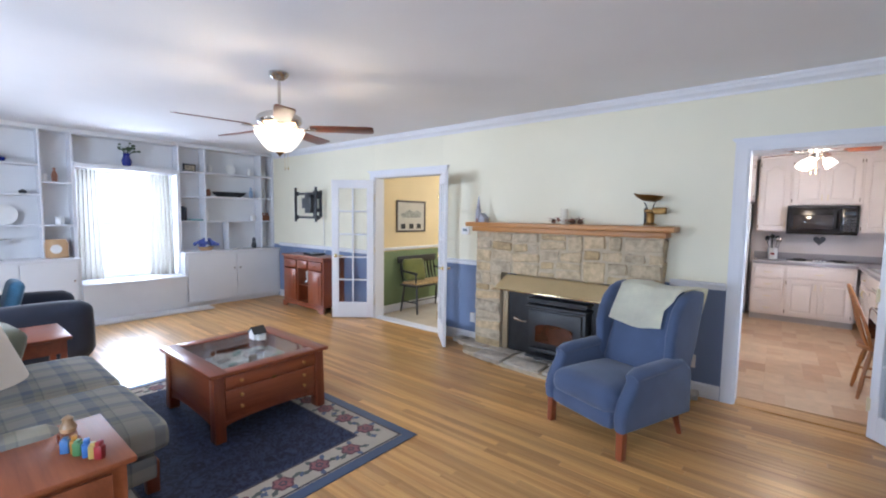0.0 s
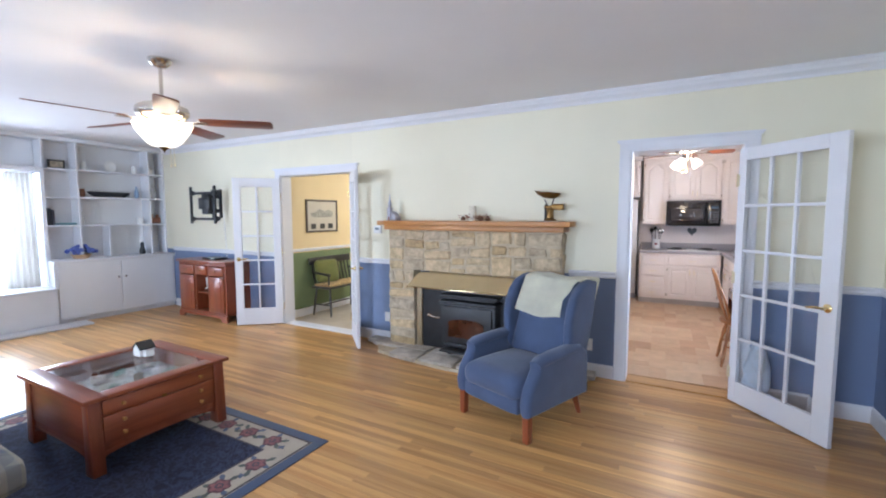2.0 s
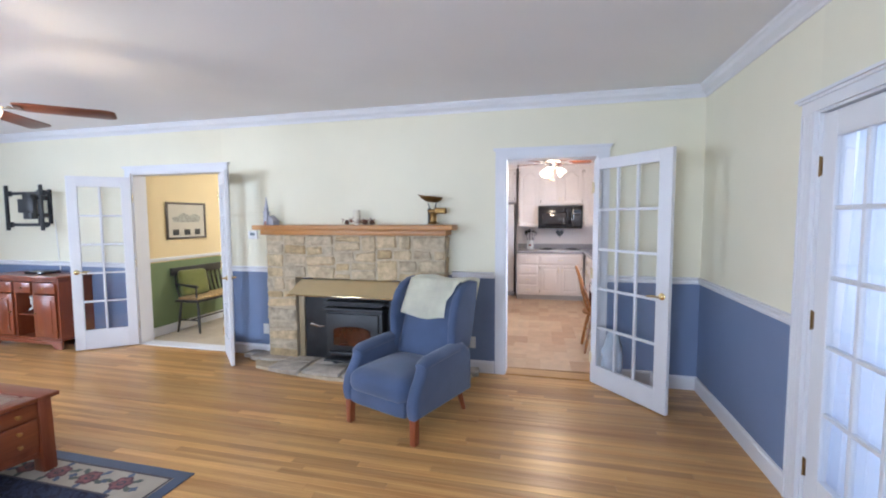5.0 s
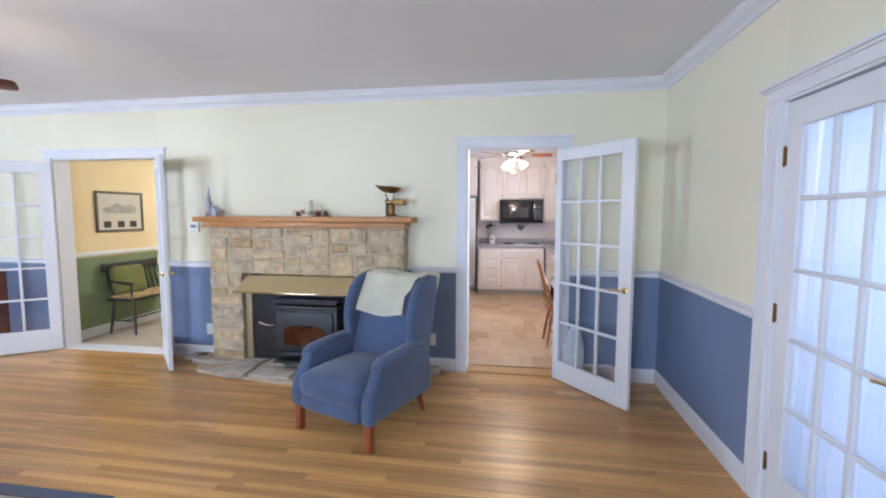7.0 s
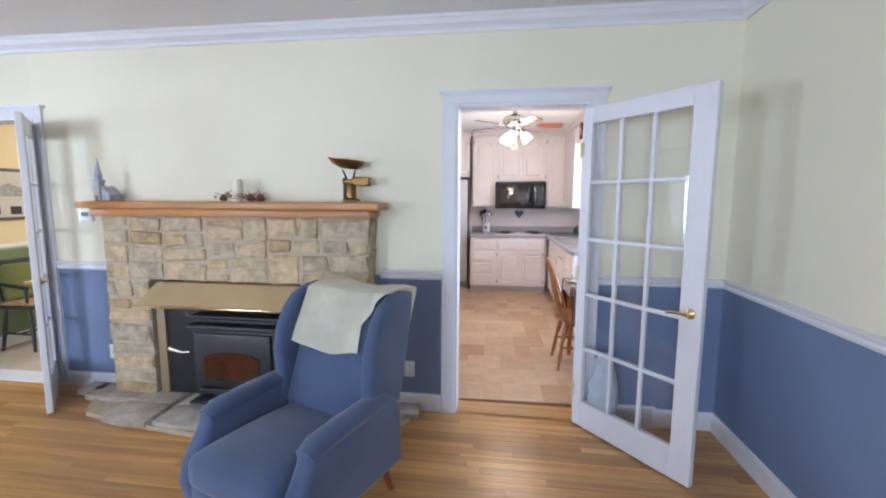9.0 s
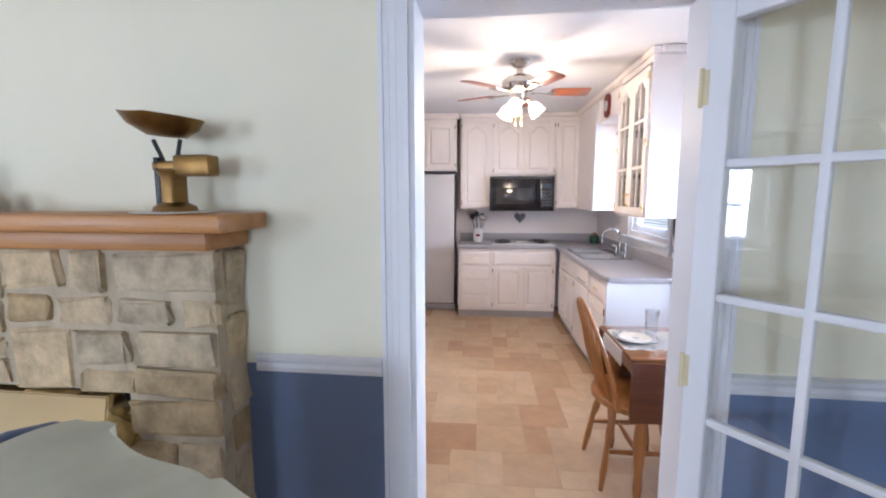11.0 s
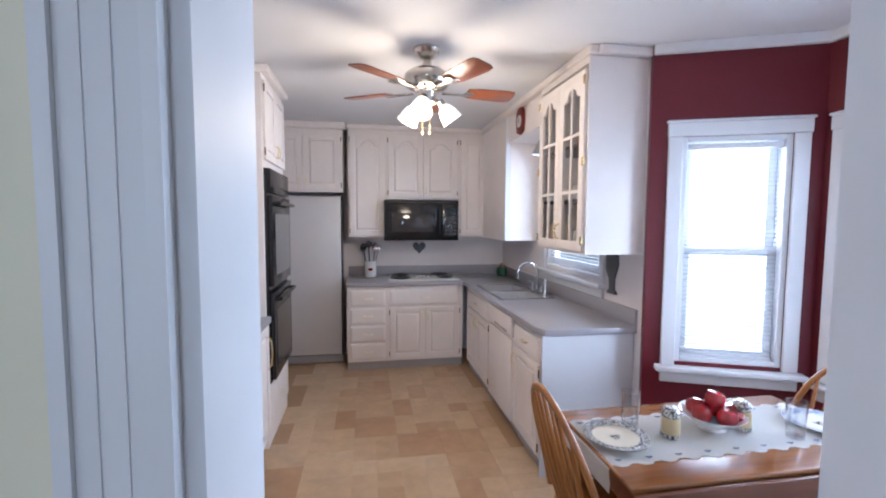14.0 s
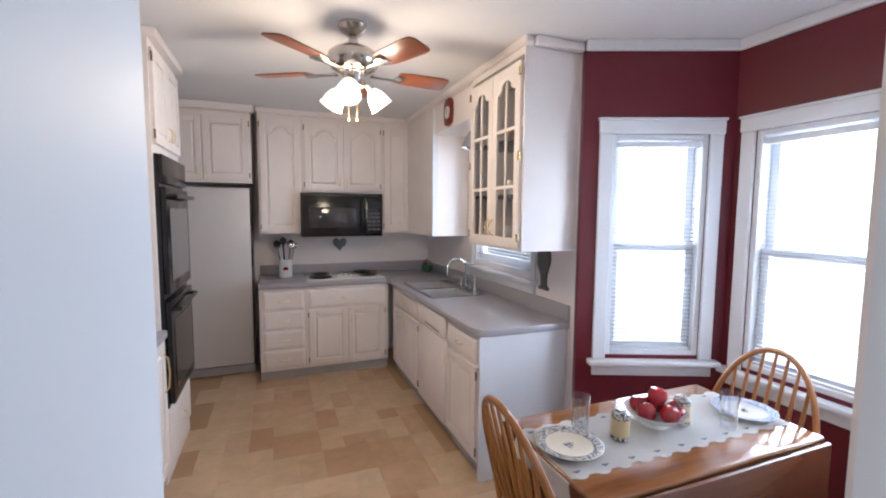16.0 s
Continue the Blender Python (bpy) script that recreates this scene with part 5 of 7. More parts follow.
solo("cable_bundle", sweep([(0.05 * math.cos(0.8 * k), 0.04 * math.sin(1.9 * k), 0.025 + 0.14 * (0.5 + 0.5 * math.sin(1.3 * k))) for k in range(20)], 0.010, 7), IRON, pose(-5.74, 3.86, 0.125), "tangled dark cables in the cabinet", "cables")
solo("cable_box", boxes((-0.16, 0.16, -0.10, 0.10, 0, 0.035), bevel=0.006), BLACKP, pose(-5.70, 3.90, 0.873), "black media box lying on the cabinet", "media box")
mt = thing("tv_wall_mount", pose(-5.88, N, 1.43), "empty black television wall bracket", "bracket")
part("wall_plate", boxes((-0.12, -0.06, -0.02, 0, 0.06, 0.50), (0.06, 0.12, -0.02, 0, 0.06, 0.50), (-0.06, 0.06, -0.016, 0, 0.14, 0.20), (-0.06, 0.06, -0.016, 0, 0.36, 0.42), bevel=0.004), IRON, mt)
for x, z in ((-0.07, 0.17), (-0.07, 0.39), (0.07, 0.17), (0.07, 0.39)):
    part("arm", sweep([(x, -0.02, z), (x * 0.4, -0.10, z), (x * 0.8, -0.19, z)], 0.018, 8), IRON, mt)
part("pivot_block", boxes((-0.075, 0.075, -0.21, -0.14, 0.12, 0.45), bevel=0.012), IRON, mt)
part("tilt_plate", boxes((-0.13, 0.13, -0.225, -0.205, 0.20, 0.37), bevel=0.006), IRON, mt)
for x in (-0.30, 0.28):
    part("bracket_rail", boxes((x - 0.018, x + 0.018, -0.245, -0.215, -0.02, 0.54), bevel=0.004), IRON, mt)
    for z in (0.05, 0.44):
        part("clamp", boxes((x - 0.032, x + 0.032, -0.235, -0.185, z - 0.035, z + 0.035), bevel=0.006), IRON, mt)
for z in (0.05, 0.44):
    part("cross_bar", boxes((-0.36, 0.34, -0.205, -0.185, z - 0.018, z + 0.018), bevel=0.004), IRON, mt)
solo("power_cord", sweep([(-5.72, N - 0.012, 1.55), (-5.70, N - 0.012, 1.25), (-5.68, N - 0.012, 0.88)], 0.006, 6), CHINA, O, "white cord hanging down the wall to the cabinet", "cord")

# ---- plaid sofa ----
m, nt, n, l, b = nodes_of("plaid_upholstery")
v = coords(nt, (1, 1, 1), False)
sep = n.new("ShaderNodeSeparateXYZ")
l.new(v, sep.inputs[0])
cols_ = []
for out, s in ((sep.outputs[0], 5.2), (sep.outputs[1], 5.2), (sep.outputs[2], 5.2)):
    mu = n.new("ShaderNodeMath")
    mu.operation = "MULTIPLY"
    mu.inputs[1].default_value = s
    l.new(out, mu.inputs[0])
    fr = n.new("ShaderNodeMath")
    fr.operation = "FRACT"
    l.new(mu.outputs[0], fr.inputs[0])
    cols_.append(ramp(nt, fr.outputs[0], [(0.0, (0.296, 0.281, 0.229)), (0.30, (0.266, 0.266, 0.229)), (0.32, (0.096, 0.111, 0.148)), (0.56, (0.10, 0.12, 0.18)), (0.58, (0.222, 0.215, 0.163)), (0.74, (0.118, 0.126, 0.096)), (0.78, (0.311, 0.289, 0.229))]))
    cols_[-1].node.color_ramp.interpolation = "CONSTANT"
mx1, mx2 = n.new("ShaderNodeMix"), n.new("ShaderNodeMix")
for mx, f in ((mx1, 0.5), (mx2, 0.34)):
    mx.data_type = "RGBA"
    mx.inputs["Factor"].default_value = f
l.new(cols_[0], mx1.inputs[6]), l.new(cols_[1], mx1.inputs[7])
l.new(mx1.outputs[2], mx2.inputs[6]), l.new(cols_[2], mx2.inputs[7])
l.new(mx2.outputs[2], b.inputs["Base Color"])
b.inputs["Roughness"].default_value = 0.92
add_bump(nt, b, noise_tex(nt, v, 260, 2), 0.3, 0.002)
PLAID = m
so = thing("plaid_sofa", pose(-2.95, 0.10, 0), "blue and cream plaid sofa with wooden legs", "sofa")
part("sofa_base", cushion(-0.86, 0.86, -0.45, 0.46, 0.17, 0.31, 0.03, 0), PLAID, so)
for a in (-0.84, 0.0):
    part("seat_cushion", cushion(a, a + 0.86, -0.22, 0.53, 0.30, 0.46, 0.06, 0.03, 8), PLAID, so)
for a in (-0.66, 0.0):
    part("back_cushion", lean(cushion(a, a + 0.66, -0.42, -0.20, 0.42, 0.86, 0.08, 0.03, 8), -0.3, 0.42, 8), PLAID, so)
part("sofa_back", cushion(-0.86, 0.86, -0.52, -0.38, 0.18, 0.80, 0.05, 0.0), PLAID, so)
for s in (-1, 1):
    part("sofa_arm", cushion(s * 0.77 - 0.10, s * 0.77 + 0.10, -0.45, 0.12, 0.25, 0.575, 0.08, 0.01, 8), PLAID, so)
for x in (-0.80, 0.66):
    for y in (-0.42, 0.48):
        part("leg", extrude([(x - 0.035, 0.19), (x + 0.035, 0.19), (x + 0.026, 0.0), (x - 0.026, 0.0)], 0.06, "y", y - 0.03, 0.004), CHERRYZ, so, "reddish wooden leg")
solo("throw_pillow", cushion(-0.22, 0.22, -0.07, 0.07, 0, 0.36, 0.07, 0.0, 8), cloth("olive_check", (0.16, 0.16, 0.11), 200, 0.3), Matrix.Translation((-3.42, 0.06, 0.47)) @ pose(0, 0, 0, -16, 0, 8), "olive checked pillow leaning on the sofa", "pillow")

et = thing("end_table", pose(-1.94, 0.08, 0), "reddish brown wooden end table with one drawer", "side table")
part("tabletop", boxes((-0.29, 0.28, -0.29, 0.28, 0.525, 0.55), bevel=0.007), SATIN, et)
part("table_case", boxes((-0.25, 0.245, -0.25, 0.25, 0.30, 0.525)), SATIN, et)
dr = part("drawer_front", boxes((0.245, 0.262, -0.20, 0.20, 0.34, 0.50), bevel=0.005), SATIN, et)
part("knob", lathe([(0, 0), (0.007, 0), (0.014, 0.016), (0, 0.022)], 12), CHERRY, dr, "", Matrix.Translation((0.262, 0, 0.42)) @ pose(0, 0, 0, 0, 90, 0))
for x in (-0.23, 0.225):
    for y in (-0.23, 0.23):
        part("leg", boxes((x - 0.022, x + 0.022, y - 0.022, y + 0.022, 0, 0.30), bevel=0.004), CHERRYZ, et)
lp = thing("table_lamp", pose(-2.13, -0.10, 0.55), "table lamp with a pale fabric cone shade", "lamp")
part("lamp_base", lathe([(0, 0), (0.08, 0), (0.08, 0.015), (0.03, 0.03), (0.06, 0.10), (0.065, 0.17), (0.03, 0.24), (0.015, 0.27), (0.012, 0.36), (0, 0.36)], 24), CHINA, lp)
part("shade", lathe([(0.205, 0.30), (0.115, 0.565), (0.112, 0.565), (0.20, 0.30)], 32), cloth("linen_shade", (0.66, 0.63, 0.58), 400, 0.04), lp)
part("harp", sweep([(0, 0, 0.35), (0.04, 0, 0.42), (0.04, 0, 0.52), (0, 0, 0.57)], 0.003, 6), BRASS, lp)
for k, (x, y, c, turn) in enumerate(((-1.90, 0.175, (0.06, 0.16, 0.36), 0), (-1.87, 0.20, (0.45, 0.22, 0.04), 20), (-1.84, 0.205, (0.08, 0.22, 0.08), -10), (-1.80, 0.225, (0.05, 0.15, 0.40), 15), (-1.77, 0.24, (0.40, 0.30, 0.08), 5), (-1.745, 0.255, (0.25, 0.015, 0.02), -15))):
    bm = boxes((-0.016, 0.016, -0.014, 0.014, 0, 0.055), (-0.010, 0.010, -0.014, 0.014, 0.055, 0.075 if k % 2 else 0.065), bevel=0.005)
    solo("toy_letter_block", bm, plain("toy_paint_%d" % k, c, 0.4), pose(x, y, 0.55, 0, 0, turn + 60), "painted wooden toy letter block on the end table", "toy", "toy letter blocks")
car = thing("toy_train", pose(-1.99, 0.20, 0.55), "small wooden toy train with a bear on the end table", "toy")
part("wagon", boxes((-0.05, 0.05, -0.025, 0.025, 0.018, 0.045), bevel=0.006), TERRA, car)
part("load", lathe([(0, 0.045), (0.025, 0.05), (0.03, 0.07), (0.018, 0.095), (0.02, 0.11), (0, 0.125)], 14), PINE, car)
for x in (-0.032, 0.032):
    for y in (-0.028, 0.028):
        part("wheel", lathe([(0, -0.005), (0.018, -0.005), (0.018, 0.005), (0, 0.005)], 14), CHERRY, car, "", Matrix.Translation((x, y, 0.018)) @ pose(0, 0, 0, 90, 0, 0))

# ---- navy recliner and small table ----
rc = thing("recliner", pose(-5.62, 0.48, 0), "dark navy padded recliner with fat arms", "armchair")
part("seat_base", cushion(-0.44, 0.44, -0.40, 0.42, 0.02, 0.30, 0.05, 0), NAVY, rc)
part("seat_cushion", cushion(-0.30, 0.30, -0.25, 0.47, 0.28, 0.46, 0.07, 0.04, 8), NAVY, rc)
for s in (-1, 1):
    part("arm", cushion(s * 0.41 - 0.13, s * 0.41 + 0.13, -0.42, 0.45, 0.05, 0.63, 0.11, 0.02, 8), NAVY, rc)
part("backrest", lean(cushion(-0.36, 0.36, -0.48, -0.22, 0.35, 1.0, 0.10, 0.04, 8), -0.35, 0.35, 12), NAVY, rc)
part("footrest", cushion(-0.29, 0.29, 0.40, 0.50, 0.06, 0.40, 0.05, 0.02), NAVY, rc)
solo("throw_pillow", cushion(-0.2, 0.2, -0.06, 0.06, 0, 0.38, 0.06, 0, 8), cloth("teal_pillow", (0.05, 0.15, 0.26), 200, 0.4), Matrix.Translation((-5.62, 0.33, 0.475)) @ pose(0, 0, 0, -14, 0, 0), "teal blue patterned pillow on the recliner", "pillow")
s2 = thing("side_table", pose(-4.30, 0.36, 0), "small reddish wooden side table beside the recliner", "side table")
part("tabletop", boxes((-0.30, 0.30, -0.20, 0.20, 0.53, 0.555), bevel=0.006), CHERRY, s2)
part("table_case", boxes((-0.26, 0.26, -0.17, 0.17, 0.42, 0.53)), CHERRY, s2)
for x in (-0.24, 0.24):
    for y in (-0.15, 0.15):
        part("leg", boxes((x - 0.02, x + 0.02, y - 0.02, y + 0.02, 0, 0.42), bevel=0.004), CHERRYZ, s2)

# ---- on the mantel ----
MT = 1.473
vl = thing("ceramic_steeple", pose(-2.46, 3.97, MT), "small grey ceramic steeple house on the mantel", "ornament")
GREYG = plain("grey_glaze", (0.36, 0.36, 0.42), 0.5, var=0.2, scale=20)
part("chapel", extrude([(-0.06, 0), (0.06, 0), (0.06, 0.05), (0, 0.105), (-0.06, 0.05)], 0.11, "y", -0.055, 0.004), GREYG, vl)
part("tower", boxes((-0.045, 0.0, -0.07, -0.02, 0, 0.135), (-0.051, 0.006, -0.076, -0.014, 0.135, 0.145), (-0.038, -0.007, -0.063, -0.027, 0.145, 0.18), bevel=0.003), GREYG, vl)
part("spire", lathe([(0.026, 0.18), (0.018, 0.20), (0.008, 0.26), (0.002, 0.30), (0, 0.302)], 8, -0.0225, -0.045), GREYG, vl)
part("doorway", boxes((-0.034, -0.011, -0.074, -0.066, 0.0, 0.04)), TERRA, vl)
cp = thing("candle_wreath", pose(-1.46, 3.96, MT), "pine cone and twig wreath round a pale candle", "ornament")
part("candle", lathe([(0, 0), (0.036, 0), (0.036, 0.15), (0.025, 0.152), (0, 0.148)], 20), plain("candle_wax", (0.70, 0.66, 0.54), 0.5), cp)
rnd = random.Random(21)
for k in range(46):
    a, r = rnd.random() * 6.28, rnd.uniform(0.04, 0.2)
    p = Vector((r * math.cos(a), r * math.sin(a) * 0.34, 0.02 + rnd.random() * 0.03))
    part("twig", sweep([p, p + Vector((rnd.uniform(-.06, .06), rnd.uniform(-.02, .02), rnd.uniform(-0.01, 0.03)))], [0.004, 0.002], 5), TERRA, cp)
for k in range(7):
    a = rnd.random() * 6.28
    cone = lathe([(0, 0), (0.022, 0.008), (0.027, 0.02), (0.018, 0.04), (0, 0.055)], 8)
    part("pine_cone", cone, wood("cone_%d" % k, (0.05, 0.02, 0.012), (0.16, 0.08, 0.05)), cp, "", Matrix.Translation((0.17 * math.cos(a), 0.05 * math.sin(a), 0.0)))
sc = thing("kitchen_scale", pose(-0.66, 3.975, MT), "antique brass kitchen scale with a scoop pan on a doily", "scale")
part("doily", lathe([(0, 0.0005), (0.11, 0.0005), (0.115, 0.003), (0, 0.004)], 24), LINEN, sc)
part("base", lathe([(0, 0.004), (0.06, 0.004), (0.055, 0.018), (0.034, 0.03), (0.034, 0.10), (0.042, 0.12), (0, 0.125)], 20), BRASSA, sc)
part("beam_box", boxes((0.02, 0.13, -0.028, 0.028, 0.105, 0.165), (-0.06, 0.02, -0.012, 0.012, 0.12, 0.15), bevel=0.008), BRASSA, sc)
part("bracket", boxes((-0.052, -0.036, -0.012, 0.012, 0.012, 0.16), bevel=0.003), IRON, sc)
for x in (-0.055, 0.03):
    part("pan_support", sweep([(x * 0.5, 0, 0.15), (x, 0, 0.21)], 0.006, 6), IRON, sc)
pan = lathe([(0, 0.215), (0.06, 0.22), (0.11, 0.245), (0.135, 0.275), (0.128, 0.272), (0.10, 0.248), (0.05, 0.226), (0, 0.222)], 28, squash=0.7)
for v in pan.verts:
    k = v.co.x / 0.135
    v.co.x *= 1.15 if k < 0 else 0.72
    v.co.z += 0.022 * k * k if k < 0 else -0.012 * k
    v.co.y *= 1 - 0.25 * abs(k)
part("scoop_pan", pan, BRASSA, sc, "shallow brass pan")

# ---- wall fittings ----
tp = thing("thermostat", pose(-2.78, N, 1.36), "small white thermostat on the yellow wall", "thermostat")
part("housing", boxes((-0.055, 0.055, -0.028, 0, -0.045, 0.045), bevel=0.006), CHINA, tp)
part("display", boxes((-0.03, 0.03, -0.030, -0.027, -0.005, 0.025)), plain("lcd", (0.14, 0.18, 0.2), 0.3), tp)


def outlet(x, y, z, rz, label):
    o = thing("wall_outlet", pose(x, y, z, 0, 0, rz), label, "outlet")
    part("cover_plate", boxes((-0.036, 0.036, -0.006, 0, -0.058, 0.058), bevel=0.003), CHINA, o)
    for dz in (-0.022, 0.022):
        part("socket", boxes((-0.014, 0.014, -0.009, -0.004, dz - 0.013, dz + 0.013), bevel=0.003), WHITE, o)


outlet(-2.66, N, 0.30, 0, "white double wall outlet on the blue wall")
outlet(-0.30, N, 0.30, 0, "white double wall outlet on the blue wall")

# ---- hall bench and picture ----
bn = thing("spindle_bench", pose(-4.29, 5.10, 0, 0, 0, 90), "black spindle-back bench with a checked cushion", "bench")
HB = 0.46
part("bench_seat", boxes((-HB, HB, -0.17, 0.19, 0.42, 0.45), bevel=0.01), DARKW, bn)
part("seat_pad", cushion(-HB + 0.02, HB - 0.02, -0.17, 0.16, 0.45, 0.49, 0.018, 0.006), tones("checked_pad", [(0, (0.30, 0.18, 0.08)), (0.5, (0.42, 0.30, 0.14)), (1, (0.22, 0.06, 0.03))], 0.9, 30, 0.5, 0.2), bn, "checked tan cushion")
for x in (-HB + 0.06, HB - 0.06):
    for y0, y1 in ((-0.13, -0.17), (0.14, 0.19)):
        part("leg", sweep([(x, y0, 0.42), (x * 1.03, (y0 + y1) / 2, 0.2), (x * 1.07, y1, 0.0)], [0.014, 0.019, 0.012], 10), DARKW, bn)
    part("stretcher", sweep([(x * 1.03, -0.15, 0.17), (x * 1.03, 0.165, 0.17)], 0.010, 8), DARKW, bn)
part("stretcher", sweep([(-HB + 0.06, 0, 0.17), (HB - 0.06, 0, 0.17)], 0.010, 8), DARKW, bn)
for k in range(11):
    x = -HB + 0.06 + k * (2 * HB - 0.12) / 10
    part("spindle", sweep([(x, 0.16, 0.45), (x, 0.20, 0.60), (x, 0.235, 0.80)], [0.009, 0.014, 0.008], 8), DARKW, bn)
part("crest_rail", boxes((-HB, HB, 0.22, 0.25, 0.77, 0.88), bevel=0.012), DARKW, bn)
for s in (-1, 1):
    part("armrest", sweep([(s * (HB - 0.03), -0.16, 0.63), (s * (HB - 0.03), 0.05, 0.65), (s * (HB - 0.05), 0.215, 0.66)], [0.022, 0.017, 0.014], 10), DARKW, bn)
    part("arm_post", sweep([(s * (HB - 0.04), -0.13, 0.45), (s * (HB - 0.03), -0.14, 0.63)], 0.012, 8), DARKW, bn)
solo("throw_pillow", cushion(-0.19, 0.19, -0.06, 0.06, 0, 0.36, 0.06, 0, 8), cloth("olive_pillow", (0.16, 0.17, 0.04), 200, 0.15), Matrix.Translation((-4.34, 4.86, 0.495)) @ pose(0, 0, 0, 0, 0, 70) @ pose(0, 0, 0, -16, 0, 0), "olive green pillow leaning on the bench", "pillow")
pc = thing("framed_print", pose(-4.568, 4.98, 1.52, 0, 0, 90), "grey framed pale landscape print on the hall wall", "picture")
part("frame", boxes((-0.34, 0.34, -0.024, 0.0, -0.255, -0.225), (-0.34, 0.34, -0.024, 0.0, 0.225, 0.255), (-0.34, -0.31, -0.024, 0, -0.225, 0.225), (0.31, 0.34, -0.024, 0, -0.225, 0.225), bevel=0.006), plain("grey_frame", (0.10, 0.085, 0.07), 0.5), pc)
part("print_sheet", boxes((-0.31, 0.31, -0.012, -0.004, -0.225, 0.225)), plain("pale_print", (0.55, 0.52, 0.44), 0.6, var=0.06, scale=4), pc)
part("print_trees", extrude([(-0.22, -0.02), (0.22, -0.02), (0.24, 0.06), (0.14, 0.10), (0.05, 0.07), (-0.05, 0.11), (-0.16, 0.06), (-0.25, 0.04)], 0.002, "y", -0.0145), plain("print_grey", (0.34, 0.34, 0.30), 0.6, var=0.3, scale=25), pc)
for x in (-0.19, 0.0, 0.18):
    part("print_block", boxes((x - 0.05, x + 0.05, -0.0145, -0.012, -0.20, -0.12)), IRON, pc, "dark block in the print")

porch_sheer = curtain(1.66, 2.44, 0.06, 2.02, E_ + 0.10, 9, 1)
solo("door_sheer", porch_sheer, sheer("white_door_sheer", (0.74, 0.80, 0.90), 0.05), O, "white sheer curtain gathered behind the glass door", "curtain")
solo("curtain_rod", sweep([(E_ + 0.10, 1.63, 2.025), (E_ + 0.10, 2.47, 2.025)], 0.006), WHITE, O, "thin white rod carrying the door's sheer", "curtain rod")
# ---- kitchen cabinets ----
BASE[0] = Matrix.Identity(4)
PALEB = plain("pale_brass", (0.80, 0.70, 0.48), 0.3, 0.75, 0.05, 10, bump=0)
HINGE = plain("hinge_bronze", (0.16, 0.10, 0.05), 0.4, 0.8, bump=0)


def pull(parent, x, y, z, upright=True, length=0.085, mat=BRASS):
    """A bowed brass pull on a front that faces -y."""
    h = length / 2
    pts = [(0, 0, -h), (0, -0.022, -h * 0.75), (0, -0.028, 0), (0, -0.022, h * 0.75), (0, 0, h)]
    if not upright:
        pts = [(p[2], p[1], -0.006 * (1 - abs(p[2]) / h)) for p in pts]
    part("pull", sweep(pts, 0.0045, 8), CHINA if mat is None else mat, parent, "", pose(x, y, z))


def raised_door(parent, x0, x1, z0, z1, y, arched=False, hinge_left=True, knob=True, mat=None):
    """A cabinet door with a raised panel, facing -y."""
    mat = mat or KCAB
    f = 0.055 if x1 - x0 > 0.2 else 0.045
    cx = (x0 + x1) / 2
    hw = (x1 - x0) / 2 - f
    fb = boxes((x0, x1, y - 0.008, y, z0, z1), (x0, x0 + f, y - 0.021, y - 0.008, z0, z1), (x1 - f, x1, y - 0.021, y - 0.008, z0, z1), (x0 + f, x1 - f, y - 0.021, y - 0.008, z0, z0 + f), bevel=0.003, seg=1)
    if arched:
        top = z1 - f - 0.075
        crown = [(cx + hw, top), (cx + hw * 0.62, top + 0.012), (cx + hw * 0.42, top + 0.055), (cx, top + 0.075), (cx - hw * 0.42, top + 0.055), (cx - hw * 0.62, top + 0.012), (cx - hw, top)]
    else:
        crown = [(cx + hw, z1 - f), (cx - hw, z1 - f)]
    d = part("cabinet_door", fb, mat, parent)
    part("top_rail", extrude([(cx - hw, z1), (cx + hw, z1)] + crown, 0.013, "y", y - 0.0209, 0.002), mat, d)
    groove = [(cx - hw, z0 + f), (cx + hw, z0 + f)] + crown
    mz = (z0 + f + max(p[1] for p in crown)) / 2
    kx_, kz_ = 1 - 0.012 / hw, 1 - 0.012 / max(0.05, max(p[1] for p in crown) - mz)
    field = extrude([(cx + (u - cx) * kx_, mz + (w - mz) * kz_) for u, w in groove], 0.011, "y", y - 0.019)
    rim = [e for e in field.edges if all(v.co.y < y - 0.018 for v in e.verts)]
    bmesh.ops.bevel(field, geom=rim, offset=0.010, segments=1, affect="EDGES", clamp_overlap=True)
    part("panel", field, mat, d)
    for z in (z0 + 0.05, z1 - 0.05):
        hx = x0 - 0.004 if hinge_left else x1 + 0.004
        part("hinge", lathe([(0, -0.025), (0.005, -0.025), (0.005, 0.025), (0, 0.025)], 8), HINGE, d, "", pose(hx, y - 0.016, z))
    if knob:
        kx = x1 - 0.03 if hinge_left else x0 + 0.03
        pull(d, kx, y - 0.018, z0 + 0.09 if z0 > 1 else z1 - 0.09, True, 0.085, PALEB)
    return d


def drawer(parent, x0, x1, z0, z1, y, mat=None):
    d = part("drawer_front", boxes((x0, x1, y - 0.012, y, z0, z1), (x0 + 0.012, x1 - 0.012, y - 0.019, y - 0.0115, z0 + 0.012, z1 - 0.012), bevel=0.005, seg=1), mat or KCAB, parent)
    pull(d, (x0 + x1) / 2, y - 0.018, (z0 + z1) / 2, False, 0.09, PALEB)
    return d


FY = 8.15  # face of the back run
TOEM = plain("toe_kick", (0.40, 0.38, 0.38), 0.6)


def base_unit(name, at, wide, deep, label, top=0.872):
    t = thing(name, at, label, "cabinet", "base cabinets")
    part("carcass", boxes((0, wide, 0.02, deep, 0.09, top), (0, wide, 0, 0.0195, 0.09, 0.872)), KCAB, t)
    part("toe_kick", boxes((0, wide, 0.03, deep, 0, 0.09)), TOEM, t)
    return t


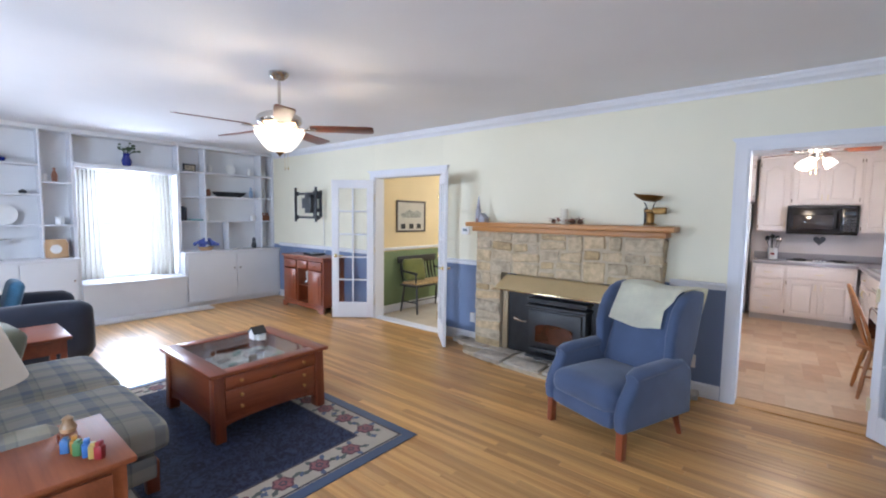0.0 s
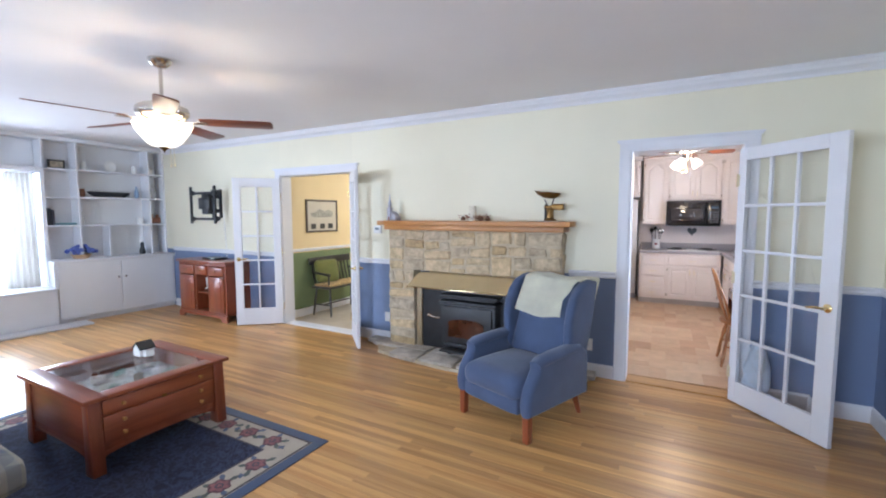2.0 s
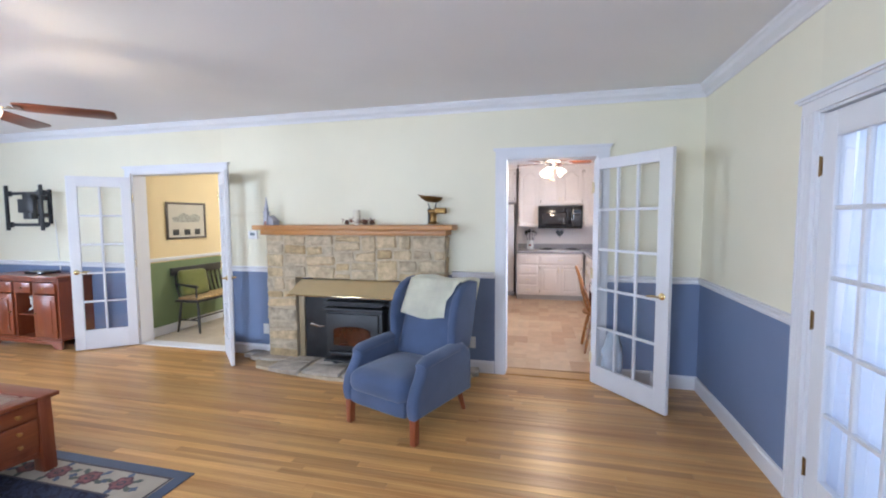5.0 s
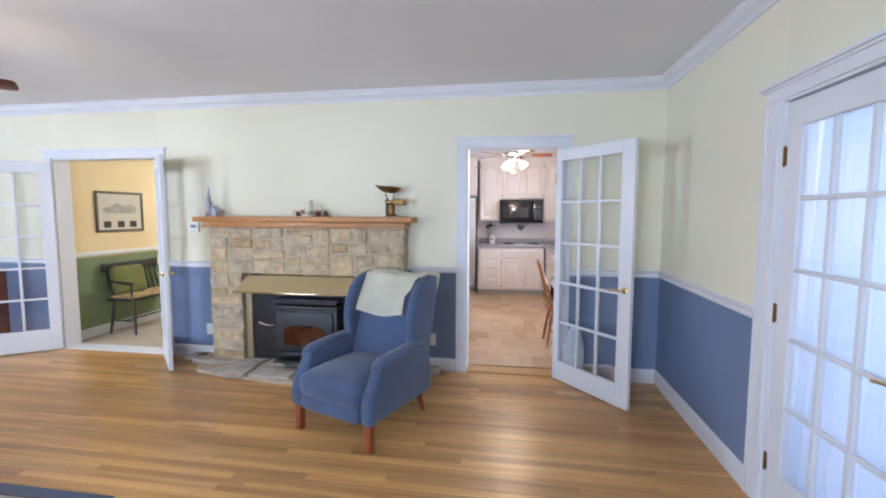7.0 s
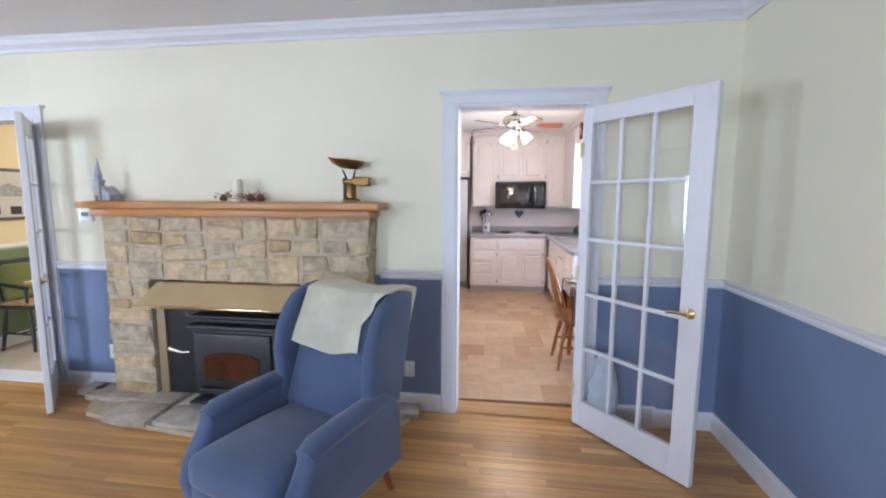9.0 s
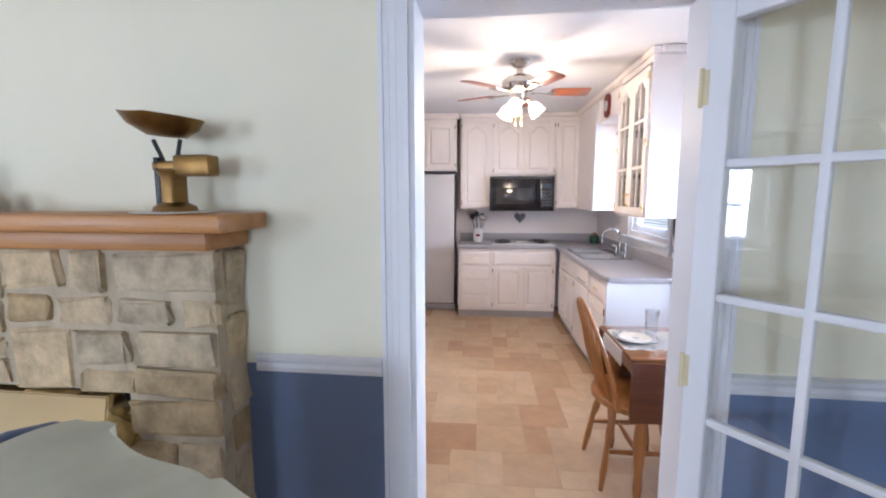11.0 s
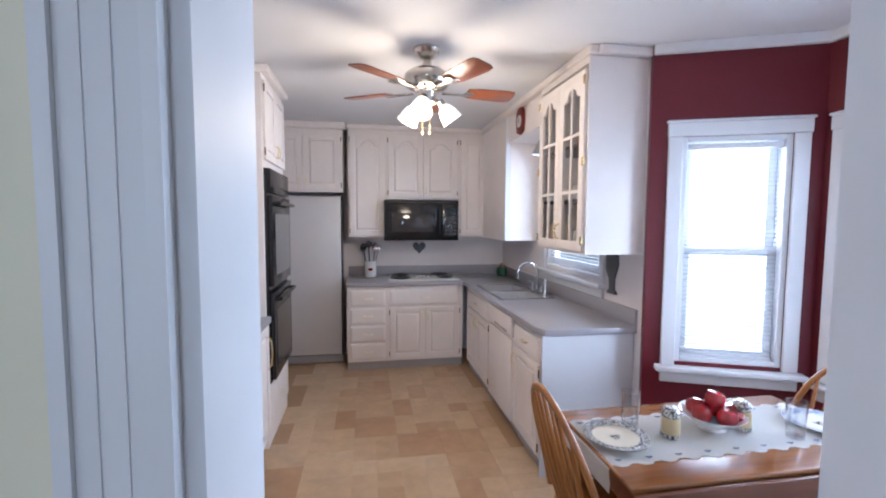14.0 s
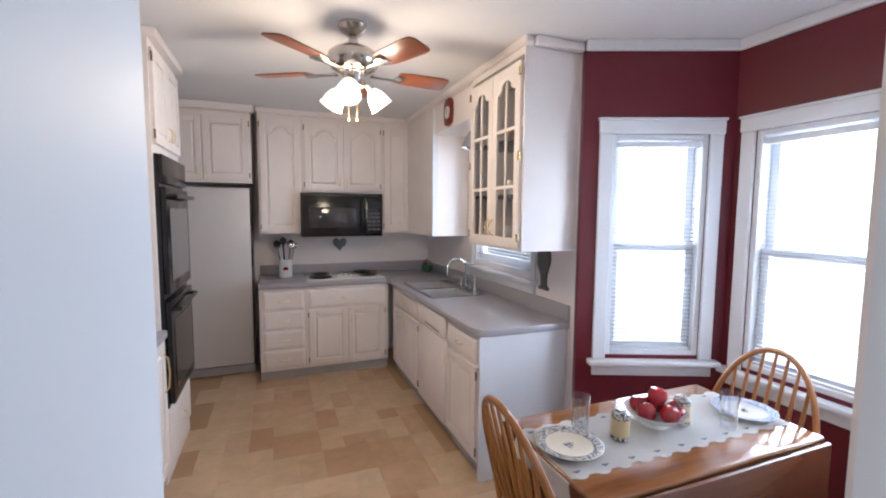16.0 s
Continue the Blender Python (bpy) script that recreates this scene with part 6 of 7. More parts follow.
u = base_unit("base_cabinet", pose(-0.04, FY, 0), 0.40, 0.58, "white four-drawer base cabinet under the counter")
for k in range(4):
    drawer(u, 0.03, 0.385, 0.115 + k * 0.185, 0.115 + k * 0.185 + 0.165, 0)
u = base_unit("base_cabinet", pose(0.362, FY, 0), 0.80, 0.58, "white base cabinet with two doors under the cooktop")
drawer(u, 0.03, 0.76, 0.67, 0.835, 0)
raised_door(u, 0.03, 0.393, 0.115, 0.65, 0, False, True)
raised_door(u, 0.397, 0.76, 0.115, 0.65, 0, False, False)
EAST = Matrix.Translation((1.20, 8.10, 0)) @ pose(0, 0, 0, 0, 0, -90)
u = base_unit("base_cabinet", EAST, 0.88, 0.585, "white sink base cabinet with two doors", 0.74)
drawer(u, 0.10, 0.86, 0.70, 0.84, 0)
raised_door(u, 0.10, 0.478, 0.115, 0.68, 0, False, True)
raised_door(u, 0.482, 0.86, 0.115, 0.68, 0, False, False)
dw = thing("dishwasher", EAST @ pose(0.885, 0, 0), "white built-in dishwasher under the counter", "dishwasher")
part("tub", boxes((0, 0.60, 0.0, 0.58, 0.09, 0.74)), KCAB, dw)
part("toe_kick", boxes((0, 0.60, 0.04, 0.58, 0, 0.09)), TOEM, dw)
part("door_panel", boxes((0.01, 0.59, -0.022, 0, 0.10, 0.70), bevel=0.006), KCAB, dw)
cpn = part("control_panel", boxes((0.01, 0.59, -0.026, 0, 0.715, 0.865), bevel=0.006), KCAB, dw)
part("handle_slot", boxes((0.20, 0.50, -0.03, -0.026, 0.735, 0.75), bevel=0.002), TOEM, cpn)
u = base_unit("base_cabinet", EAST @ pose(1.49, 0, 0), 0.50, 0.585, "white end base cabinet with one drawer")
drawer(u, 0.02, 0.47, 0.70, 0.84, 0)
raised_door(u, 0.02, 0.47, 0.115, 0.68, 0, False, False)
part("end_panel", boxes((0.50, 0.515, -0.012, 0.585, 0.0, 0.872)), WHITE, u, "plain white end panel")

ctop = thing("countertop", pose(0, 0, 0.873), "grey laminate countertop with a raised back lip", "countertop")
top_out = [(-0.045, 8.115), (1.13, 8.115), (1.165, 8.08), (1.165, 6.17), (1.20, 6.085), (1.27, 6.07), (KE, 6.07), (KE, KB), (-0.045, KB)]
cb = bmesh.new()
rims = []
for loop in (top_out, [(1.245, 7.045), (1.59, 7.045), (1.59, 7.795), (1.245, 7.795)]):
    vs_ = [cb.verts.new((x, y, 0.042)) for x, y in loop]
    rims += [cb.edges.new((vs_[i], vs_[(i + 1) % len(vs_)])) for i in range(len(vs_))]
bmesh.ops.triangle_fill(cb, use_beauty=True, edges=rims)
low = bmesh.ops.extrude_face_region(cb, geom=cb.faces[:])
bmesh.ops.translate(cb, verts=[g for g in low["geom"] if isinstance(g, bmesh.types.BMVert)], vec=(0, 0, -0.042))
bmesh.ops.recalc_face_normals(cb, faces=cb.faces[:])
bmesh.ops.bevel(cb, geom=[e for e in cb.edges if len(e.link_faces) == 2 and e.calc_face_angle() > 1.2], offset=0.006, segments=2, affect="EDGES", profile=0.5)
part("top", cb, LAMINATE, ctop)
part("back_lip", boxes((-0.045, KE, KB - 0.02, KB, 0.042, 0.15), bevel=0.004), LAMINATE, ctop)
part("side_lip", boxes((KE - 0.02, KE, 6.07, KB - 0.02, 0.042, 0.145), bevel=0.004), LAMINATE, ctop)

cook = thing("cooktop", pose(0.76, 8.43, 0.916), "white electric cooktop with four coil burners", "cooktop")
part("pan", boxes((-0.38, 0.38, -0.25, 0.25, 0, 0.014), bevel=0.008), CHINA, cook)
for x, y, r in ((-0.24, -0.12, 0.10), (-0.22, 0.12, 0.08), (0.24, -0.12, 0.08), (0.22, 0.12, 0.10)):
    bn_ = part("burner", lathe([(0, 0.016), (r * 0.9, 0.013), (r + 0.018, 0.020), (r + 0.012, 0.014), (0, 0.014)], 28), CHROME, cook, "", pose(x, y, 0))
    coil = [((0.02 + (r - 0.02) * k / 70) * math.cos(k * 0.4), (0.02 + (r - 0.02) * k / 70) * math.sin(k * 0.4), 0.027) for k in range(71)]
    part("coil", sweep(coil, 0.006, 6), IRON, bn_)
for x in (-0.06, -0.02, 0.02, 0.06):
    part("control_knob", lathe([(0, 0.014), (0.016, 0.014), (0.013, 0.03), (0, 0.032)], 12, x, -0.06 + 0.05 * (abs(x) < 0.03)), CHINA, cook)

sink = thing("kitchen_sink", pose(1.49, 7.42, 0.9155), "double-bowl stainless steel sink in the counter", "sink")
part("rim", boxes((-0.27, 0.20, -0.40, -0.375, 0, 0.008), (-0.27, 0.20, 0.375, 0.40, 0, 0.008), (-0.27, -0.245, -0.375, 0.375, 0, 0.008), (0.10, 0.20, -0.375, 0.375, 0, 0.008), (-0.245, 0.10, -0.02, 0.02, 0, 0.008), bevel=0.003), STEEL, sink)
for y0, y1 in ((-0.375, -0.02), (0.02, 0.375)):
    part("bowl", boxes((-0.244, -0.236, y0, y1, -0.15, 0.002), (0.092, 0.10, y0, y1, -0.15, 0.002), (-0.236, 0.092, y0, y0 + 0.008, -0.15, 0.002), (-0.236, 0.092, y1 - 0.008, y1, -0.15, 0.002), (-0.236, 0.092, y0 + 0.008, y1 - 0.008, -0.15, -0.142), bevel=0.002, seg=1), plain("sink_steel", (0.58, 0.58, 0.59), 0.42, 0.55, 0.05, 8), sink, "brushed steel bowl")
    part("drain", lathe([(0, -0.142), (0.045, -0.142), (0.04, -0.136), (0, -0.139)], 20, -0.07, (y0 + y1) / 2), CHROME, sink)
fa = thing("faucet", pose(1.67, 7.36, 0.922), "chrome gooseneck kitchen faucet with side handles", "faucet")
part("deck_plate", boxes((-0.03, 0.03, -0.13, 0.13, 0, 0.014), bevel=0.006), STEEL, fa)
part("spout", sweep([(0, 0, 0.01), (0, 0, 0.16)] + [(-0.09 + 0.09 * math.cos(a), 0, 0.17 + 0.09 * math.sin(a)) for a in [math.pi * k / 10 for k in range(11)]] + [(-0.18, 0, 0.12)], 0.011, 10), STEEL, fa)
for y in (-0.10, 0.10):
    h = part("handle_post", lathe([(0, 0.01), (0.02, 0.012), (0.014, 0.05), (0.018, 0.07), (0, 0.08)], 14, 0, y), STEEL, fa)
    part("lever", sweep([(0, y, 0.072), (-0.05, y * 1.1, 0.088)], [0.008, 0.006], 8), STEEL, h)
part("sprayer", lathe([(0, 0.0), (0.02, 0.0), (0.014, 0.03), (0.016, 0.10), (0.012, 0.13), (0, 0.135)], 14, 0, -0.18), STEEL, fa)

# upper cabinets
UY = 8.41
UT = KTOP - 0.05


def upper(name, at, wide, deep, z0, z1, doors, label, arched=True):
    t = thing(name, at, label, "cabinet", "upper cabinets")
    part("carcass", boxes((0, wide, 0, deep, z0, z1)), KCAB, t)
    w = wide / doors
    for k in range(doors):
        raised_door(t, k * w + (0.02 if k == 0 else 0.004), (k + 1) * w - (0.02 if k == doors - 1 else 0.004), z0 + 0.02, z1 - 0.05, 0, arched, k == 0 and doors > 0 and not (doors == 1 and "right" in name), True)
    return t


upper("upper_cabinet", pose(-0.03, UY, 0), 0.40, KB - UY, 1.365, UT, 1, "tall narrow white upper cabinet with an arched panel door")
upper("upper_cabinet", pose(0.372, UY, 0), 0.79, KB - UY, 1.775, UT, 2, "white upper cabinet with two arched doors over the microwave")
upper("upper_cabinet", pose(1.164, UY, 0), 0.32, KB - UY, 1.365, UT, 1, "narrow white upper cabinet in the corner", False)
cu = thing("corner_cabinet", pose(1.44, 7.60, 0), "white corner upper cabinet beside the sink window", "cabinet", "upper cabinets")
part("carcass", boxes((0.045, KE - 1.44, 0, KB - 7.60, 1.365, UT)), KCAB, cu)
part("face_frame", boxes((0.0, 0.043, 0.02, UY - 7.60 - 0.02, 1.365, UT)), KCAB, cu)
part("end_panel", boxes((-0.002, 0.045, -0.003, 0.018, 1.365, UT)), WHITE, cu)
structure("soffit", boxes((1.46, KE, 6.75, 7.595, 2.27, KTOP)), KCAB, "white boxed soffit over the sink window", "soffit")
structure("cabinet_crown", boxes((-0.93, -0.045, 8.30, 8.37, UT - 0.02, KTOP), (-0.04, 1.46, UY - 0.05, UY + 0.02, UT, KTOP), (1.40, 1.46, 6.02, UY - 0.05, UT, KTOP), (1.46, KE, 6.0, 6.05, UT, KTOP), bevel=0.012), KCAB, "white crown moulding over the cabinets", "trim")
hoodl = thing("sink_lamp", pose(1.62, 7.12, 2.10), "grey metal lamp shade over the sink", "lamp")
part("shade", lathe([(0.05, 0.13), (0.12, 0.0), (0.115, 0.0), (0.045, 0.13)], 4), STEEL, hoodl)
part("stem", lathe([(0, 0.12), (0.012, 0.12), (0.012, 0.17), (0, 0.17)], 10), STEEL, hoodl)

# glazed china cabinet at the end of the counter
gx0, gx1, gy0, gy1, gz0, gz1 = 1.42, KE, 6.05, 6.74, 1.36, UT
gc = thing("china_cabinet", pose(0, 0, 0), "white glass-fronted upper cabinet with arched mullion doors", "cabinet", "upper cabinets")
for nm, b6 in (("side_panel", (gx0, gx1, gy0, gy0 + 0.015, gz0, gz1)), ("side_panel", (gx0, gx1, gy1 - 0.015, gy1, gz0, gz1)), ("bottom_board", (gx0, gx1, gy0 + 0.015, gy1 - 0.015, gz0, gz0 + 0.02)),
               ("top_board", (gx0, gx1, gy0 + 0.015, gy1 - 0.015, gz1 - 0.04, gz1)), ("back_board", (gx1 - 0.012, gx1, gy0 + 0.015, gy1 - 0.015, gz0 + 0.02, gz1 - 0.04))):
    part(nm, boxes(b6), KCAB, gc)
for z in (1.68, 2.02):
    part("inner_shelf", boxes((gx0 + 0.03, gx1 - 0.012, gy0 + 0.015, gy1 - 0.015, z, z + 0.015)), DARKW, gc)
# thin dark sheet over the white back: the cabinet's inner shade as colour
part("inner_back", boxes((gx1 - 0.016, gx1 - 0.0125, gy0 + 0.015, gy1 - 0.015, gz0 + 0.02, gz1 - 0.04)), plain("cabinet_shade_colour", (0.10, 0.07, 0.06), 0.8), gc, "cabinet back coloured dark for the shade inside")
mid = (gy0 + gy1) / 2
for a, c in ((gy0 + 0.02, mid - 0.002), (mid + 0.002, gy1 - 0.02)):
    z0, z1 = gz0 + 0.02, gz1 - 0.07
    cx, hw = (a + c) / 2, (c - a) / 2 - 0.055
    top = z1 - 0.14
    outer = [(a, z0), (c, z0), (c, z1), (a, z1)]
    fr_ = bmesh.new()
    for b4 in ((gx0 - 0.018, gx0, a, a + 0.055, z0, z1), (gx0 - 0.018, gx0, c - 0.055, c, z0, z1), (gx0 - 0.018, gx0, a + 0.055, c - 0.055, z0, z0 + 0.055), (gx0 - 0.018, gx0, a + 0.055, c - 0.055, z1 - 0.05, z1)):
        slab(fr_, *b4)
    dd = part("glazed_door", fr_, KCAB, gc)
    arch2 = [(cx - hw, z1 - 0.05), (cx - hw, top), (cx - hw * 0.6, top + 0.015), (cx - hw * 0.45, top + 0.05), (cx, top + 0.075), (cx + hw * 0.45, top + 0.05), (cx + hw * 0.6, top + 0.015), (cx + hw, top), (cx + hw, z1 - 0.05)]
    part("arch_panel", extrude(arch2, 0.016, "x", gx0 - 0.017), KCAB, dd)
    part("mullion", boxes((gx0 - 0.016, gx0 - 0.004, cx - 0.009, cx + 0.009, z0 + 0.05, z1 - 0.07)), KCAB, dd)
    for z in (z0 + 0.055 + (top - z0) * 0.33, z0 + 0.055 + (top - z0) * 0.70):
        part("mullion", boxes((gx0 - 0.0155, gx0 - 0.0045, a + 0.05, c - 0.05, z - 0.009, z + 0.009)), KCAB, dd)
    gl = part("pane", boxes((gx0 - 0.009, gx0 - 0.006, a + 0.05, c - 0.05, z0 + 0.05, z1 - 0.05)), GLASS, dd, "", None, False)
    gl.visible_shadow = False
    hy = a if a < mid - 0.1 else c
    for z in (z0 + 0.06, (z0 + z1) / 2, z1 - 0.06):
        part("hinge", boxes((gx0 - 0.024, gx0 - 0.016, hy - 0.012, hy + 0.012, z - 0.025, z + 0.025), bevel=0.003), BRASS, dd)
    py = mid - 0.03 if a < mid - 0.1 else mid + 0.03
    part("pull", sweep([(gx0 - 0.018, py, z0 + 0.06), (gx0 - 0.045, py, z0 + 0.075), (gx0 - 0.048, py, z0 + 0.11), (gx0 - 0.045, py, z0 + 0.145), (gx0 - 0.018, py, z0 + 0.16)], 0.005, 8), BRASS, dd)
for k, (y, z) in enumerate(((6.2, 1.695), (6.35, 1.695), (6.55, 1.695), (6.25, 2.035), (6.5, 2.035), (6.3, 1.38), (6.55, 1.38))):
    solo("stored_crockery", lathe([(0, 0), (0.04, 0), (0.055, 0.05), (0.05, 0.11), (0.046, 0.11), (0, 0.02)], 16), (CHINA, TERRA, CHINA)[k % 3], pose(1.64, y, z), "cup stored behind the cabinet's glass", "crockery", "crockery in the china cabinet")

# microwave
mw = thing("microwave", pose(0.345, 8.31, 1.335), "black over-the-range microwave with a dark window", "microwave")
part("body", boxes((0, 0.80, 0, KB - 8.31, 0, 0.43), bevel=0.006), BLACKP, mw)
md = part("door", boxes((0.012, 0.60, -0.03, 0, 0.03, 0.39), bevel=0.008), BLACKP, mw)
part("window", boxes((0.075, 0.53, -0.0325, -0.03, 0.09, 0.29), bevel=0.002), plain("microwave_glass", (0.035, 0.03, 0.028), 0.06, 0, 0.2, 6, bump=0, coat=0.4), md, "dark glass window")
part("handle", sweep([(0.585, -0.03, 0.08), (0.585, -0.06, 0.11), (0.585, -0.06, 0.32), (0.585, -0.03, 0.35)], 0.010, 8), BLACKP, md)
cp_ = part("control_panel", boxes((0.62, 0.79, -0.024, 0, 0.03, 0.39), bevel=0.006), BLACKP, mw)
BTN = plain("button_grey", (0.06, 0.06, 0.065), 0.4)
for r in range(5):
    for c in range(3):
        part("button", boxes((0.645 + c * 0.045, 0.68 + c * 0.045, -0.027, -0.024, 0.06 + r * 0.04, 0.085 + r * 0.04)), BTN, cp_)
part("clock_display", boxes((0.645, 0.765, -0.027, -0.024, 0.29, 0.34)), plain("dark_display", (0.02, 0.035, 0.05), 0.1), cp_)
part("vent_grille", boxes(*[(0.02 + k * 0.03, 0.04 + k * 0.03, -0.012, 0, 0.402, 0.42) for k in range(25)]), BTN, mw)

# refrigerator and the cupboard over it
fg = thing("refrigerator", pose(-0.86, 8.42, 0), "white refrigerator with smooth doors", "refrigerator")
part("cabinet", boxes((0, 0.765, 0.06, 0.31, 0.03, 1.80)), BLACKP, fg)
part("door", boxes((0.0, 0.75, 0.0, 0.058, 0.10, 1.80), bevel=0.012), APPLW, fg)
part("base_grille", boxes((0.0, 0.76, 0.02, 0.06, 0.01, 0.09), bevel=0.004), LAMINATE, fg)
part("handle", sweep([(0.06, 0.0, 0.95), (0.06, -0.04, 1.0), (0.06, -0.04, 1.35), (0.06, 0.0, 1.40)], 0.011, 8), APPLW, fg)
for x in (0.08, 0.68):
    part("foot", lathe([(0, 0), (0.02, 0), (0.02, 0.03), (0, 0.03)], 10, x, 0.2), BLACKP, fg)
u = upper("upper_cabinet", pose(-0.88, 8.36, 0), 0.80, KB - 8.36, 1.84, UT - 0.02, 2, "white cupboard with two plain doors over the refrigerator", False)

# oven tower on the west side
OX = -0.50
WEST = Matrix.Translation((OX, 7.40, 0)) @ pose(0, 0, 0, 0, 0, 90) @ pose(-0.69, 0, 0)
ot = thing("oven_cabinet", WEST, "tall white cabinet housing the double oven", "cabinet")
part("carcass", boxes((0, 0.02, 0, 0.62, 0, UT), (0.67, 0.69, 0, 0.62, 0, UT), (0.02, 0.67, 0, 0.62, 0.0, 0.44), (0.02, 0.67, 0, 0.62, 1.90, UT)), KCAB, ot)
drawer(ot, 0.03, 0.66, 0.12, 0.42, 0)
raised_door(ot, 0.02, 0.343, 1.95, UT - 0.04, 0, False, True)
raised_door(ot, 0.347, 0.67, 1.95, UT - 0.04, 0, False, False)
part("cornice", boxes((-0.03, 0.69, -0.05, 0.62, UT, KTOP), bevel=0.012), KCAB, ot)
ov = thing("double_wall_oven", WEST @ pose(0.02, -0.022, 0.445), "black double wall oven with glass doors", "oven")
part("frame", boxes((0, 0.65, 0, 0.60, 0, 1.45)), BLACKP, ov)
part("control_panel", boxes((0.0, 0.65, -0.02, 0, 1.29, 1.45), bevel=0.006), BLACKP, ov)
for z0, z1 in ((0.02, 0.62), (0.66, 1.27)):
    dd = part("oven_door", boxes((0.005, 0.645, -0.03, 0, z0, z1), bevel=0.008), BLACKP, ov)
    part("door_glass", boxes((0.07, 0.58, -0.033, -0.03, z0 + 0.07, z1 - 0.12)), BLACKG, dd, "glossy black glass")
    part("handle", sweep([(0.05, -0.03, z1 - 0.05), (0.05, -0.065, z1 - 0.05), (0.60, -0.065, z1 - 0.05), (0.60, -0.03, z1 - 0.05)], 0.012, 8), BLACKP, dd)
nb = thing("base_cabinet", Matrix.Translation((OX, 6.705, 0)) @ pose(0, 0, 0, 0, 0, 90) @ pose(-1.1, 0, 0), "white base cabinet with brass pulls beside the ovens", "cabinet", "base cabinets")
part("carcass", boxes((0, 1.1, 0, 0.62, 0.09, 0.872)), KCAB, nb)
part("toe_kick", boxes((0, 1.1, 0.04, 0.62, 0, 0.09)), TOEM, nb)
for a in (0.01, 0.37, 0.74):
    d_ = raised_door(nb, a, a + 0.35, 0.115, 0.86, 0, False, True, False)
    pull(d_, a + 0.31, -0.020, 0.68, True, 0.22)
solo("countertop", boxes((0, 1.1, -0.035, 0.62, 0, 0.042), bevel=0.008), LAMINATE, Matrix.Translation((OX, 6.705, 0.873)) @ pose(0, 0, 0, 0, 0, 90) @ pose(-1.1, 0, 0), "grey laminate counter beside the ovens", "countertop")

fan(pose(0.516, 6.27, KTOP), 0.54, 5, 5, 0.235, wood("oak_fan_blade", (0.13, 0.035, 0.016), (0.25, 0.08, 0.035), 0, 0.3, 0.3), "nickel kitchen ceiling fan with three lit shades", 250)

# ---- dining table, chairs and what lies on it ----
TX0, TX1, TY0, TY1 = 0.955, 2.03, 4.86, 5.40
tb = thing("dining_table", pose((TX0 + TX1) / 2, (TY0 + TY1) / 2, 0), "glossy oak drop-leaf dining table with leaves folded down", "table")
hx, hy = (TX1 - TX0) / 2, (TY1 - TY0) / 2
part("tabletop", boxes((-hx, hx, -hy, hy, 0.728, 0.75), bevel=0.007, seg=3), OAKT, tb)
for s in (-1, 1):
    ys = s * (hy + 0.014)
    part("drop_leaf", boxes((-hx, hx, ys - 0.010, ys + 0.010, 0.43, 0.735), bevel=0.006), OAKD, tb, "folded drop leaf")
    part("apron", boxes((-hx + 0.08, hx - 0.08, s * (hy - 0.05) - 0.01, s * (hy - 0.05) + 0.01, 0.62, 0.728)), CHERRY, tb)
    part("end_apron", boxes((s * (hx - 0.06) - 0.01, s * (hx - 0.06) + 0.01, -hy + 0.06, hy - 0.06, 0.62, 0.728)), CHERRY, tb)
    for sy in (-1, 1):
        part("leg", lathe([(0, 0), (0.018, 0), (0.024, 0.05), (0.02, 0.12), (0.032, 0.30), (0.024, 0.42), (0.034, 0.50), (0.034, 0.728), (0, 0.728)], 16, s * (hx - 0.08), sy * (hy - 0.045)), OAKC, tb)


def windsor(at, label):
    c = thing("windsor_chair", at, label, "chair", "windsor chairs")
    so_ = [(0.235 * math.cos(a) * (1 + 0.06 * math.cos(2 * a)), 0.20 * math.sin(a)) for a in [2 * math.pi * k / 24 for k in range(24)]]
    part("seat", extrude(so_, 0.035, "z", 0.43, 0.01), OAKC, c)
    for x, y in ((-0.13, -0.13), (0.13, -0.13), (-0.13, 0.13), (0.13, 0.13)):
        part("leg", sweep([(x * 0.85, y * 0.85, 0.435), (x * 1.05, y * 1.05, 0.30), (x * 1.15, y * 1.15, 0.24), (x * 1.3, y * 1.3, 0.10), (x * 1.42, y * 1.42, 0.0)], [0.013, 0.021, 0.014, 0.018, 0.011], 10), OAKC, c)
    for s in (-1, 1):
        part("stretcher", sweep([(s * 0.155, -0.155, 0.20), (s * 0.155, 0, 0.20), (s * 0.155, 0.155, 0.20)], [0.009, 0.015, 0.009], 8), OAKC, c)
    part("stretcher", sweep([(-0.155, 0, 0.20), (0, 0, 0.20), (0.155, 0, 0.20)], [0.009, 0.015, 0.009], 8), OAKC, c)

    def hoop(a):
        x, z = 0.235 * math.cos(a), math.sin(a)
        return Vector((x, 0.13 + 0.15 * z, 0.46 + 0.51 * z ** 0.8))

    arcs = [math.pi * k / 24 for k in range(25)]
    part("hoop", sweep([hoop(a) for a in arcs], 0.0125, 10), OAKC, c, "bent oak bow")
    for k in range(7):
        x = -0.165 + 0.055 * k
        a = math.acos(x / 0.235 * 0.93)
        top = hoop(a)
        part("spindle", sweep([(x * 0.8, 0.14, 0.46), (x * 0.9, 0.20, 0.66), tuple(top)], [0.007, 0.010, 0.006], 8), OAKC, c)
    return c


windsor(pose(1.05, 5.125, 0, 0, 0, 90), "golden oak windsor chair with a bowed spindle back")
windsor(pose(1.93, 5.15, 0, 0, 0, -90), "golden oak windsor chair at the window end of the table")

